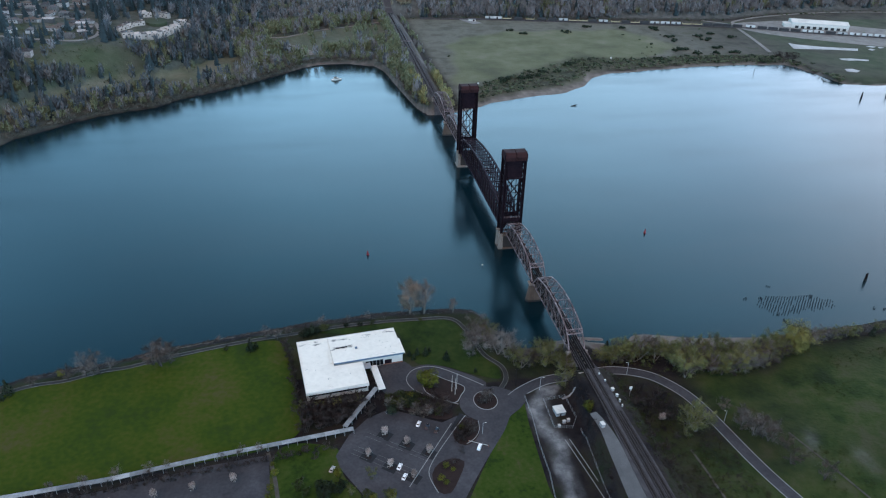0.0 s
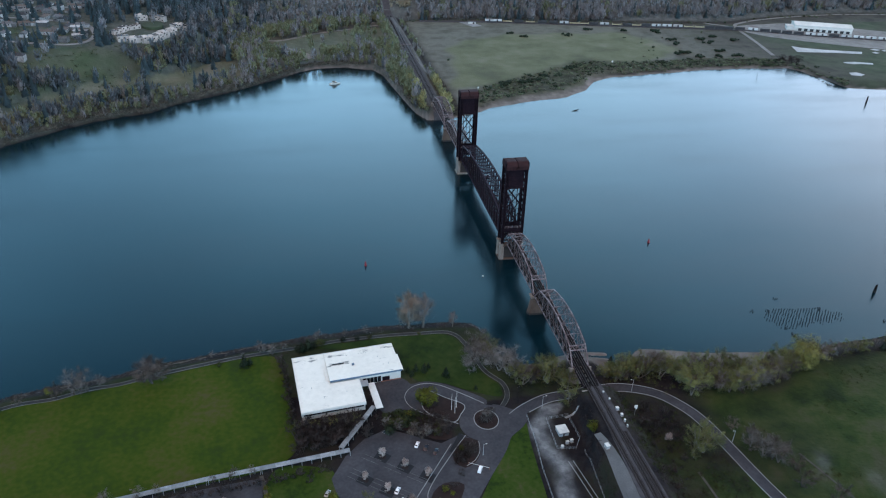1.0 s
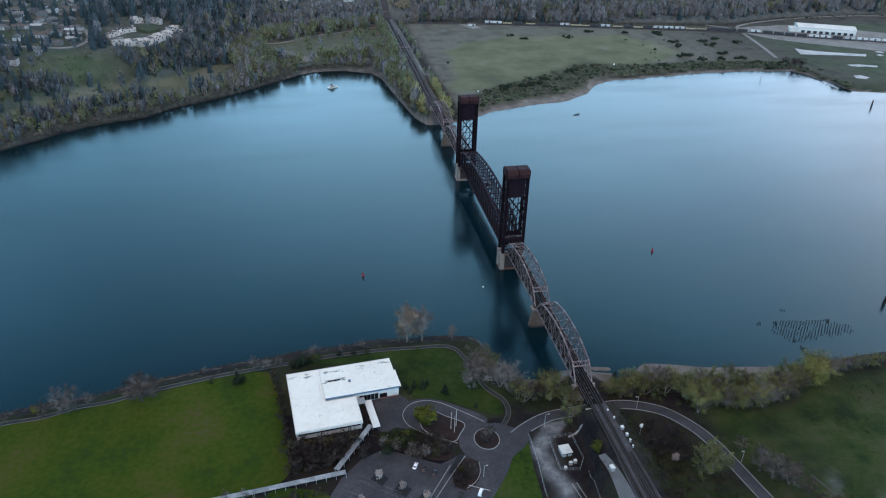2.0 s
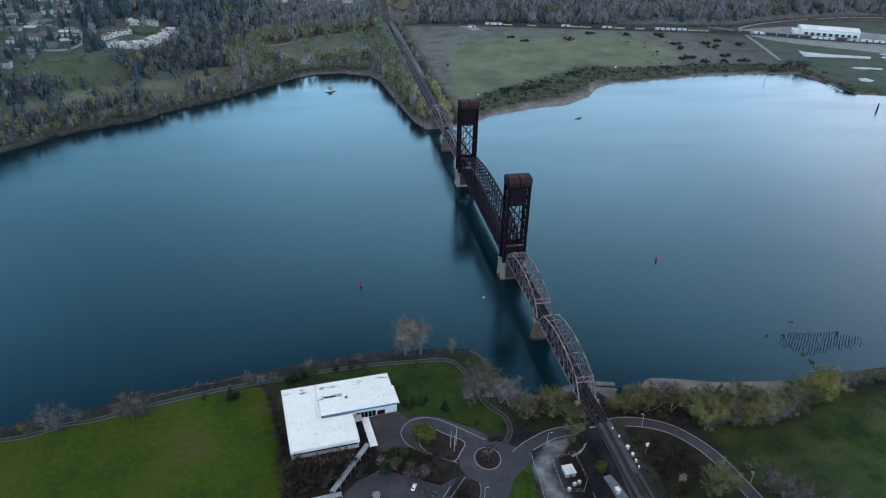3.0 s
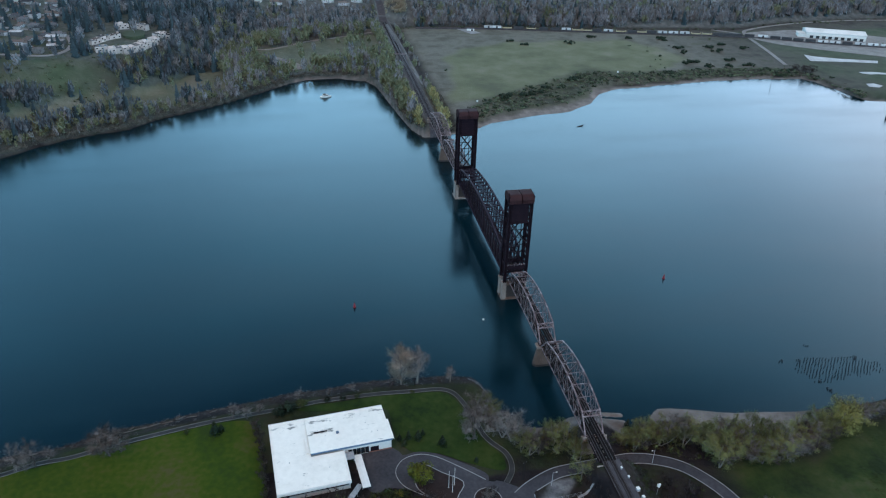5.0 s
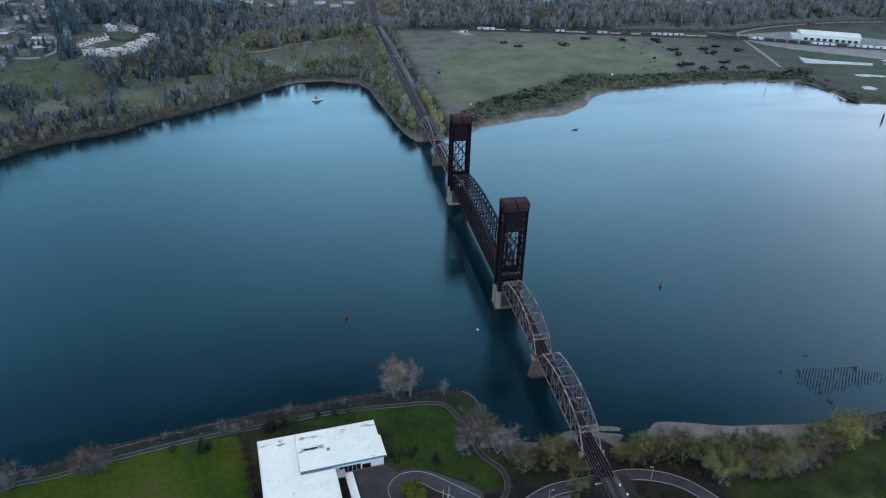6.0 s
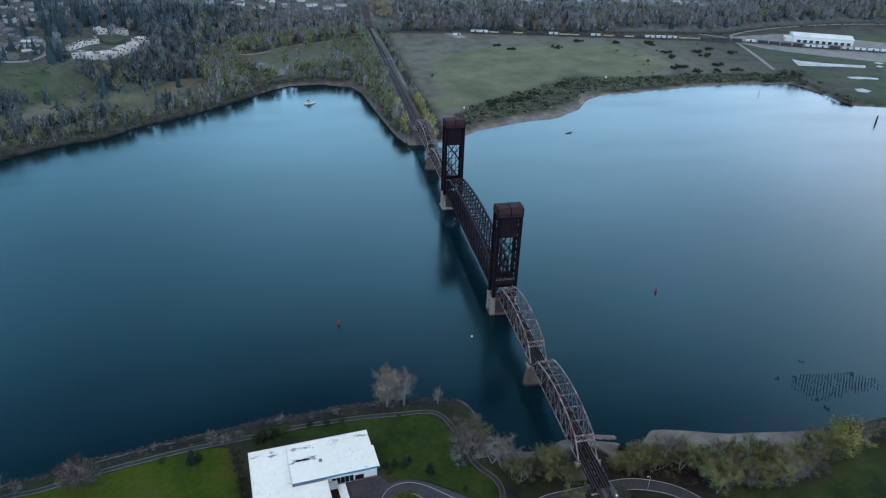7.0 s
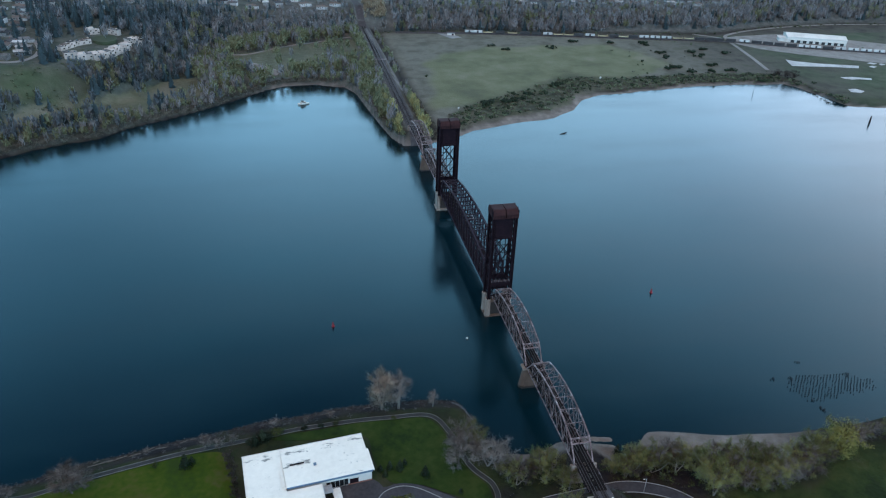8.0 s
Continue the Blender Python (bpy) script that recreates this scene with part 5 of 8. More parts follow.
def stick(p, q, r0, r1, n=5):
    p, q = np.array(p, float), np.array(q, float)
    a = (q - p) / np.linalg.norm(q - p)
    u = np.cross(a, (0.3, 0.9, 0.1))
    u /= np.linalg.norm(u)
    w = np.cross(a, u)
    ang = np.arange(n) * 2 * np.pi / n
    ring = np.cos(ang)[:, None] * u + np.sin(ang)[:, None] * w
    v = np.concatenate([p + ring * r0, q + ring * r1])
    i = np.arange(n)
    j = (i + 1) % n
    return v, np.concatenate([np.stack([i, j, j + n], 1), np.stack([i, j + n, i + n], 1)])


def limbs_of(r, h, spread, count, low=0.18, stems=1):
    """Trunk and limbs of a broadleaf tree: the wood, and points along the outer limbs with their directions."""
    wood, tips, ways = [], [], []
    for s in range(stems):
        lean = r.normal(size=2) * (0.05 if stems == 1 else 0.22) * h
        foot = np.array((*(r.normal(size=2) * 0.25 * (stems > 1)), 0))
        top = np.array((lean[0], lean[1], h * r.uniform(0.72, 0.85)))
        mid = (foot + top) / 2 + np.array((*(r.normal(size=2) * 0.04 * h), 0))
        r0 = 0.026 * h / math.sqrt(stems) + 0.05
        wood += [stick(foot, mid, r0, r0 * 0.65, 6), stick(mid, top, r0 * 0.65, r0 * 0.2, 5)]
        for k in range(count // stems):
            f = low + (0.95 - low) * (k + r.uniform()) / (count / stems)
            p = foot + (mid - foot) * f * 2 if f < 0.5 else mid + (top - mid) * (f - 0.5) * 2
            a = r.uniform(0, 2 * np.pi)
            out = spread * (1 - 0.55 * abs(f - 0.45) / 0.55) * r.uniform(0.7, 1.1)
            q = p + np.array((math.cos(a) * out, math.sin(a) * out, h * r.uniform(0.1, 0.26)))
            e = p + (q - p) * 0.5 + np.array((0, 0, -0.03 * h))
            wood += [stick(p, e, r0 * 0.6 * (1.1 - f), r0 * 0.42 * (1.1 - f), 4), stick(e, q, r0 * 0.42 * (1.1 - f), 0.05, 4)]
            for g in range(5):
                b = p + (q - p) * r.uniform(0.35, 1.0)
                w = unit(np.array((math.cos(a), math.sin(a), 0.6)) + r.normal(size=3) * 0.6)
                c = b + w * h * r.uniform(0.08, 0.17)
                wood.append(stick(b, c, 0.085, 0.03, 3))
                for s2 in np.linspace(0.1, 1, 5):
                    tips.append(b + (c - b) * s2)
                    ways.append(w)
    return join(*wood), np.array(tips), np.array(ways)


def tree(name, label, seed, h, spread, wood_mat, crown_mat, kind, twigs=1500, stems=1, low=0.18, category="tree", group="", limbs=13):
    """A tree as a thing with a trunk and a crown. kind: bare, bud or leaf."""
    r = np.random.RandomState(seed)
    t = thing(name, pose(0, 0, -300), label, category, group)
    wood, tips, ways = limbs_of(r, h, spread, limbs, low, stems)
    triangles("trunk", *wood, M[wood_mat], t)
    pick = r.randint(0, len(tips), twigs)
    base = tips[pick] + r.normal(size=(twigs, 3)) * 0.026 * h
    way = unit(ways[pick] + r.normal(size=(twigs, 3)) * 0.7 + (0, 0, 0.35))
    # finer growth fills the crown between the limbs
    ball = unit(r.normal(size=(twigs, 3))) * (r.uniform(0.1, 1, (twigs, 1)) ** 0.4)
    lobe = 1 + 0.16 * np.sin(3 * np.arctan2(ball[:, 1], ball[:, 0]) + seed) + 0.12 * np.sin(5 * ball[:, 2] + seed)
    fill = ball * lobe[:, None] * (spread * 0.95, spread * 0.95, h * (0.5 - low * 0.6)) + (0, 0, h * (0.5 + low * 0.5))
    use = r.uniform(size=twigs) < (0.55 if kind == "leaf" else 0.12 if kind == "bud" else 0.25)
    base = np.where(use[:, None], fill, base)
    way = np.where(use[:, None], unit(ball * (1, 1, 0.6) + (0, 0, 0.5) + r.normal(size=(twigs, 3)) * 0.35), way)
    if kind == "bare":
        crown = slivers(r, base, way, r.uniform(0.4, 1.3, twigs) * (h / 13) ** 0.6, r.uniform(0.04, 0.1, twigs) * max(1.0, h / 13) ** 1.1)
    elif kind == "bud":
        n = twigs * 3 // 5
        crown = join(slivers(r, base[:n], way[:n], r.uniform(0.5, 1.5, n) * (h / 13) ** 0.6, r.uniform(0.06, 0.14, n)),
                     flakes(r, base[n:] + r.normal(size=(twigs - n, 3)) * 0.02 * h, r.uniform(0.09, 0.2, twigs - n)))
    else:
        crown = flakes(r, base, r.uniform(0.1, 0.24, twigs))
    v = np.asarray(crown[0], float)
    body = rounded(v, np.array((0, 0, h * 0.48)), 0.3)
    puff = unit(np.sin(v * 2.1 * 13 / h + seed) + np.cos(v[:, ::-1] * 1.7 * 13 / h))
    triangles("crown", *crown, M[crown_mat], t, unit(body + 0.25 * puff).astype(np.float32))
    return t


def conifer(name, label, seed, h, spread, tiers=13, category="tree", group=""):
    r = np.random.RandomState(seed)
    t = thing(name, pose(0, 0, -300), label, category, group)
    triangles("trunk", *stick((0, 0, 0), (0, 0, h * 0.95), 0.02 * h, 0.02, 6), M["bark"], t)
    bits = []
    for k in range(tiers):
        f = k / tiers
        n = int(34 * (1 - f) + 8)
        a = r.uniform(0, 2 * np.pi, n)
        out = spread * (1 - f) ** 0.85 * r.uniform(0.25, 1.05, n)
        base = np.stack([np.cos(a) * out, np.sin(a) * out, h * (0.06 + 0.92 * f) + r.normal(size=n) * 0.02 * h - out * 0.18], 1)
        bits.append(flakes(r, base, r.uniform(0.16, 0.36, n) * h / 8 + 0.1, 0.5))
    bits = join(*bits)
    triangles("crown", *bits, M["leaf_dark"], t, rounded(bits[0] * (1, 1, 0.35), np.array((0, 0, h * 0.1)), 0.2))
    return t


rng = np.random.RandomState(11)


def plant(proto, spots, low=0.85, high=1.15):
    """Copies of a plant with its foot on the ground at each (x, y) or (x, y, scale)."""
    for s in spots:
        k = (s[2] if len(s) > 2 else 1.0) * rng.uniform(low, high)
        x, y = s[0], s[1]
        if -146 < x < -120 and -8.5 < y + 157.5 - (x + 122.5) * 1.415 < 3:
            continue  # the roofed walkway stays open
        m = Matrix.LocRotScale((x, y, height(x, y) - 0.1), Euler((0, 0, rng.uniform(0, 6.28))), (k * rng.uniform(0.9, 1.1), k * rng.uniform(0.9, 1.1), k))
        copy_thing(proto, m)


def retire(*protos):
    """Takes the pattern plants away once they are copied."""
    for p in protos:
        for o in (*p.children_recursive, p):
            bpy.data.objects.remove(o)


G1 = "trees on the near bank"
bare_a = tree("bare_tree", "bare grey-twigged deciduous tree on the river bank", 1, 13, 5.4, "bark", "twig_grey", "bare", 3500, group=G1)
bare_b = tree("bare_tree", "bare many-stemmed brown tree with spreading limbs", 2, 12, 5.6, "bark", "twig_brown", "bare", 3100, 3, group=G1)
bare_c = tree("bare_tree", "tall slim bare tree with pinkish-grey twigs", 3, 17, 4.4, "bark_pale", "twig_grey", "bare", 3600, group=G1)
buff = tree("bare_tree", "broad upright tree with pale buff twigs by the water", 23, 27, 6.0, "bark_pale", "twig_buff", "bare", 9000, 2, 0.14, group=G1, limbs=22)
pale_bare = tree("bare_tree", "bare tree with stout pale spreading limbs", 27, 13, 5.6, "bark_white", "twig_grey", "bare", 3200, 3, 0.1, group=G1, limbs=20)
olive_a = tree("budding_tree", "olive-budding deciduous tree in the riverside belt", 4, 13, 4.8, "bark_pale", "bud_olive", "bud", 3300, 2, 0.1, group=G1)
olive_b = tree("budding_tree", "broad olive-yellow budding tree with pale forked limbs", 5, 12, 5.4, "bark_pale", "bud_olive", "bud", 3300, 3, 0.08, group=G1)
bare_d = tree("bare_tree", "dark-twigged bare tree in the riverside belt", 14, 9, 4.4, "bark", "twig_dark", "bare", 2600, 3, 0.05, group=G1)
willow = tree("willow_tree", "big round olive-yellow willow in first leaf", 16, 13, 5.6, "bark_pale", "willow_leaf", "leaf", 7500, 3, 0.04, group=G1)
yellow_a = tree("willow_tree", "round yellow-green tree in first leaf", 6, 8, 3.9, "bark", "bud_yellow", "leaf", 3200, 2, 0.05, group=G1)
yellow_s = tree("yellow_shrub", "low bright yellow-green shrub in a bed", 7, 3.4, 1.9, "bark", "bud_yellow", "leaf", 600, 3, 0.05, "shrub", "shrubs", 8)
shrub_d = tree("bare_shrub", "dark bare-twigged shrub in a planting bed", 8, 4.2, 2.4, "bark", "twig_dark", "bare", 800, 4, 0.03, "shrub", "shrubs", 9)
shrub_b = tree("bare_shrub", "brown bare-twigged shrub beside the paving", 9, 4.6, 2.5, "bark", "twig_bed", "bare", 800, 4, 0.03, "shrub", "shrubs", 9)
shrub_e = tree("evergreen_shrub", "large very dark evergreen shrub on the grass", 34, 4.2, 3.0, "bark", "leaf_dark", "leaf", 1600, 4, 0.03, "shrub", "shrubs", 9)
shrub_g = tree("green_shrub", "dull green leafy shrub in a bed", 10, 3.4, 2.2, "bark", "leaf_scrub", "leaf", 700, 4, 0.03, "shrub", "shrubs", 9)
blossom = tree("blossom_tree", "small pale blossoming tree in a car park island", 12, 6.4, 1.8, "bark", "blossom", "leaf", 1100, 1, 0.25, "tree", "blossom trees in the car parks", 11)
fir = conifer("conifer", "small dark evergreen conifer on the grass", 13, 8, 2.9, group="conifers")

plant(bare_a, [(-247, -114, 1.55), (-282, -115, 1.25), (-289, -117, 1.15), (-276, -112, 0.6), (-179, -98, 0.75), (-186, -96, 0.7), (-172, -95, 0.6), (-133, -86, 0.5), (-120, -84, 0.45), (-150, -87, 0.5), (-215, -93, 0.45), (-57, -127, 1.6), (-53, -121, 1.45), (-60, -134, 1.3), (-51, -129, 1.45)])
plant(bare_b, [(-248, -113, 1.55), (-252, -112, 1.0), (-242, -112, 1.0), (-298, -118, 0.75), (-317, -121, 0.6), (-31, -146, 0.95), (-28, -150, 0.8), (80, -229, 1.2), (84, -249, 1.15), (88, -238, 0.9), (76, -216, 0.9), (95, -262, 1.1), (70, -205, 0.8), (82, -222, 0.9),
               (72, -222, 0.7), (-26, -142, 0.8), (-24, -145, 0.85)])
plant(pale_bare, [(-44, -135, 1.4), (-40, -139, 1.25), (-37, -134, 0.9), (100, -163, 0.85), (86, -166, 0.8), (116, -168, 0.8), (128, -163, 0.7), (66, -158, 0.7)])
plant(buff, [(-91.5, -82, 1.0)], 0.98, 1.02)
plant(bare_c, [(-82, -83, 1.5), (-62.5, -85, 0.68)], 0.98, 1.02)
plant(yellow_a, [(-92, -158, 1.45), (-95, -154, 1.1), (-9.6, -199.5, 0.95), (-303, -114, 0.55), (-80, -196, 0.55), (-180, -212, 0.5), (-123.8, -236, 0.75), (-133, -236, 0.65), (-149, -218, 0.6)])
plant(olive_a, [(-37, -147, 0.95), (-48, -122, 1.15), (-46, -114, 0.9), (-18, -143, 1.1), (-11, -142, 1.1), (-8, -158, 1.0), (-11, -156, 0.9), (44, -214, 1.15), (-132, -222, 0.5), (-143, -231, 0.5), (-124, -238, 0.55)])
plant(olive_b, [(-33, -142, 0.85), (-21, -140, 1.0), (-14, -138, 1.0), (-47, -118, 0.9), (46, -219, 1.4), (50, -212, 1.2), (-9, -154, 0.8), (39, -221, 0.7)])
def belt_edge(x):
    """The landward edge of the riverside belt, where the rough field begins."""
    return np.interp(x, [50, 60, 112, 142, 162, 215], [-190, -182, -176, -164, -156, -154])


belt_r = np.random.RandomState(5)
for k in range(84):
    x = 17 + 134 * (k + belt_r.uniform()) / 84
    deep = (25 + 27 * belt_r.uniform()) if x > 50 else 17 + 16 * belt_r.uniform()
    y = float(shore_near(x)) - deep
    if x < 60 and y < -156:
        y = -152 + belt_r.uniform(0, 6)
    y = max(y, float(belt_edge(x)) + belt_r.uniform(1, 9))
    if math.hypot(x - 143, y + 162) < 10:
        continue
    p = [olive_a, olive_b, olive_b, bare_b, bare_a, olive_b, olive_a][belt_r.randint(7)] if deep < 34 else [bare_b, olive_b, olive_b, bare_a, olive_a][belt_r.randint(5)]
    plant(p, [(x, y, 1.0 if x < 60 else 1.25)], 0.75, 1.2)
plant(willow, [(143, -161, 1.75), (146, -163, 1.0), (31, -143, 0.7), (46, -147, 0.75)])
plant(bare_d, [(16, -178), (19, -186), (22, -194), (27, -184), (25, -203), (31, -196), (34, -207), (21, -211), (29, -214), (36, -199), (18, -222), (24, -229), (15, -233), (33, -222), (39, -208), (20, -242), (30, -181), (38, -189), (41, -199)], 0.55, 0.95)
plant(bare_a, [(156, -153, 1.0), (164, -153, 0.95), (171, -154, 0.8), (188, -152, 0.75), (205, -150, 0.6), (160, -156, 0.8), (178, -154, 0.7)])
plant(olive_b, [(182, -153, 0.85), (190, -153, 0.8), (196, -152, 0.75), (215, -149, 0.7), (168, -152, 0.8), (152, -152, 0.9)])
plant(fir, [(-328, -126, 1.25), (-195, -107, 1.25), (-157, -96, 1.15), (-161, -98, 0.9), (28, -136, 0.9), (208, -154, 0.95)])
plant(fir, [(-99, -128, 0.7), (-94, -128, 0.8), (-89, -129, 0.85), (-77, -135.5, 0.85), (-62, -150, 0.5), (-97, -132, 0.6), (-86, -126, 0.6)])
plant(fir, [(-330, -131, 0.8), (-192, -105, 0.7), (-158, -236, 0.9), (-154, -238, 0.8), (-162, -238, 0.8), (-157, -241, 0.9)])
plant(shrub_g, [(-100, -168, 1.5), (-106, -166, 1.6), (-112, -168, 1.7), (-103, -173, 1.5), (-96, -172, 1.3), (-108, -171, 1.7), (-116, -166, 1.4), (-110, -164, 1.5), (-114, -171, 1.4), (-210, -104, 0.8), (-168, -222, 1.5), (-136, -234, 1.4), (-125, -235, 1.4),
                (-165, -227, 1.4), (-148, -92, 1.2), (-150, -93, 1.4), (-118, -91, 0.8), (-86, -92, 0.8)])
plant(shrub_e, [(-158, -224, 1.2), (-154, -226, 1.3), (-150, -228, 1.2), (-156, -230, 1.4), (-147, -225, 0.9), (-160, -95.5, 1.0), (-154, -94, 0.9), (-163, -97, 1.0), (-107, -169, 1.0), (-103, -171, 1.1), (-111, -167, 0.9), (-135, -91, 0.7), (-126, -91, 0.6)], 0.9, 1.1)
plant(yellow_s, [(-104, -166, 1.3), (-94, -221, 1.1), (-91, -224, 0.9), (-98, -229, 1.1), (-96, -232), (-182, -221, 1.1), (-183, -226), (-181, -205, 0.8)])
plant(shrub_b, [(-92, -176, 1.3), (-88, -180, 1.5), (-96, -179, 1.2), (-101, -177, 1.2), (-90, -183, 1.2), (-98, -174, 1.3), (-89, -219, 0.9), (-84, -200, 1.2), (-78, -198, 1.4), (-81, -204, 1.1), (-79, -193, 1.2), (-62, -176, 1.3), (-65, -178, 1.1), (-60, -173, 1.2), (-88, -160, 0.7), (-84, -213, 0.8), (-172, -200), (-165, -198), (-160, -204)])
plant(olive_b, [(-12, -170.5, 1.2), (27, -150, 0.95), (39, -154, 1.1), (50, -158, 1.1), (60, -164, 1.15), (70, -170, 1.0), (-33, -150, 0.9), (-18, -151, 1.0), (-8, -149, 0.95)], 0.95, 1.1)
plant(pale_bare, [(79, -172, 1.2), (90, -174, 1.15), (101, -176, 1.1), (111, -173, 1.0), (77, -226, 1.1), (82, -232, 1.0), (74, -219, 0.9)], 0.95, 1.1)
plant(bare_b, [(-94, -181, 0.7), (-100, -184, 0.7), (-88, -178, 0.65), (-104, -181, 0.6), (-76, -199, 0.6)], 0.95, 1.1)
plant(shrub_e, [(-116, -177, 1.3), (-107, -172, 1.3)], 0.95, 1.15)
plant(bare_a, [(-62, -178, 0.8), (-111, -175, 0.6), (-117, -172, 0.55), (-103, -178, 0.55), (-97, -182, 0.6)], 0.95, 1.1)
bed = np.random.RandomState(19)
for k in range(30):
    u = bed.uniform()
    plant([shrub_b, shrub_d, shrub_b, shrub_g][bed.randint(4)], [(-117 + 33 * u, -164 - 17 * u * bed.uniform(0.4, 1.1) - bed.uniform(0, 5))], 0.9, 1.6)
plant(bare_d, [(-62, -176, 0.8), (-60, -172, 0.6), (-80, -199, 0.6), (-98, -170, 0.75), (-93, -178, 0.6)], 0.9, 1.1)
plant(blossom, [(-122, -193.5), (-111.5, -202.5), (-101, -210.5), (-132.5, -207.5), (-122, -216.5), (-111.5, -225.5), (-219, -215), (-200, -213), (-237, -216.5), (-256, -219), (31, -208, 1.1)], 0.9, 1.05)
plant(bare_a, [(-188, -194.5), (-196, -195.5), (-207, -197), (-233, -199), (-241, -200), (-256, -201), (-272, -203), (-287, -204)], 0.4, 0.6)
plant(bare_d, [(-150, -166), (-143, -168), (-158, -168), (-138, -176), (-148, -174), (-160, -164), (-131, -172), (-154, -178)], 0.75, 1.05)
front = np.random.RandomState(77)
for k in range(15):
    plant([olive_a, bare_d, bare_a, bare_d, olive_b][k % 5], [(-166 + k * 2.3 + front.uniform(-1, 1), -164.5 - front.uniform(0, 3), 0.5)], 0.85, 1.2)
plant(shrub_d, [(-80 + dx, -200 + dy) for dx, dy in ((0, 3), (-3, 0), (2, -1), (-1, -4), (-4, -4), (3, 4), (-2, 5))], 0.9, 1.3)
plant(bare_d, [(562, 478), (557, 488), (569, 476), (565, 486), (575, 480), (551, 492), (570, 490), (560, 497)], 0.9, 1.4)
thicket = np.random.RandomState(8)
for k in range(78):
    u, v = thicket.uniform(), thicket.uniform()
    x, y = -168 + 40 * u, -163 - (2 + 20 * v) * (0.35 + 0.65 * (1 - u * 0.5))
    if not (y > -158.5 and x > -163):
        plant([shrub_d, shrub_d, shrub_b][thicket.randint(3)], [(x, y)], 1.1, 1.8)
for k in range(20):
    plant([shrub_b, shrub_d][k % 2], [(-173.5 + thicket.uniform(-1.5, 1.2) + k * 0.3, -103 - k * 3.1)], 0.8, 1.3)
for k in range(44):
    x = -150 - k * 4.4
    plant([shrub_d, shrub_b][k % 2], [(x + thicket.uniform(-1, 1), -194.5 + (x + 150) * 0.098 - 3.4 + thicket.uniform(-1.2, 0.5))], 0.8, 1.35)
for k in range(16):
    plant([shrub_d, shrub_b][k % 2], [(-126 - k * 1.15 + thicket.uniform(3, 7), -162 - k * 1.55)], 0.8, 1.2)


# ---- massed growth ----
OCTA_V = np.array([(1, 0, 0), (-1, 0, 0), (0, 1, 0), (0, -1, 0), (0, 0, 1), (0, 0, -1)], float)
OCTA_T = np.array([(0, 2, 4), (2, 1, 4), (1, 3, 4), (3, 0, 4), (2, 0, 5), (1, 2, 5), (3, 1, 5), (0, 3, 5)])


def clump(r, heart, wide, tall):
    """A small ragged knot of twigs or leaves: its corners, faces and the way they are lit."""
    turn = np.linalg.qr(r.normal(size=(3, 3)))[0]
    turn = turn * np.sign(np.linalg.det(turn))
    d = OCTA_V @ turn.T
    v = heart + d * (wide, wide, tall) * r.uniform(0.75, 1.3, (6, 1))
    return v, OCTA_T, d


def spindle(r, heart, wide, tall, out):
    """A tapering upright spray of twigs, as two crossed blades, leaning the given way."""
    axis = unit(np.array((out[0], out[1], 1.0)) + r.normal(size=3) * 0.16)
    u = unit(np.cross(axis, r.normal(size=3)))
    w = np.cross(axis, u)
    low = r.uniform(0.0, 0.35)
    v = np.array([heart + axis * tall, heart - axis * tall, heart + u * wide - axis * tall * low, heart - u * wide * r.uniform(0.6, 1) - axis * tall * low,
                  heart + w * wide - axis * tall * low, heart - w * wide * r.uniform(0.6, 1) - axis * tall * low])
    return v, np.array([(0, 2, 1), (0, 1, 3), (0, 4, 1), (0, 1, 5)])


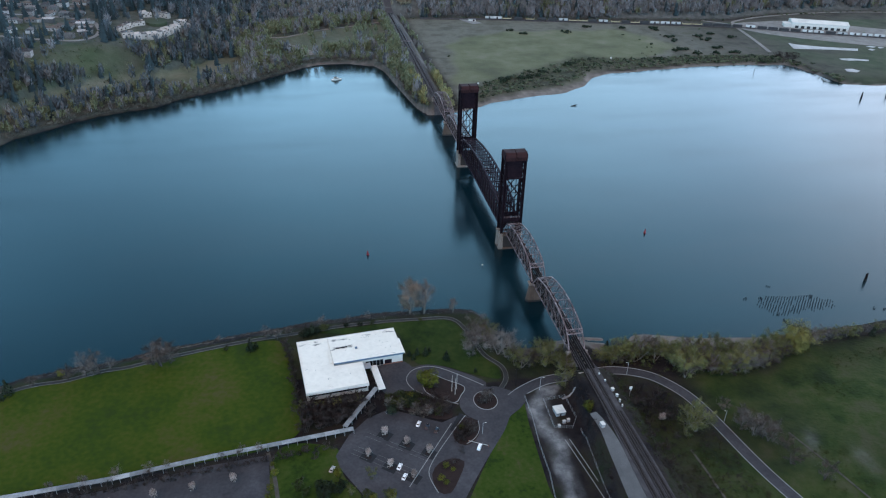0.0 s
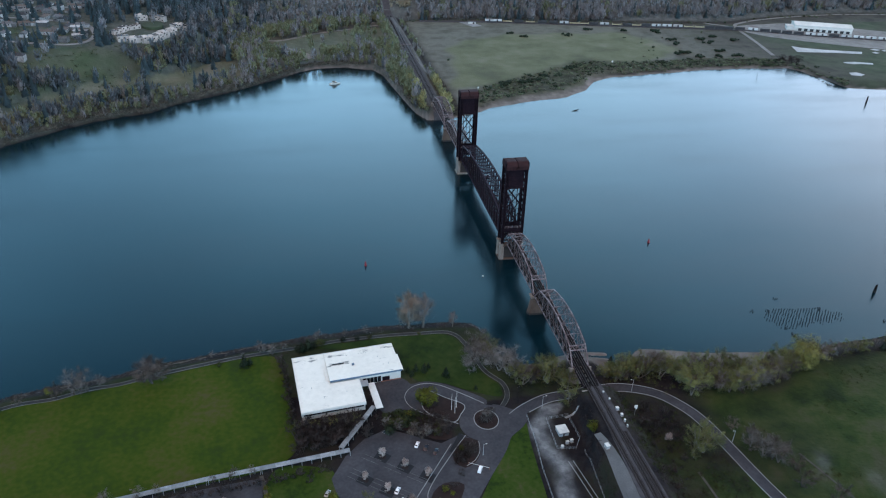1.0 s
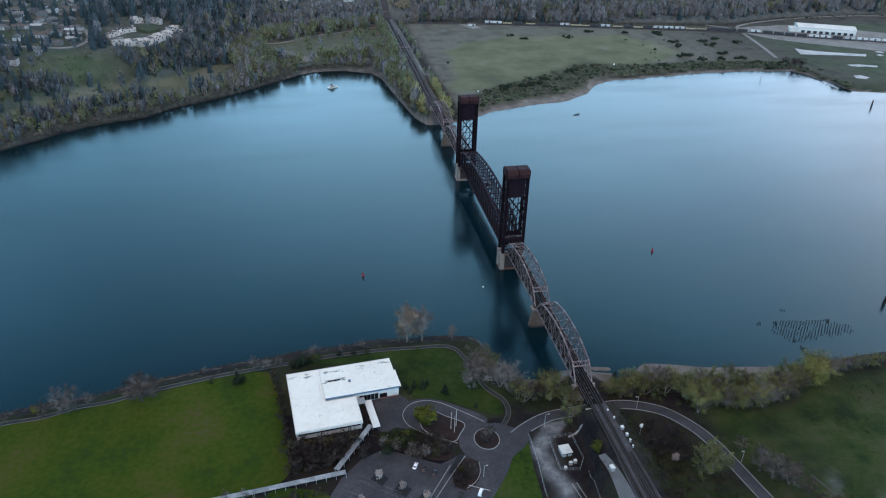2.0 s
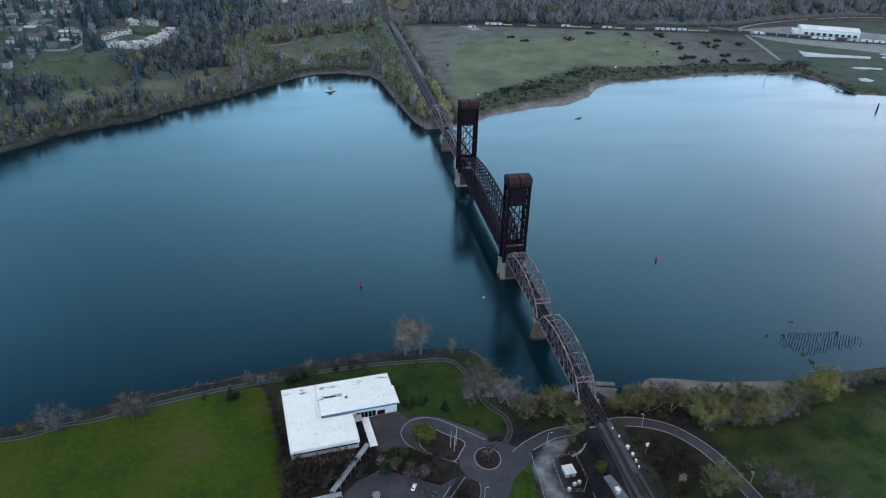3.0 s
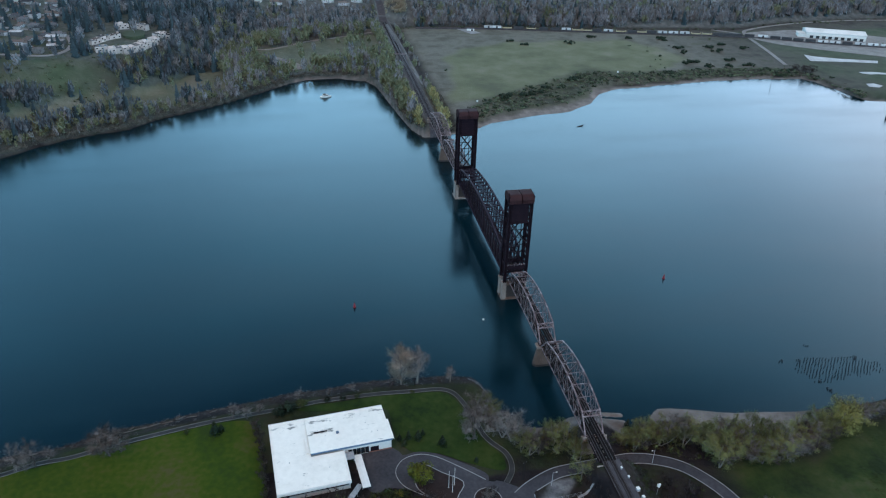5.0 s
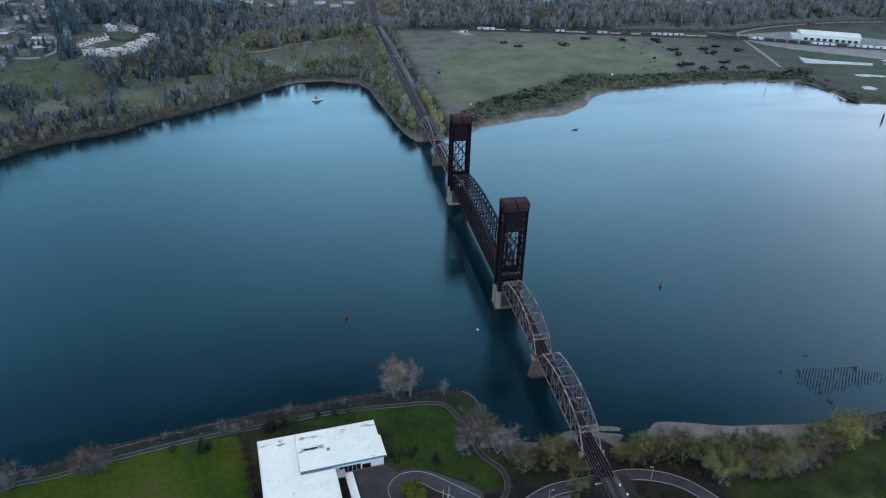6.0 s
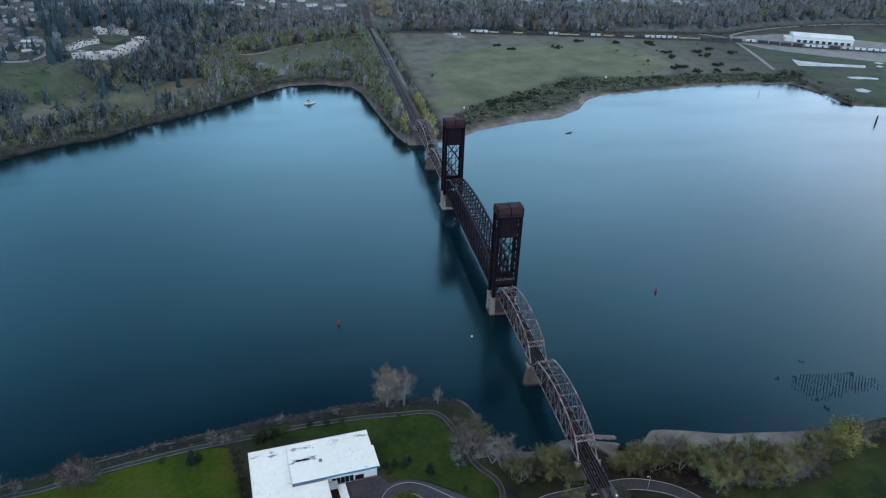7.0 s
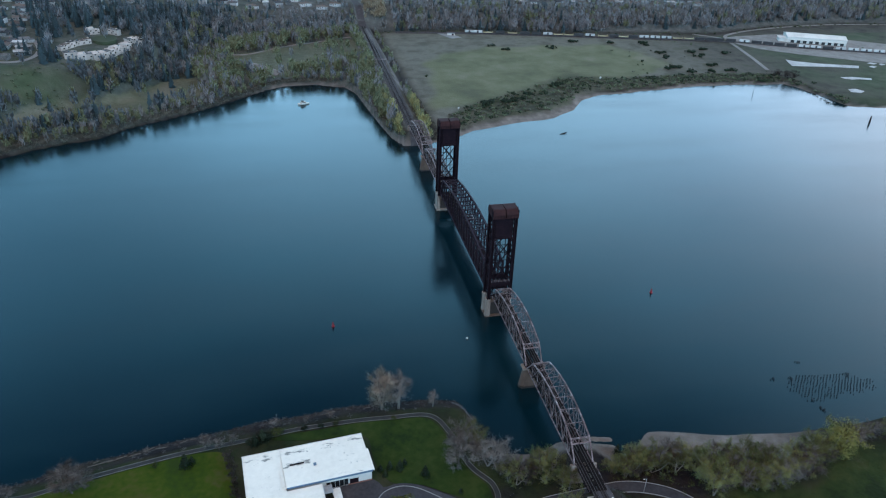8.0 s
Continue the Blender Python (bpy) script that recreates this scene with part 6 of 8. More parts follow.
def template(r, kind):
    """A light plant pattern, one unit high, with few faces: corners, faces, and the way each corner is lit."""
    bits = []
    if kind == "conifer":
        tiers = 7
        for k in range(tiers):
            f = k / tiers
            n, low, w = 6, 0.06 + 0.88 * f, 0.2 * (1 - f) ** 0.85 + 0.02
            a = np.arange(n) * 6.283 / n + r.uniform(0, 6)
            out = w * r.uniform(0.65, 1.25, n)
            ring = np.stack([np.cos(a) * out, np.sin(a) * out, low - out * 0.2 + r.normal(size=n) * 0.012], 1)
            v = np.concatenate([ring, [(0, 0, low + 0.25 * (1 - 0.4 * f))]])
            t = np.stack([np.arange(n), (np.arange(n) + 1) % n, np.full(n, n)], 1)
            bits.append((v, t, unit(v * (1, 1, 0) + (0, 0, 0.09))))
        n = 16
        f, a = r.uniform(0.05, 0.9, n), r.uniform(0, 6.28, n)
        out = 0.22 * (1 - f) ** 0.85 * r.uniform(0.8, 1.1, n)
        base = np.stack([np.cos(a) * out, np.sin(a) * out, f], 1)
        v, t = facets(r, base, unit(base * (1, 1, 0) + (0, 0, 0.1)), r.uniform(0.025, 0.05, n))
        bits.append((v, t, unit(v * (1, 1, 0) + (0, 0, 0.09))))
    elif kind == "shrub":
        for k in range(4):
            heart = np.array((*(r.normal(size=2) * 0.3), r.uniform(0.25, 0.5)))
            bits.append(clump(r, heart, r.uniform(0.25, 0.42), r.uniform(0.22, 0.36)))
        d = unit(r.normal(size=(12, 3)) + (0, 0, 0.5))
        v, t = facets(r, d * 0.62 * (1, 1, 0.7) + (0, 0, 0.35), d, r.uniform(0.08, 0.18, 12))
        bits.append((v, t, rounded(v, np.array((0, 0, 0.1)))))
    elif kind == "brush":
        d = unit(r.normal(size=(18, 3)) + (0, 0, 0.5))
        base = d * r.uniform(0.35, 0.72, (18, 1)) * (1, 1, 0.7) + (0, 0, 0.3)
        v, t = join(facets(r, base, d, r.uniform(0.07, 0.15, 18)), slivers(r, base[:16] * 0.4, d[:16], r.uniform(0.5, 0.9, 16), r.uniform(0.03, 0.06, 16)))
        bits.append((v, t, rounded(v, np.array((0, 0, 0.1)))))
    else:
        puffs = 27
        z = np.linspace(0.3, 0.86, puffs) + r.uniform(-0.05, 0.05, puffs)
        a = np.arange(puffs) * 2.4 + r.uniform(-0.5, 0.5, puffs)
        out = (0.18 if kind == "bare" else 0.22) * np.sqrt(np.clip(1 - ((z - 0.52) / 0.46) ** 2, 0.03, 1)) * r.uniform(0.45, 1.2, puffs)
        heart = np.stack([np.cos(a) * out, np.sin(a) * out, z], 1)
        for k in range(puffs):
            w = r.uniform(0.028, 0.052) * (1 if kind == "bare" else 1.35)
            v, t = spindle(r, heart[k], w, w * (r.uniform(2.4, 3.8) if kind == "bare" else r.uniform(1.4, 2.2)), heart[k] * 1.6)
            bits.append((v, t, rounded(v, np.array((0, 0, 0.2)), 0.9)))
        v, t, q = clump(r, np.array((0, 0, 0.52)), 0.11, 0.24)
        bits.append((v, t, rounded(v, np.array((0, 0, 0.2)), 0.9)))
        n, m = (8, 16) if kind == "bare" else (22, 6)
        k = r.randint(0, puffs, n)
        d = unit(r.normal(size=(n, 3)) + (0, 0, 0.3))
        v, t = facets(r, heart[k] + d * 0.1, d, r.uniform(0.02, 0.042, n))
        bits.append((v, t, rounded(v, np.array((0, 0, 0.5)))))
        k = r.randint(0, puffs, m)
        way = unit(r.normal(size=(m, 3)) * 0.3 + (0, 0, 1.0) + (heart[k] * (1, 1, 0)) * 2)
        v, t = slivers(r, heart[k] + r.normal(size=(m, 3)) * 0.05, way, r.uniform(0.14, 0.26, m), r.uniform(0.014, 0.026, m))
        bits.append((v, t, rounded(v, np.array((0, 0, 0.5)))))
        v, t = stick((0, 0, 0), (r.normal() * 0.02, r.normal() * 0.02, 0.6), 0.012, 0.006, 4)
        bits.append((v, t, rounded(v, np.array((0, 0, 0.3)))))
    v, t = join(*((v, t) for v, t, q in bits))
    return v, t, np.concatenate([q for v_, t_, q in bits])


def mass(name, label, spots, sizes, mat, kind, seed, category="trees"):
    """Many plants as one object: spots (n, 2), sizes (n,) in metres of height."""
    r = np.random.RandomState(seed)
    shapes = [template(r, kind) for _ in range(10)]
    z = land(spots[:, 0], spots[:, 1]) - 0.2
    vs, ts, ns, tone, off = [], [], [], [], 0
    which = r.randint(0, 10, len(spots))
    shade = np.clip(r.uniform(size=len(spots)) * 0.75 + 0.25 * (0.5 + 0.5 * wobble(spots[:, 0], spots[:, 1], 21)), 0, 1)
    for k, (v, t, q) in enumerate(shapes):
        i = np.where(which == k)[0]
        if not len(i):
            continue
        a = r.uniform(0, 6.28, len(i))
        c, s = np.cos(a), np.sin(a)
        w = sizes[i] * r.uniform(0.8, 1.25, len(i))
        x = (v[None, :, 0] * c[:, None] - v[None, :, 1] * s[:, None]) * w[:, None] + spots[i, 0, None]
        y = (v[None, :, 0] * s[:, None] + v[None, :, 1] * c[:, None]) * w[:, None] + spots[i, 1, None]
        zz = v[None, :, 2] * sizes[i, None] + z[i, None]
        ns.append(np.stack([q[None, :, 0] * c[:, None] - q[None, :, 1] * s[:, None], q[None, :, 0] * s[:, None] + q[None, :, 1] * c[:, None], np.repeat(q[None, :, 2], len(i), 0)], -1).reshape(-1, 3))
        vs.append(np.stack([x, y, zz], -1).reshape(-1, 3))
        ts.append((t[None] + (np.arange(len(i)) * len(v))[:, None, None] + off).reshape(-1, 3))
        tone.append(np.repeat(shade[i], len(v)))
        off += len(i) * len(v)
    ob = triangles(name, np.concatenate(vs), np.concatenate(ts), M[mat], normals=np.concatenate(ns).astype(np.float32))
    ob.data.attributes.new("tone", "FLOAT", "POINT").data.foreach_set("value", np.concatenate(tone).astype(np.float32))
    return tagged(ob, label, category, kind="stuff")


def scatter(seed, n, x0, x1, y0, y1):
    r = np.random.RandomState(seed)
    return np.stack([r.uniform(x0, x1, n), r.uniform(y0, y1, n)], 1), r


def crest(x):
    """Where the woods of the bluff give way to gardens and houses."""
    return np.where(x < 0, np.interp(x, [-430, -300, -200, -60, 0], [752, 782, 815, 850, 862]), bluff_line(x) + 66)


def far_woods():
    p, r = scatter(21, 44000, -680, 1250, 300, 1000)
    x, y = p[:, 0], p[:, 1]
    df, behind = y - shore_far(x), y - bluff_line(x)
    track = np.abs(x - (4 + (y - 320) * 0.012))
    left = x < track.clip(0, 0) - 4
    dens = np.where(behind > 110, np.where(x < -200, 0.34, 0.16), np.where(behind > -8, 0.8, np.where(left, 0.55, 0.0)))
    dens = np.where((df > 2.5) & (df < 22) & left, np.where(x > -150, 0.7 * (df > 7.5), 0.85), dens)
    for k, c in enumerate(CLEAR):
        dens = np.where(inside(p, c), (0.02, 0.05, 0.055, 0.02, 0.03, 0.06)[k], dens)
    dens = np.where((y > crest(x)) & (x > -430), 0.06, dens)
    dens = np.where((track < 12) | ((x > 10) & (x < 62) & (y > 800) & (y < 905)), 0, dens)
    dens = np.where((x > 420) & (behind < 8), 0, dens)
    rows = [(-368, 530), (-357, 536), (-345, 542), (-334, 552), (-323, 566), (-312, 580), (-303, 600), (-361, 622), (-342, 628), (-327, 624), (-376, 566), (-362, 584)]
    for a, b in rows:
        dens = np.where((np.abs(x - a) < 9) & (y > b - 24) & (y < b + 8), 0.0, dens)
    keep = (r.uniform(size=len(p)) < dens) & (df > 2.5)
    p, behind, df = p[keep], behind[keep], df[keep]
    r2 = np.random.RandomState(22)
    n = len(p)
    size = r2.uniform(13, 23, n) * np.where(df < 22, 0.65, 1.0) * np.where((p[:, 1] > crest(p[:, 0]) - 40) & (p[:, 0] > -430), 0.55, 1.0)
    low = (p[:, 0] > -240) & (p[:, 0] < 0) & (behind < -5)
    u = r2.uniform(size=n) + 0.12 * wobble(p[:, 0], p[:, 1], 30)
    kind = np.where(low | ((df < 24) & (p[:, 0] < 0)), np.where(u < np.where(p[:, 0] > -210, 0.74, 0.55), 2, np.where(u < 0.8, 1, np.where(u < 0.92, 0, 3))), np.where(p[:, 0] < -190, np.where(u < 0.1, 0, np.where(u < 0.55, 3, np.where(u < 0.62, 1, np.where(u < 0.85, 4, 2)))),
                                                                                                                                             np.where(u < 0.5, 0, np.where(u < 0.66, 1, np.where(u < 0.8, 3, np.where(u < 0.9, 4, 2))))))
    kind = np.where((p[:, 0] < -300) & (kind < 2) & (r2.uniform(size=n) < 0.55), 3, kind)
    conif = (kind == 4) | ((p[:, 0] < -330) & (u > 0.42) & (p[:, 1] > 545) & ~inside(p, CLEAR[1])) | ((behind > 85) & (u > 0.6) & (p[:, 0] < 0))
    kind = np.where(conif | inside(p, CLEAR[2]), 4, kind)
    # Each stand uses a haze-tinted colour, not a clear tree tone.
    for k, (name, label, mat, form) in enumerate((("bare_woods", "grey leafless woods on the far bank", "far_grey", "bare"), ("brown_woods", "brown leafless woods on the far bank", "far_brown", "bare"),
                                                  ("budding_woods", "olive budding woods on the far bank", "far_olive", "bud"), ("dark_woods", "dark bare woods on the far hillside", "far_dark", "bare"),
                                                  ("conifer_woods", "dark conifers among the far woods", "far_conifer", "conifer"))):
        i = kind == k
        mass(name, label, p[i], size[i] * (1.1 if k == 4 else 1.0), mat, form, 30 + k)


far_woods()


def track_side_trees():
    r = np.random.RandomState(41)
    spots = [(4 + (y - 320) * 0.012 + s * r.uniform(11, 20), y) for y in np.arange(322, 470, 2.2) for s in (-1, 1)]
    spots += [(4 + (y - 320) * 0.012 + s * r.uniform(11, 22), y) for y in np.arange(470, 790, 3.2) for s in (-1, 1) if s < 0 or r.uniform() < 0.35]
    spots = np.array([s for s in spots if s[1] - float(shore_far(s[0])) > 3])
    u = r.uniform(size=len(spots))
    near = spots[:, 1] < 440
    mass("yellow_trees", "yellow-green leafing trees beside the far tracks", spots[near & (u < 0.5)], r.uniform(9, 17, (near & (u < 0.5)).sum()), "bud_spring", "bud", 42)
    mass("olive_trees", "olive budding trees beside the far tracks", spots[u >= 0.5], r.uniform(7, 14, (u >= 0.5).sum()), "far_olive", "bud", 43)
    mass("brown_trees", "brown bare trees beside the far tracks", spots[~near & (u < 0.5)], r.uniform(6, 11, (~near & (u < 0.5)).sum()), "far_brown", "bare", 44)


    # Trees standing in sun; the lit gold is in their colour.
    end = np.stack([r.uniform(17, 52, 60), r.uniform(832, 890, 60)], 1)
    mass("yellow_trees", "trees where the far tracks climb the bluff, sunlight painted pale yellow", end, r.uniform(10, 19, 60), "sunlit_bud", "bud", 45)


track_side_trees()


def scrub():
    # plain beyond the river: a belt of bushes along the shore and a few in the open
    p, r = scatter(51, 9000, 30, 1000, 330, 800)
    x, y = p[:, 0], p[:, 1]
    df = y - shore_far(x) - beach_width(x)
    inland = df / belt_width(x)
    belt = np.where((inland > -0.08) & (x < 600), np.exp(-np.maximum(0, inland - 0.55) ** 2 / 0.06) * (0.3 + 0.3 * wobble(x, y, 12)), 0)
    open_ = np.where((x > 330) & (x < 590), 0.02, 0.002) * (y < bluff_line(x))
    keep = (r.uniform(size=len(p)) < np.maximum(belt, open_) + 0.5 * (np.abs(y - bluff_line(x) + 12) < 8)) & (df > -3)
    p = p[keep]
    bx = r.uniform(44, 590, 1500)
    by = shore_far(bx) + beach_width(bx) + belt_width(bx) * r.uniform(0.03, 0.9, 1500)
    p = np.concatenate([p, np.stack([bx, by], 1)])
    dark = np.array([(286, 671), (331, 704), (195, 694), (212, 671), (391, 691), (443, 674), (438, 600), (497, 625), (496, 601), (524, 637), (547, 614), (418, 547), (431, 546), (369, 502), (489, 550), (501, 523), (440, 524),
                     (470, 520), (228, 490), (111, 421), (121, 432), (138, 430), (147, 433), (440, 686), (443, 627), (222, 484), (160, 440), (176, 452)], float)
    near_dark = np.repeat(dark, 7, 0) + r.normal(size=(len(dark) * 7, 2)) * (3.4, 2.2)
    n = len(p)
    u = r.uniform(size=n)
    size = r.uniform(1.2, 3.8, n)
    mass("dark_bushes", "dark evergreen bushes dotted over the far meadow", near_dark, r.uniform(3.4, 6.4, len(near_dark)), "leaf_dark", "shrub", 50, "bushes")
    mass("scrub", "dull green bushes along the far shore", p[u < 0.5], size[u < 0.5], "far_scrub", "shrub", 52, "bushes")
    mass("scrub", "bare brown bushes along the far shore", p[(u >= 0.5) & (u < 0.86)], size[(u >= 0.5) & (u < 0.86)], "far_russet", "shrub", 53, "bushes")
    mass("scrub", "dark evergreen bushes among the far shore scrub", p[u >= 0.86], size[u >= 0.86] * 1.4, "leaf_dark", "shrub", 54, "bushes")
    # rough bank of the far left shore and the scrubby hillside clearing
    bx = r.uniform(-640, -60, 1700)
    bank = np.stack([bx, shore_far(bx) + np.where(bx > -150, 6, 1.2) + np.abs(r.normal(0, 4.5, 1700))], 1)
    mass("shore_brush", "dull grey-green brush along the far left bank", bank, r.uniform(1.4, 4.2, 1700), "far_brush", "brush", 67, "bushes")
    bx = r.uniform(-640, 10, 480)
    mass("shore_stones", "pale broken stones along the far left waterline", np.stack([bx, shore_far(bx) + r.uniform(-0.6, 1.4, 480)], 1), r.uniform(0.2, 0.7, 480), "shore_rock", "shrub", 69, "stones")
    hx, hy = r.uniform(-640, -340, 1800), r.uniform(330, 560, 1800)
    hill = np.stack([hx, hy], 1)
    hill = hill[(hy - shore_far(hx) > 60) & (r.uniform(size=1800) < 0.45 + 0.5 * wobble(hx, hy, 16))]
    mass("hill_scrub", "dark green scrub on the hillside clearing", hill, r.uniform(0.8, 3.4, len(hill)), "far_scrub", "shrub", 68, "bushes")
    # thicket under the trees of the far railway bank
    bx, by = r.uniform(-42, 34, 1500), r.uniform(314, 460, 1500)
    side = np.abs(bx - (4 + (by - 320) * 0.012))
    under = np.stack([bx, by], 1)[(side > 8.5) & (side < 30) & (by - shore_far(bx) > 3.5)]
    mass("bank_thicket", "dull brown-green thicket on the far railway bank", under, r.uniform(1.2, 4.2, len(under)), "far_russet", "brush", 72, "bushes")
    # near bank: brush along the water and on the railway slopes
    p, r = scatter(55, 2600, -350, -10, -130, -66)
    dn = shore_near(p[:, 0]) - p[:, 1]
    p = p[(dn > 1.5) & (dn < 13) & (r.uniform(size=len(p)) < 0.62)]
    n = len(p)
    u = r.uniform(size=n) + 0.25
    size = r.uniform(0.8, 2.4, n)
    mass("bank_brush", "grey bare brush along the near river bank", p[u < 0.6], size[u < 0.6], "twig_cool", "brush", 56, "bushes")
    mass("bank_brush", "dark bare brush along the near river bank", p[u >= 0.6], size[u >= 0.6], "twig_dark", "brush", 57, "bushes")
    p, r = scatter(58, 7500, -34, 62, -330, -168)
    x, y = p[:, 0], p[:, 1]
    z = land(x, y)
    road = np.interp(-y, [160, 185, 196, 212, 245, 271, 310], [20, 53, 57.5, 61, 66.5, 73, 85])
    slope = ((z > 5.4) & (z < 16.2)) | ((x > 22) & (x < road - 6) & (r.uniform(size=len(p)) < 0.4))
    p = p[slope & (r.uniform(size=len(p)) < 0.8) & ~((x < -18) & (y > -212)) & (x < road - 5)]
    n = len(p)
    u = r.uniform(size=n)
    size = r.uniform(0.7, 2.5, n)
    mass("slope_brush", "dark bare brambles on the railway slopes", p[(u < 0.55) | (p[:, 0] < 0)], size[(u < 0.55) | (p[:, 0] < 0)], "twig_dark", "brush", 59, "bushes")
    mass("slope_brush", "dull green brush on the railway slopes", p[(u >= 0.55) & (p[:, 0] > 0)], size[(u >= 0.55) & (p[:, 0] > 0)], "leaf_scrub", "brush", 60, "bushes")
    # undergrowth of the riverside belt and the rough field
    p, r = scatter(61, 1500, 14, 240, -190, -130)
    x, y = p[:, 0], p[:, 1]
    dn = shore_near(x) - y
    road = np.interp(x, [14, 33, 44, 53, 60], [-157, -161, -168, -181, -195])
    p = p[(dn > 12) & (dn < 45) & (y > road + 1) & (y > belt_edge(x) - 1)]
    n = len(p)
    u = r.uniform(size=n)
    size = r.uniform(1.0, 3.4, n)
    mass("undergrowth", "dark bare undergrowth below the riverside trees", p[u < 0.5], size[u < 0.5], "twig_dark", "brush", 62, "bushes")
    mass("undergrowth", "dull green undergrowth below the riverside trees", p[u >= 0.5], size[u >= 0.5], "leaf_scrub", "brush", 63, "bushes")
    p, r = scatter(64, 420, 62, 260, -330, -168)
    p = p[(p[:, 0] > np.interp(-p[:, 1], [160, 196, 245, 330], [60, 64, 73, 95])) & (shore_near(p[:, 0]) - p[:, 1] > 40)]
    cx, cy = r.uniform(80, 240, 14), r.uniform(-300, -170, 14)
    cl = np.stack([np.repeat(cx, 24) + r.normal(size=336) * 8, np.repeat(cy, 24) + r.normal(size=336) * 4], 1)
    ridge = np.stack([r.uniform(150, 260, 160), np.zeros(160)], 1)
    ridge[:, 1] = shore_near(ridge[:, 0]) - 30 - np.abs(r.normal(size=160)) * 6
    cl = np.concatenate([cl, ridge])
    cl = cl[cl[:, 0] > np.interp(-cl[:, 1], [160, 196, 245, 330], [66, 70, 79, 101])]
    mass("field_bramble", "dark green bramble clumps in the rough field", cl, r.uniform(0.7, 2.3, len(cl)), "leaf_scrub", "brush", 66, "bushes")
    mass("field_scrub", "low green and straw tussocks over the rough field", p, r.uniform(0.4, 1.6, len(p)) * (0.75 + 0.5 * wobble(p[:, 0], p[:, 1], 9)).clip(0.35, 2), "leaf_scrub", "brush", 65, "bushes")


scrub()
retire(pale_bare, bare_a, bare_b, bare_c, bare_d, willow, buff, olive_a, olive_b, yellow_a, yellow_s, shrub_d, shrub_b, shrub_e, shrub_g, blossom, fir)


# ---- far bank: houses, train, warehouse ----
M["roof_grey"] = material("grey_shingle_roof", [(0.03, 0.031, 0.035), (0.06, 0.061, 0.066), (0.13, 0.131, 0.135)], 0.5, 0.9, per_object=0.5)
M["roof_brown"] = material("brown_shingle_roof", [(0.07, 0.055, 0.05), (0.14, 0.115, 0.1)], 0.5, 0.9, per_object=0.4)
M["house_wall"] = material("pale_painted_siding", [(0.064, 0.064, 0.064), (0.16, 0.156, 0.152), (0.416, 0.408, 0.4)], 0.3, 0.85, per_object=0.6)
M["stucco"] = material("cream_stucco_and_shingle", [(0.27, 0.235, 0.21), (0.4, 0.35, 0.315), (0.5, 0.44, 0.4)], 0.15, 0.85, per_object=0.2)


def gable(x0, x1, y0, y1, z0, rise, over=0.5, hip=0.0):
    """A pitched roof with eaves; hip pulls the ridge in from the ends."""
    bm = bmesh.new()
    ym = (y0 + y1) / 2
    lo = [bm.verts.new(v) for v in ((x0 - over, y0 - over, z0), (x1 + over, y0 - over, z0), (x1 + over, y1 + over, z0), (x0 - over, y1 + over, z0))]
    r = [bm.verts.new((x0 - over + hip, ym, z0 + rise)), bm.verts.new((x1 + over - hip, ym, z0 + rise))]
    for f in ((lo[0], lo[1], r[1], r[0]), (lo[2], lo[3], r[0], r[1]), (lo[1], lo[2], r[1]), (lo[3], lo[0], r[0]), (lo[3], lo[2], lo[1], lo[0])):
        bm.faces.new(f)
    return bm


def house(label, w, d, h, rise, roof, wall="house_wall", hip=0.0, wing=True):
    t = thing("house", pose(0, 0, -300), label, "house", "houses on the far hill")
    part("wall", box(-w / 2, w / 2, -d / 2, d / 2, -2, h), M[wall], t)
    r = part("roof", gable(-w / 2, w / 2, -d / 2, d / 2, h, rise, hip=hip), M[roof], t)
    part("chimney", box(w * 0.2, w * 0.2 + 0.8, -0.4, 0.4, h + rise * 0.4, h + rise + 0.9), M["brick"], r)
    if wing:
        part("garage", box(w / 2, w / 2 + 5, -d / 2, d / 2 - 2.5, -2, h - 0.6), M[wall], t)
        part("garage_roof", gable(w / 2 + 0.3, w / 2 + 5, -d / 2, d / 2 - 2.5, h - 0.6, rise * 0.6, 0.4), M[roof], t)
    for k in range(2):
        x = -w / 2 + w * (0.22 + 0.5 * k)
        part("window", box(x - 0.7, x + 0.7, -d / 2 - 0.08, -d / 2 + 0.05, 1.0, 2.4), M["glass"], t)
    part("door", box(-0.5, 0.5, -d / 2 - 0.07, -d / 2 + 0.05, 0, 2.1), M["brick"], t)
    return t


kinds = [house("small pale house with a grey pitched roof", 11, 8.5, 3.2, 2.4, "roof_grey"),
         house("two-storey pale house with a hipped grey roof", 12, 9.5, 5.6, 2.6, "roof_grey", hip=4.5, wing=False),
         house("low pale bungalow with a brown roof", 14, 9, 3.0, 2.0, "roof_brown"),
         house("white house with a shallow light roof", 13, 9, 4.4, 1.6, "house_wall")]
hr = np.random.RandomState(71)
spots = [(-462, 440), (-448, 523), (-434, 518), (-420, 534), (-418, 552), (-481, 530), (-460, 544), (-440, 570), (-457, 601), (-554, 725), (-509, 566), (-507, 721), (-491, 573), (-487, 720), (-428, 566), (-454, 552), (-441, 556), (-447, 642), (-476, 627), (-506, 630), (-540, 744), (-426, 580), (-470, 575),
         (-530, 600), (-525, 650), (-545, 560), (-500, 600), (-470, 655), (-452, 600), (-440, 690), (-463, 700), (-520, 690), (-560, 650), (-575, 700), (-420, 720), (-445, 740)]
for k in range(900):
    q = (hr.uniform(-625, -425), hr.uniform(525, 790))
    if q[0] < -425 - 0.25 * max(0, q[1] - 600) * 0.2 and len(spots) < 84 and min(math.hypot(q[0] - a, q[1] - b) for a, b in spots) > 17:
        spots.append(q)
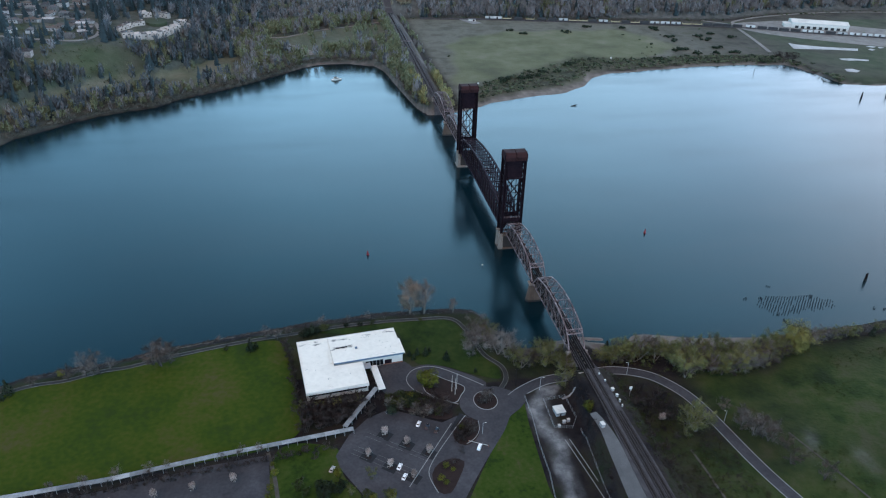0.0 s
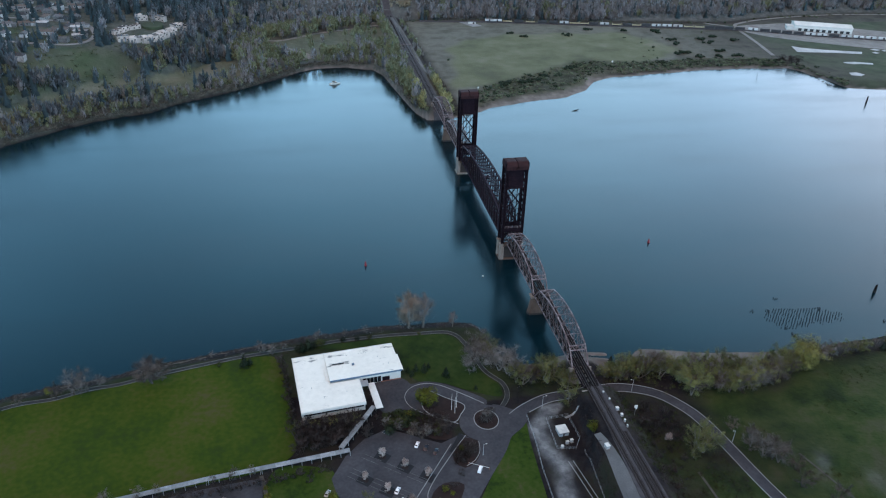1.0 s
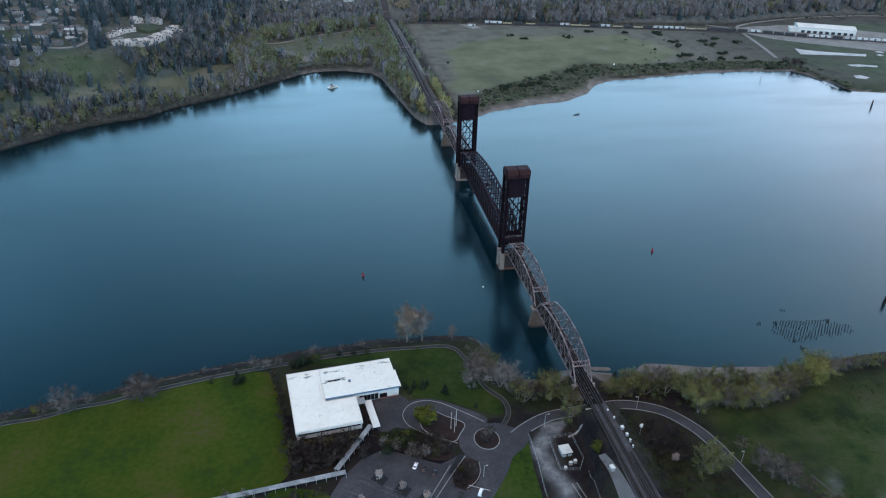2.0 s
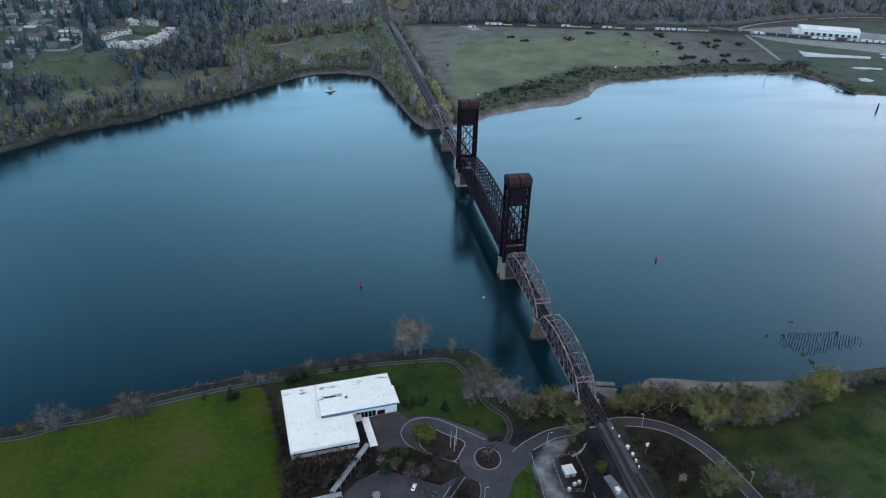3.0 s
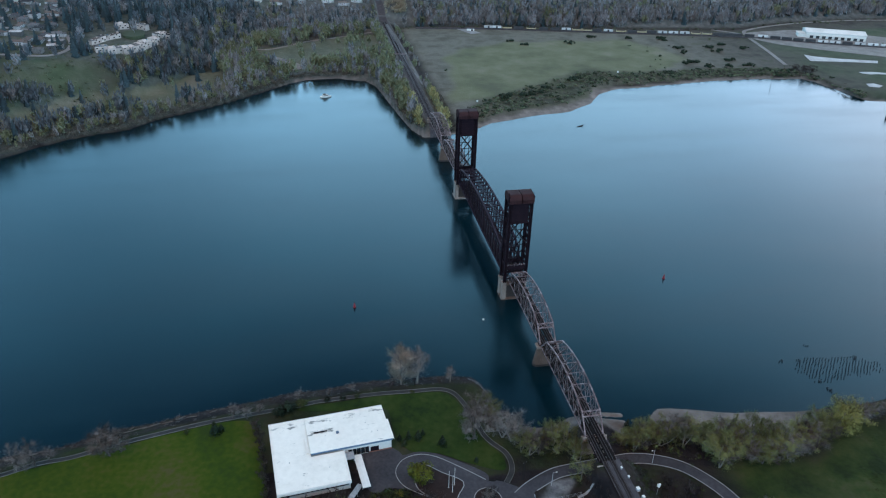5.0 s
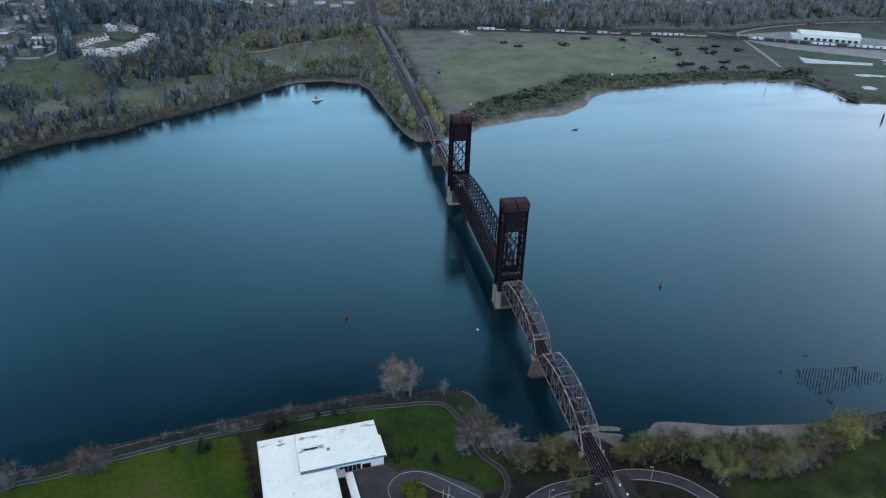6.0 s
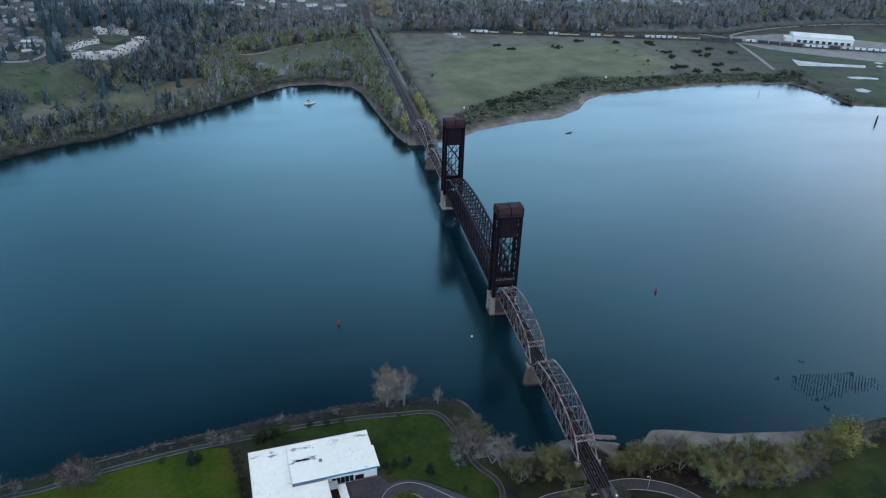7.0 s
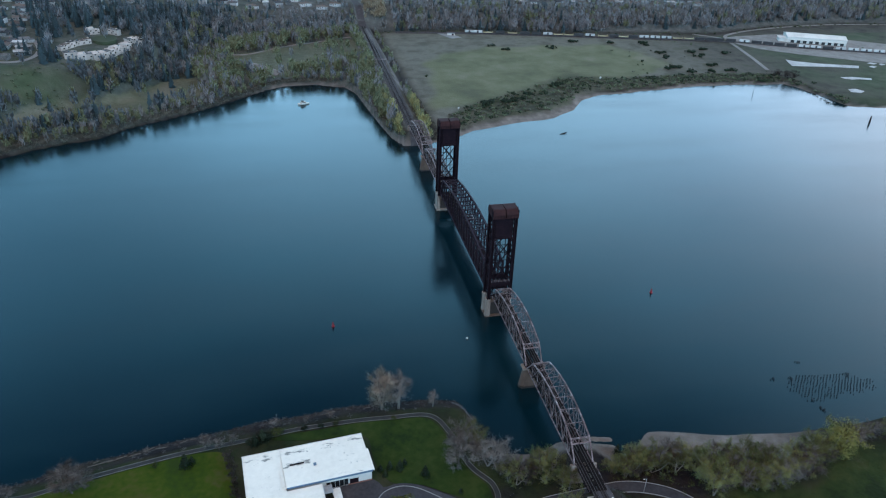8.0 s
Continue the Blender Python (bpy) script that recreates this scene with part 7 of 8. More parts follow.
for x in np.arange(-560, 1000, 23):
    for row in range(4):
        if hr.uniform() < 0.72:
            xx = x + hr.uniform(-7, 7)
            yy = float(crest(xx)) + 16 + row * 26 + hr.uniform(-8, 8)
            if abs(xx - 8) > 28:
                spots.append((xx, yy))
for x, y in spots:
    m = pose(x, y, height(x, y) + 0.6, 0, 0, hr.choice([-8, 82, 172, 10]) + hr.uniform(-8, 8))
    copy_thing(kinds[hr.choice([0, 0, 1, 2, 2, 3])], m)
retire(*kinds)

M["court_lawn"] = material("dull_court_grass", [(0.03, 0.042, 0.022), (0.05, 0.064, 0.035)], 0.1, 0.95)
M["street"] = material("grey_residential_street", [(0.15, 0.15, 0.15), (0.24, 0.24, 0.237)], 0.1, 0.9)
# streets of the hillside houses
for pts, w in (([(-438, 505), (-420, 508), (-408, 521), (-404, 543), (-410, 569), (-424, 590), (-470, 600), (-540, 605)], 5), ([(-438, 505), (-470, 506), (-520, 512), (-580, 520)], 5), ([(-560, 470), (-570, 560), (-590, 700), (-610, 850)], 9),
               ([(-395, 690), (-440, 672), (-520, 672), (-580, 680)], 6)):
    struct(ribbon("street", pts, w, M["street"], 0.5, 5.0, thick=0.6), "pale residential street on the hill", "road")


def apartment_row(line, units, depth, label, heights=(4.6, 5.6, 6.6, 7.6), roofs=("stucco", "stucco", "house_wall", "roof_grey")):
    """A terrace of narrow stepped units set close along a line."""
    r = random.Random(label)
    base = line[0]
    t = thing("apartment_building", Matrix.Translation((base[0], base[1], 0)), label, "apartment building")
    way = smooth_line(line, 1.0)
    for k in range(units):
        p, q = way[int(k * (len(way) - 2) / units)], way[int((k + 1) * (len(way) - 2) / units)]
        w, d, h = np.linalg.norm(q - p) + 0.6, depth * r.uniform(0.75, 1.1), r.choice(heights)
        c = (p + q) / 2
        z = height(c[0], c[1])
        m = pose(c[0] - base[0], c[1] - base[1] + r.uniform(-1.5, 1.5), z, 0, 0, math.degrees(math.atan2(*(q - p)[::-1])))

        def put(name, bm, mat, parent):
            bmesh.ops.transform(bm, matrix=m, verts=bm.verts[:])
            return part(name, bm, M[mat], parent)

        put("wall", box(-w / 2, w / 2, -d / 2, d / 2, -3, h), "stucco", t)
        roof = put("roof", gable(-w / 2, w / 2, -d / 2, d / 2, h, r.uniform(0.8, 1.9), 0.25, w * 0.3), r.choice(roofs), t)
        x = r.uniform(-w * 0.3, w * 0.1)
        put("stair_tower", box(x, x + 2.2, -d * 0.2, d * 0.1, h, h + r.uniform(0.8, 1.7)), "stucco", t)
        put("skylight", box(x + 2.3, x + 3.4, -d * 0.4, -d * 0.15, h - 0.2, h + 0.9), "glass", roof)
        for s in range(int(h // 2.6)):
            for e in ((-0.32,) if s else (0.12,)):
                put("balcony", box(w * e, w * e + 1.8, -d / 2 - 0.9, -d / 2, 0.3 + s * 2.6, 1.2 + s * 2.6), "stucco", t)
                put("window", box(w * e - 0.1, w * e + 1.9, -d / 2 - 0.08, -d / 2 + 0.1, 1.2 + s * 2.6, 2.5 + s * 2.6), "glass", t)
    return t


apartment_row([(-373, 529), (-357, 535), (-342, 542), (-332, 552), (-322, 566), (-311, 581)], 11, 12, "stepped cream apartment building with many balconies", (4.2, 5.0, 5.8, 6.6))
apartment_row([(-314, 594), (-304, 600), (-295, 597)], 4, 11, "cream apartment block among the trees", (4.6, 5.4, 6.2))
apartment_row([(-365, 620), (-357, 623), (-350, 626)], 3, 7, "low cream apartment row behind the court")
apartment_row([(-345, 629), (-336, 629), (-326, 623)], 3, 7, "low cream apartment row at the end of the court")
apartment_row([(-384, 556), (-376, 566), (-366, 580), (-355, 588)], 6, 9, "grey-cream clustered apartment units", roofs=("roof_brown", "roof_grey", "stucco"))
struct(patch("lawn", [(-352, 590), (-338, 580), (-326, 590), (-332, 612), (-352, 612)], M["court_lawn"], 51.0, 4.0), "green court between the apartment buildings", "lawn")

M["car_white"] = material("white_wagon_paint", [(0.3, 0.3, 0.29), (0.55, 0.54, 0.52)], 0.3, 0.6, per_object=0.3)
M["car_yellow"] = material("faded_yellow_wagon_paint", [(0.3, 0.24, 0.14), (0.45, 0.37, 0.22)], 0.3, 0.6, per_object=0.3)
M["car_black"] = material("sooty_wagon_black", [(0.02, 0.02, 0.022), (0.05, 0.045, 0.045)], 0.3, 0.7)


def wagon(label, mat, flat):
    t = thing("freight_wagon", pose(0, 0, -300), label, "railway wagon", "wagons of the standing train")
    part("frame", box(-7.8, 7.8, -1.4, 1.4, 0.8, 1.3, 0.1), M["car_black"], t)
    if flat:
        for s in (-1, 1):
            part("side_rail", box(-7.6, 7.6, s * 1.45 - 0.08, s * 1.45 + 0.08, 1.3, 2.4), mat, t)
        for s in (-1, 1):
            part("bulkhead", box(s * 7.5 - 0.15, s * 7.5 + 0.15, -1.45, 1.45, 1.3, 4.0), mat, t)
        part("load", box(-7.0, 7.0, -1.2, 1.2, 1.3, 2.0, 0.15), M["car_black"], t)
    else:
        part("body", box(-7.6, 7.6, -1.5, 1.5, 1.3, 4.6, 0.15), mat, t)
        part("door", box(-1.4, 1.4, -1.56, -1.48, 1.4, 4.3), M["car_black"], t)
    for x in (-5.6, 5.6):
        b = part("bogie", box(x - 1.3, x + 1.3, -1.1, 1.1, 0.35, 0.9, 0.1), M["car_black"], t)
        for dx in (-0.9, 0.9):
            for y in (-0.8, 0.8):
                w = cylinder(0.46, 0.46, -0.07, 0.07, 12)
                bmesh.ops.transform(w, matrix=pose(x + dx, y, 0.46, 90, 0, 0), verts=w.verts[:])
                part("wheel", w, M["car_black"], b)
    return t


TRAIN = [(60, 792), (174, 776), (296, 750), (404, 725), (586, 682), (690, 633), (813, 583), (930, 520)]
struct(ribbon("ballast_bed", TRAIN, 9, M["ballast"], 0.9, 8.0, thick=1.0), "dark track bed across the far plain", "track bed")
w_white, w_flat, w_black = wagon("white boxcar with a dark door", M["car_white"], False), wagon("yellow-railed flat wagon with ends", M["car_yellow"], True), wagon("dark sooty boxcar in the train", M["car_black"], False)
line = smooth_line(TRAIN[1:], 16.6)
pattern = "WWYKYKKWYYKWYKYKWWWYYKKKKWKKKKWWKWWWWWWW"
for k in range(len(line) - 1):
    a, b = line[k], line[k + 1]
    c = (a + b) / 2
    proto = {"W": w_white, "Y": w_flat, "K": w_black}[pattern[k % len(pattern)]]
    copy_thing(proto, pose(c[0], c[1], height(c[0], c[1]) + 1.0, 0, 0, math.degrees(math.atan2(*(b - a)[::-1]))))
retire(w_white, w_flat, w_black)


def warehouse():
    t = thing("warehouse", pose(694, 668, height(730, 650) - 0.3, 0, 0, -24), "long white sawtooth warehouse with open truck bays", "warehouse")
    part("wall", box(0, 92, 0, 34, 0, 10), M["white_wall"], t)
    part("roof", gable(0, 92, 0, 34, 10, 3.4, 0.8), M["white_roof"], t)
    for k in range(9):
        part("bay_door", box(6 + k * 9.6, 11.5 + k * 9.6, -0.15, 0.1, 0.4, 5.2), M["car_black"], t)
        part("awning", box(5 + k * 9.6, 12.5 + k * 9.6, -2.2, 0, 5.4, 5.8), M["white_roof"], t)
    part("annex", box(-12, 0, 2, 20, 0, 6), M["white_wall"], t)
    part("annex_roof", box(-12.5, 0, 1.5, 20.5, 6, 6.5), M["white_roof"], t)
    return t


warehouse()
# Near-white broken tone for the flat sheets by the far river.
M["pale_sheet"] = material("pale_broken_white", [(0.12, 0.115, 0.105), (0.36, 0.36, 0.355), (0.52, 0.52, 0.515)], 0.07, 0.7)
M["dirt"] = material("pale_bare_dirt", [(0.09, 0.085, 0.077), (0.17, 0.16, 0.148), (0.26, 0.247, 0.23)], 0.08, 0.95)
for pts in ([(624, 570), (631, 560), (646, 552), (662, 543), (690, 534), (717, 525), (708, 514), (684, 521), (658, 527), (634, 532), (612, 537), (617, 552)], [(646, 475), (665, 474), (688, 464), (684, 458), (668, 463), (656, 463), (647, 468)],
            [(617, 423), (629, 423), (634, 412), (624, 406), (613, 412)], [(741, 537), (750, 540), (756, 533), (748, 530)], [(757, 531), (764, 533), (765, 526), (756, 524)], [(731, 520), (739, 523), (742, 517), (733, 513)]):
    struct(patch("pale_flat", pts, M["pale_sheet"], 4.75, 0.5, False), "pale flat sheet by the far river", "ground")
struct(patch("yard", [(600, 700), (660, 716), (740, 712), (860, 640), (960, 560), (950, 480), (800, 520), (690, 580), (615, 640)], M["dirt"], 4.95, 0.9), "pale dirt yard round the warehouse", "yard")
for pts, w in (([(560, 521), (575, 580), (587, 634), (601, 694), (625, 728), (720, 762), (863, 780), (980, 770)], 6), ([(601, 694), (588, 712), (560, 735)], 5)):
    struct(ribbon("dirt_road", pts, w, M["dirt"], 0.35, 5.0, thick=0.5), "pale dirt road on the far plain", "road")
struct(ribbon("dirt_road", [(-15, 768), (-64, 744), (-120, 720), (-173, 680), (-207, 688), (-235, 700)], 5, M["dirt"], 0.5, 5.0, thick=0.6), "pale dirt road behind the far cove", "road")
struct(patch("dirt_clearing", [(-142, 566), (-158, 590), (-178, 626), (-172, 640), (-150, 620), (-128, 585)], M["dirt"], 5.5, 0.9), "pale bare clearing above the far cove", "yard")
struct(patch("car_park", [(126, 780), (147, 777), (160, 749), (143, 744)], M["street"], 4.75, 0.4, False), "dark paved pad on the far plain", "car park")


def marker(x, y, h, w):
    t = thing("marker_board", pose(x, y, height(x, y), 0, 0, 12), "small white marker board on a post in the grass", "sign", "marker boards")
    part("post", box(-0.12, 0.12, -0.12, 0.12, -0.3, h), M["grey_metal"], t)
    part("board", box(-w / 2, w / 2, -0.24, -0.12, h - w * 0.75, h + 0.3, 0.03), M["white_wall"], t)


marker(294, 507, 3.4, 2.8)
marker(73, 411, 2.6, 2.0)


def field_shed(x, y):
    t = thing("field_shed", pose(x, y, height(x, y), 0, 0, -16), "low white shed with a dark doorway beside the far railway", "shed")
    part("wall", box(-6, 6, -2.6, 2.6, -0.4, 3.2), M["white_wall"], t)
    part("roof", gable(-6, 6, -2.6, 2.6, 3.2, 1.1, 0.35), M["roof_grey"], t)
    part("door", box(1.2, 4.2, -2.75, -2.55, 0, 2.7), M["steel_dark"], t, "dark sliding door")


field_shed(147, 767)


def signal_bridge(x, y, z):
    t = thing("signal_gantry", pose(x, y, z), "grey steel signal gantry across the tracks", "signal")
    for s in (-1, 1):
        part("post", beam((s * 9, 0, -1.5), (s * 9, 0, 8), 0.45, 0.45), M["steel_pale"], t)
    for zz in (7.2, 8.4):
        part("beam", box(-9.5, 9.5, -0.3, 0.3, zz, zz + 0.3), M["steel_pale"], t)
    for k in range(4):
        part("signal_head", box(-7 + k * 4.5, -6 + k * 4.5, -0.6, -0.3, 5.4, 7.2, 0.05), M["car_black"], t)
    return t


signal_bridge(4, 579, 12.2)


# ---- rails on the banks ----
def track(xs, y0, y1, z, n):
    """One track with ties and rails; xs gives the centre at the two ends."""
    t = thing("railway_track", Matrix.Identity(4), "double-railed track on dark timber ties", "railway track", "tracks")
    bm = bmesh.new()
    for k in range(n):
        f = (k + 0.5) / n
        c, y = xs[0] + (xs[1] - xs[0]) * f, y0 + (y1 - y0) * f
        add_box(bm, c - 1.3, c + 1.3, y - 0.14, y + 0.14, z - 0.12, z + 0.06)
    tagged(part("tie_bed", bm, M["timber"], t), kind="stuff")
    for s in (-0.75, 0.75):
        part("rail", beam((xs[0] + s, y0, z + 0.14), (xs[1] + s, y1, z + 0.14), 0.14, 0.18), M["rail"], t)
    return t


track((-2.15, -2.4), -171.5, -345, 16.9, 270)
track((2.15, 1.2), -171.5, -345, 16.9, 270)
track((4.4, 5.6), -208, -345, 16.9, 215)
for s in (-2.15, 2.15):
    track((4 + s, 9.8 + s), 331, 812, 12.35, 480)


# ---- near yard, signals, poles ----
def relay_hut():
    t = thing("equipment_hut", pose(-26.0, -195.2, 5.1, 0, 0, 4) @ Matrix.Diagonal((0.76, 0.72, 0.9, 1)), "small grey hut with a flat white roof", "hut")
    part("wall", box(0, 7, 0, 8.2, 0, 2.7), M["grey_metal"], t)
    part("roof", box(-0.4, 7.4, -0.4, 8.6, 2.7, 3.0, 0.08), M["white_roof"], t)
    part("door", box(2.8, 3.8, -0.06, 0.02, 0.05, 2.1), M["steel_dark"], t)
    part("eave_band", box(-0.42, 7.42, -0.45, -0.4, 2.4, 2.7), M["car_black"], t)
    return t


relay_hut()


def cabinet(x, y, w, d, h, z, label, mat="white_wall"):
    t = thing("equipment_cabinet", pose(x, y, z, 0, 0, 8), label, "cabinet", "trackside cabinets")
    part("body", box(-w / 2, w / 2, -d / 2, d / 2, 0, h, 0.06), M["grey_metal"], t)
    part("lid", box(-w / 2 - 0.1, w / 2 + 0.1, -d / 2 - 0.1, d / 2 + 0.1, h, h + 0.12), M["white_roof"], t)
    part("plinth", box(-w / 2 - 0.15, w / 2 + 0.15, -d / 2 - 0.15, d / 2 + 0.15, -0.5, 0.0), M["concrete"], t)
    return t


cabinet(-9.4, -217.5, 2.0, 2.6, 2.0, 16.7, "white box hut on the gravel strip")
for x, y, w, d, h in ((7.0, -191.5, 1.5, 1.6, 1.5), (7.6, -196.5, 1.1, 1.3, 1.3), (7.4, -201, 0.7, 1.0, 1.5), (7.2, -205, 0.5, 0.8, 1.3), (5.8, -183.5, 0.7, 0.9, 1.2), (4.6, -177.5, 0.6, 0.8, 1.2)):
    cabinet(x, y, w, d, h, 16.6, "white metal cabinet beside the tracks")
for x, y, w, d, h in ((-23.5, -200.6, 1.6, 1.1, 1.3), (-20.8, -199.8, 1.5, 1.2, 1.4), (-27.2, -203.2, 1.2, 1.3, 1.2)):
    cabinet(x, y, w, d, h, 5.6, "pale utility box beside the hut")


def mast(name, x, y, h, label, category, arm=0.0, box_head=False, turn=0):
    t = thing(name, pose(x, y, height(x, y), 0, 0, turn), label, category)
    part("pole", cylinder(0.16, 0.1, -0.3, h, 8), M["grey_metal"], t)
    if arm:
        part("arm", beam((0, 0, h - 0.3), (arm, 0, h), 0.1, 0.1), M["grey_metal"], t)
        part("lamp_head", box(arm - 0.2, arm + 0.6, -0.2, 0.2, h - 0.1, h + 0.1, 0.05), M["white_wall"], t)
    if box_head:
        part("signal_box", box(-0.9, 0.9, -0.2, 0.25, h - 0.8, h + 1.1, 0.08), M["white_wall"], t)
        part("side_box", box(0.3, 1.0, 0.3, 0.8, h - 2.2, h - 1.2, 0.05), M["white_wall"], t)
    return t


mast("street_lamp", -28.4, -171.6, 9, "slim grey street lamp beside the road", "street lamp", 1.6)
mast("street_lamp", 28.3, -166.4, 9, "slim grey street lamp by the curving road", "street lamp", -1.6)
mast("street_lamp", 66, -214, 8, "slim grey street lamp by the lower road", "street lamp", -1.4)
mast("street_lamp", -70, -201, 8, "grey lamp post by the car park lane", "street lamp", 1.2)
mast("railway_signal", 20.5, -187.5, 6.2, "white signal box on a slim mast", "signal", 0, True)
for x, y, h, label in ((-83.6, -84.8, 20, "tall dark timber pole among the bank trees"), (-41.5, -165.8, 13, "dark timber utility pole beside the road")):
    t = thing("utility_pole", pose(x, y, height(x, y), 0, 0, 20), label, "utility pole", "utility poles")
    part("pole", cylinder(0.24, 0.15, -0.3, h, 8), M["timber"], t)
    part("cross_arm", box(-1.1, 1.1, -0.08, 0.08, h - 1.0, h - 0.8), M["timber"], t)
    for k in (-0.9, 0.9):
        part("insulator", cylinder(0.07, 0.05, h - 0.8, h - 0.55, 6, k, 0), M["grey_metal"], t)
for x, y in ((-79.5, -164.5), (-76.4, -163.2), (-78.2, -167.5)):
    t = thing("flagpole", pose(x, y, 5.2), "bare white flagpole in a mulch bed", "flagpole", "flagpoles")
    part("pole", cylinder(0.13, 0.06, 0, 11.5, 8), M["white_wall"], t)
    part("finial", cylinder(0.12, 0.05, 11.5, 11.8, 8), M["grey_metal"], t)
    part("base", cylinder(0.4, 0.35, 0, 0.3, 10), M["concrete"], t)


def fence(points, h, label, step=3.0):
    t = thing("fence", Matrix.Identity(4), label, "fence")
    for a, b in zip(points, points[1:]):
        a, b = np.array(a, float), np.array(b, float)
        n = max(1, round(np.linalg.norm(b - a) / step))
        for k in range(n + 1):
            c = a + (b - a) * k / n
            part("post", cylinder(0.07, 0.07, height(*c) - 0.2, height(*c) + h, 5, c[0], c[1]), M["grey_metal"], t)
        for k in range(n):
            c, d = a + (b - a) * k / n, a + (b - a) * (k + 1) / n
            for f in (0.08, 0.5, 0.96):
                part("wire", beam((*c, height(*c) + h * f), (*d, height(*d) + h * f), 0.05, 0.05), M["grey_metal"], t)
    return t


fence([(-39, -177), (-39.6, -194), (-42, -215), (-43, -235), (-45.5, -252), (-46, -275)], 1.9, "grey wire fence along the gravel yard")
fence([(-29, -181), (-16, -180), (-15.5, -198), (-20, -205), (-30, -203), (-29, -181)], 2.0, "grey wire fence round the hut")
fence([(-50.5, -81.5), (-48.3, -83.6), (-45, -93.4), (-41, -103.3)], 1.1, "pale railing along the bank", 2.5)
fence([(-16, -207), (-17.5, -225), (-19.5, -250), (-21, -285)], 1.6, "wire fence along the gravel strip edge")


# ---- vehicles ----
def saloon(label, paint, x, y, turn, van=False):
    t = thing("parked_car", pose(x, y, 5.12 if y < -150 else 5.1, 0, 0, turn), label, "car", "parked cars")
    prof = [(-2.2, 0.35), (-2.25, 0.75), (-2.0, 0.95), (-1.55, 1.02), (-0.95, 1.45), (0.75, 1.45), (1.35, 0.98), (2.1, 0.82), (2.25, 0.6), (2.2, 0.35)]
    if van:
        prof = [(-2.4, 0.35), (-2.45, 1.0), (-2.35, 2.0), (0.9, 2.05), (1.6, 1.2), (2.3, 1.0), (2.45, 0.7), (2.4, 0.35)]
    bm = bmesh.new()
    rows = [[bm.verts.new((px, s * (0.9 if pz < 1.05 else 0.74), pz)) for px, pz in prof] for s in (-1, 1)]
    k = len(prof)
    for i in range(k):
        bm.faces.new((rows[0][i], rows[0][(i + 1) % k], rows[1][(i + 1) % k], rows[1][i]))
    bm.faces.new(rows[0][::-1])
    bm.faces.new(rows[1])
    bmesh.ops.recalc_face_normals(bm, faces=bm.faces[:])
    bmesh.ops.bevel(bm, geom=bm.edges[:], offset=0.05, segments=2, affect="EDGES")
    body = part("body", bm, paint, t)
    if not van:
        for x0, x1, z0, z1 in ((-1.6, -1.02, 1.06, 1.42), (0.82, 1.34, 1.04, 1.42)):
            bm = bmesh.new()
            a, b = (x0, x1) if x0 < 0 else (x1, x0)
            vs = [bm.verts.new(v) for v in ((a, -0.72, z0), (a, 0.72, z0), (b, 0.66, z1), (b, -0.66, z1))]
            bm.faces.new(vs)
            bmesh.ops.solidify(bm, geom=bm.faces[:], thickness=0.03)
            part("windscreen", bm, M["glass"], body)
    for s in (-1, 1):
        part("side_window", box(-1.1, 0.9, s * 0.83 - 0.05, s * 0.83 + 0.05, 1.05, 1.36), M["glass"], body)
        for px in (-1.4, 1.4):
            w = cylinder(0.33, 0.33, -0.1, 0.1, 14)
            bmesh.ops.transform(w, matrix=pose(px, s * 0.84, 0.33, 90, 0, 0), verts=w.verts[:])
            wh = part("wheel", w, M["car_black"], t)
            w = cylinder(0.2, 0.2, -0.12, 0.12, 10)
            bmesh.ops.transform(w, matrix=pose(px, s * 0.84, 0.33, 90, 0, 0), verts=w.verts[:])
            part("rim", w, M["grey_metal"], wh)
        part("headlight", box(2.16, 2.27, s * 0.62 - 0.18, s * 0.62 + 0.18, 0.6, 0.76), M["white_wall"], body)
        part("tail_light", box(-2.27, -2.18, s * 0.65 - 0.16, s * 0.65 + 0.16, 0.68, 0.84), M["tail_red"], body)
    return t


def gloss(name, c):
    m = material(name, [c, tuple(v * 1.1 for v in c)], 0.5, 0.25, gloss=0.5)
    return m


M["tail_red"] = gloss("dark_red_lens", (0.1, 0.008, 0.008))
white, dark, beige = gloss("white_car_paint", (0.75, 0.75, 0.76)), gloss("dark_car_paint", (0.02, 0.022, 0.03)), gloss("beige_car_paint", (0.3, 0.28, 0.25))
for x, y, paint, a, label in ((-117.5, -217.5, white, 62, "white saloon car parked beside a blossom tree"), (-116, -224.5, white, 60, "white saloon car parked in a bay"), (-103, -188.5, white, 62, "white car parked along the planting bed"),
                              (-98.7, -191.5, dark, 62, "dark car parked along the planting bed"), (-94.2, -195, dark, 62, "dark car at the end of a row"), (-151.5, -213.5, beige, 60, "beige car parked on the grass edge"),
                              (-117.5, -177, dark, 150, "dark car parked by the shrubs")):
    saloon(label, paint, x, y, a)
saloon("white delivery van at the gate", white, -74, -211, 62, True)
t = thing("gate_barrier", pose(-74, -208.5, 5.1, 0, 0, -28), "pale barrier arm across the access road", "barrier")
part("arm", box(-5.5, 5.5, -0.08, 0.08, 1.0, 1.15), M["white_wall"], t)
for x in (-5.5, 0, 5.5):
    part("post", box(x - 0.15, x + 0.15, -0.15, 0.15, 0, 1.2), M["brick"], t)

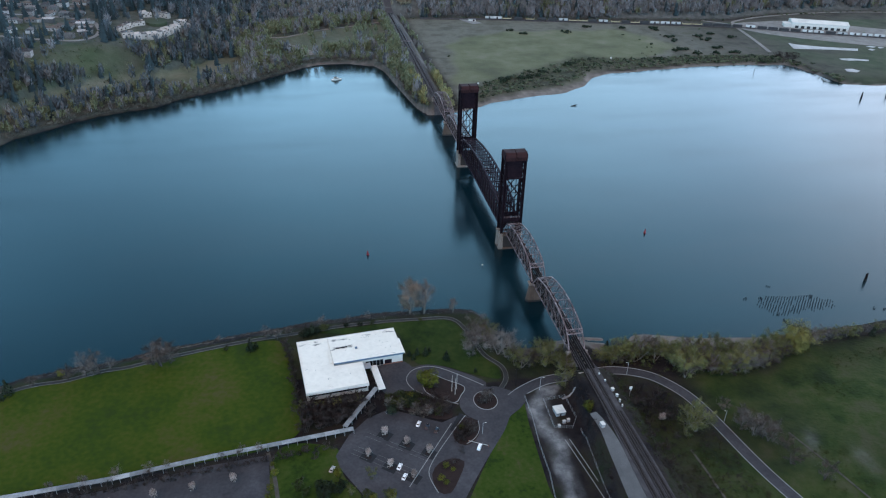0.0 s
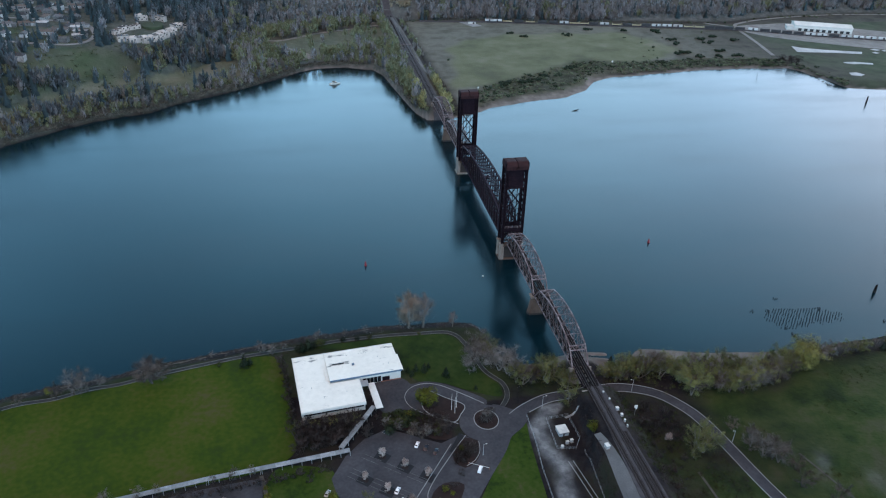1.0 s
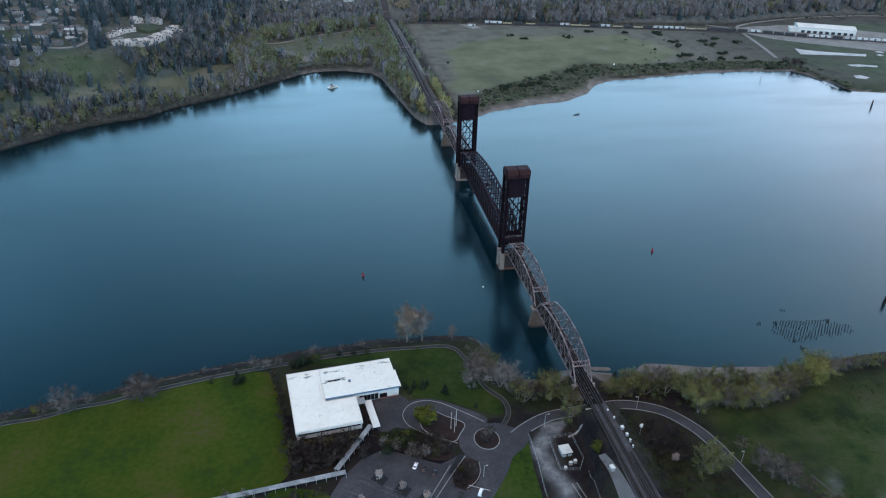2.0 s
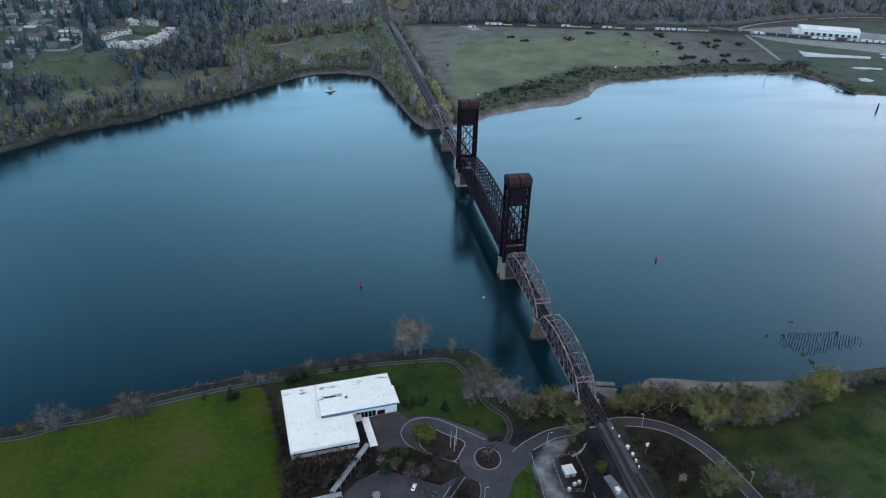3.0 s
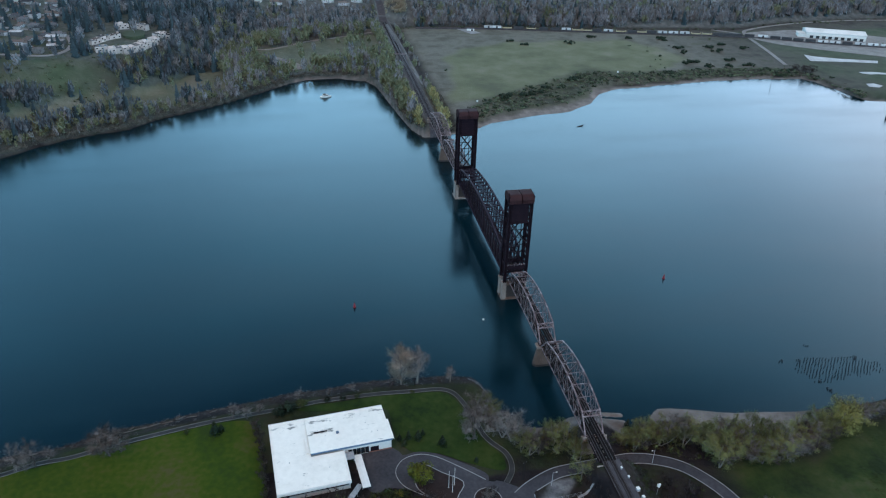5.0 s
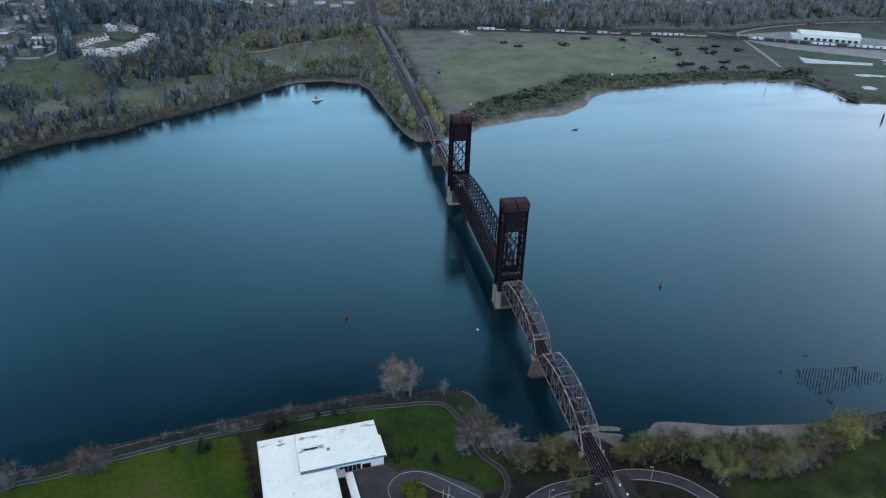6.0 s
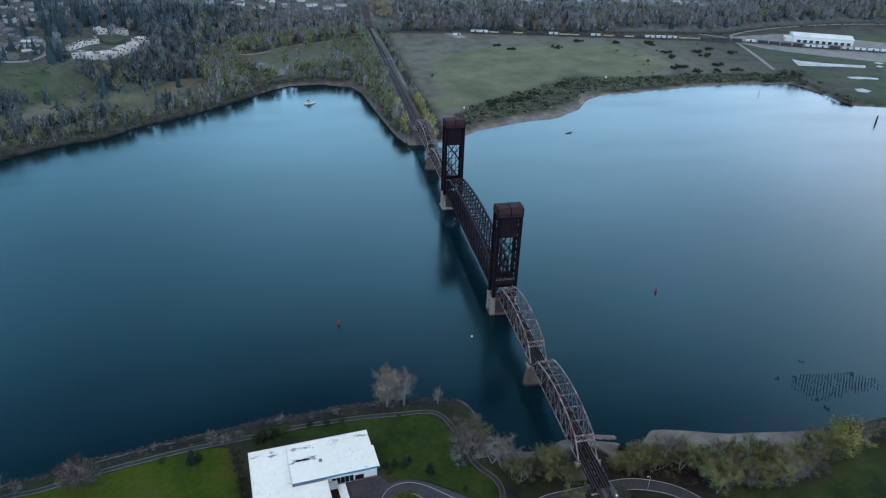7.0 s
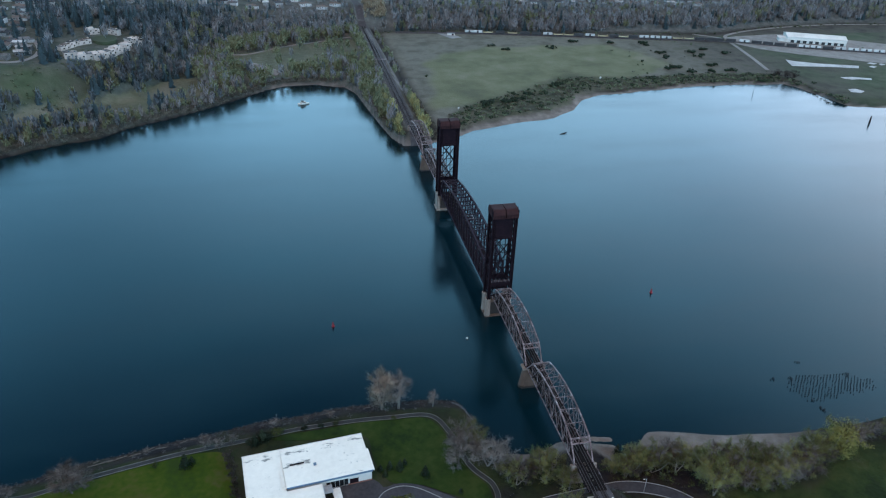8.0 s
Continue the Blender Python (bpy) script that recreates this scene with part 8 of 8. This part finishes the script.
# bay lines of the car park
M["asphalt_dark"] = material("darker_asphalt", [(0.007, 0.007, 0.009), (0.014, 0.0135, 0.016)], 0.15, 0.85)
bay = mesh_object("bay_line", box(-0.06, 0.06, -2.4, 2.4, -0.02, 0.02), M["line_paint"])
struct(bay, "faded white parking bay line", "road marking")
d, e = np.array((-0.613, -0.79)), np.array((0.79, -0.613))
first = True
for row, (ox, oy) in enumerate(((-127.5, -186.5), (-119, -193.5), (-106, -202))):
    for k in range(11):
        for s in (0, 1):
            p = np.array((-128, -190)) + e * (row * 13.5 + s * 5.3) + d * (k * 2.8 - 1)
            if not inside(np.array([p]), LOT)[0] or k in (0, 3, 4, 8, 9, 10):
                continue
            ob = bay if first else struct(new("bay_line", bay.data), "faded white parking bay line", "road marking")
            first = False
            ob.matrix_world = pose(p[0], p[1], 5.14, 0, 0, math.degrees(math.atan2(e[1], e[0])) - 90)
            ob["group"] = "parking bay lines"
for ox, oy in ((-122, -193.5), (-111.5, -202.5), (-101, -210.5), (-132.5, -207.5), (-122, -216.5), (-111.5, -225.5)):
    q = np.array((ox, oy))
    # Darker asphalt square round each blossom tree.
    struct(patch("asphalt_patch", [tuple(q + d * a + e * b) for a, b in ((-3.2, -4.0), (3.0, -3.8), (3.2, 3.6), (-2.8, 3.8))], M["asphalt_dark"], 5.135, 0.1, False), "darker asphalt round a tree bed", "road")
    struct(patch("planting_bed", [tuple(q + d * a + e * b) for a, b in ((-1.2, -1.8), (1.2, -1.8), (1.2, 1.8), (-1.2, 1.8))], M["mulch"], 5.2, 0.15, False), "small dark tree bed in the car park", "planting bed")

struct(patch("asphalt_patch", [(-78.9, -183), (-77, -186), (-84.7, -197), (-87, -195.4)], M["asphalt_dark"], 5.17, 0.1, False), "darker resurfaced strip of the car park lane", "road")

# ---- on the water ----
M["buoy_red"] = material("red_buoy_paint", [(0.16, 0.012, 0.02), (0.26, 0.025, 0.03)], 1.0, 0.5)
for x, y in ((-110.8, 7.8), (121, 9.2)):
    t = thing("buoy", pose(x, y, 0), "red channel buoy afloat on the river", "buoy", "buoys")
    part("float", cylinder(1.1, 1.1, -0.6, 0.5, 14), M["buoy_red"], t)
    part("cone", cylinder(0.8, 0.25, 0.5, 3.6, 12), M["buoy_red"], t)
    part("lantern", cylinder(0.2, 0.2, 3.6, 4.2, 8), M["car_black"], t)
t = thing("mooring_float", pose(-26, -21, 0), "small white mooring float", "buoy")
part("float", cylinder(0.7, 0.6, -0.3, 0.7, 12), M["white_roof"], t)


def motor_boat():
    t = thing("motor_boat", pose(-105, 466, 0, 0, 0, 15), "white cabin cruiser at anchor in the cove", "boat")
    bm = bmesh.new()
    rows = []
    for x, w in ((-6.5, 2.0), (-2, 2.2), (2.5, 1.9), (5.5, 0.9), (7.2, 0.05)):
        rows.append([bm.verts.new((x, s * w * k, z)) for s, k, z in ((-1, 0.7, -0.5), (-1, 1, 1.5), (1, 1, 1.5), (1, 0.7, -0.5))])
    for a, b in zip(rows, rows[1:]):
        for i in range(4):
            bm.faces.new((a[i], b[i], b[(i + 1) % 4], a[(i + 1) % 4]))
    bm.faces.new(rows[0])
    bm.faces.new(rows[-1][::-1])
    bmesh.ops.recalc_face_normals(bm, faces=bm.faces[:])
    part("hull", bm, M["white_roof"], t)
    c = part("cabin", box(-3.5, 2.5, -1.6, 1.6, 1.5, 3.6, 0.25), M["white_roof"], t)
    part("window_band", box(-2.8, 2.56, -1.63, 1.63, 2.4, 3.1), M["glass"], c)
    part("flybridge", box(-3, 0.5, -1.3, 1.3, 3.6, 4.6, 0.2), M["car_black"], t, "dark canvas flybridge cover")
    return t


motor_boat()
t = thing("drift_log", pose(173, 328, 0, 0, 0, 20), "dark driftwood snag in the shallows", "driftwood")
for k in range(5):
    part("branch", beam((-5 + k * 1.5, -0.6, -0.2), (-2 + k * 2.0, 0.8 - 0.3 * k, 0.6 + 0.2 * k), 0.5, 0.4), M["timber"], t)

# ranks of old wharf piles
t = thing("pile_field", pose(0, 0, 0), "ranks of rotting timber wharf piles standing in the water", "pilings")
pile_r = np.random.RandomState(17)
first = None
M["pile_wood"] = material("wet_rotting_timber", [(0.012, 0.018, 0.024), (0.028, 0.036, 0.043)], 0.8, 0.8)
PILES = [(161, -98), (166, -95), (179, -94), (190, -91), (198, -93), (203, -101), (213, -106), (211, -115), (203, -116), (192, -117), (178, -117), (166, -119), (157, -113), (155, -105)]
for i in range(38):
    for j in range(18):
        x, y = 138 + i * 2.05 + j * 1.5, -124 - i * 0.25 + j * 1.7
        x, y = x + pile_r.uniform(-0.25, 0.25), y + pile_r.uniform(-0.35, 0.35)
        if pile_r.uniform() < 0.88 and inside(np.array([(x + pile_r.uniform(-2, 2), y + pile_r.uniform(-2, 2))]), PILES)[0]:
            k = pile_r.uniform(0.85, 1.2)
            m = pose(x, y, 0, pile_r.uniform(-4, 4), pile_r.uniform(-4, 4), 0) @ Matrix.Diagonal((k, k, pile_r.uniform(0.35, 0.9), 1))
            if first is None:
                first = part("timber_post", cylinder(0.32, 0.26, -2.5, 1.0, 6), M["pile_wood"], t)
                first.matrix_basis = m
            else:
                share("timber_post", first, t, m)
for x, y, n in ((177.4, -83.5, 4), (151, -95.6, 5), (163, -97.2, 5), (201, -100, 7), (162, -118, 4), (163, -124, 3), (164.5, -126.5, 6), (236, -121, 3), (243, -123, 3)):
    for k in range(n):
        share("timber_post", first, t, pose(x + pile_r.uniform(-1.6, 1.6), y + pile_r.uniform(-1.3, 1.3), 0, pile_r.uniform(-9, 9), pile_r.uniform(-9, 9), 0))


def dolphin(x, y, h):
    t = thing("mooring_dolphin", pose(x, y, 0), "tall dark cluster of timber mooring piles", "mooring dolphin", "mooring dolphins")
    for k in range(7):
        a = k * 0.9
        part("timber_post", beam((1.1 * math.cos(a), 1.1 * math.sin(a), -2.5), (0.4 * math.cos(a), 0.4 * math.sin(a), h * (0.85 + 0.03 * k)), 0.36, 0.36), M["timber"], t)
    part("binding", cylinder(0.85, 0.8, h * 0.7, h * 0.74, 10), M["steel_dark"], t)
    return t


for x, y, h in ((256, -87, 6.8), (560, 312, 8.5), (606, 322, 9)):
    dolphin(x, y, h)
t = thing("channel_post", pose(478, 430, 0), "slim dark post standing in the river", "post")
part("pole", cylinder(0.3, 0.2, -2.5, 7, 8), M["timber"], t)

# rocks along the near bank
rock_r = np.random.RandomState(29)
bm = bmesh.new()
for k in range(1500):
    x = rock_r.uniform(-350, -30)
    y = float(shore_near(x)) - rock_r.uniform(-1.5, 4.5)
    s = rock_r.uniform(0.25, 0.75)
    z = height(x, y)
    m = pose(x, y, z, rock_r.uniform(0, 90), rock_r.uniform(0, 90), rock_r.uniform(0, 360))
    vs = [bm.verts.new(m @ Vector((v[0] * s * rock_r.uniform(0.6, 1.2), v[1] * s, v[2] * s * 0.8))) for v in ((1, 0, 0), (-1, 0, 0), (0, 1, 0), (0, -1, 0), (0, 0, 1), (0, 0, -1))]
    for a, b, c in ((0, 2, 4), (2, 1, 4), (1, 3, 4), (3, 0, 4), (2, 0, 5), (1, 2, 5), (3, 1, 5), (0, 3, 5)):
        bm.faces.new((vs[a], vs[b], vs[c]))
M["rock"] = material("dark_basalt_riprap", [(0.016, 0.0165, 0.0175), (0.04, 0.041, 0.042), (0.1, 0.101, 0.102)], 0.4, 0.95)
tagged(mesh_object("riprap", bm, M["rock"]), "dark broken rock along the near waterline", "rocks", kind="stuff")
logs = np.random.RandomState(31)
t0 = None
for k in range(26):
    x = logs.uniform(-340, -60)
    y = float(shore_near(x)) - logs.uniform(1.5, 5)
    ob = mesh_object("driftwood_log", beam((-1, 0, 0), (1, 0, 0.1), 0.12, 0.12), M["bark_pale"]) if t0 is None else new("driftwood_log", t0.data)
    t0 = t0 or ob
    g = logs.uniform(1.2, 4)
    ob.matrix_world = pose(x, y, height(x, y) + 0.35, 0, 0, math.degrees(math.atan2(float(shore_near(x + 3) - shore_near(x - 3)), 6)) + logs.uniform(-12, 12)) @ Matrix.Diagonal((g, 2.2, 2.2, 1))
    tagged(ob, "bleached driftwood log on the bank", "log", "driftwood logs")
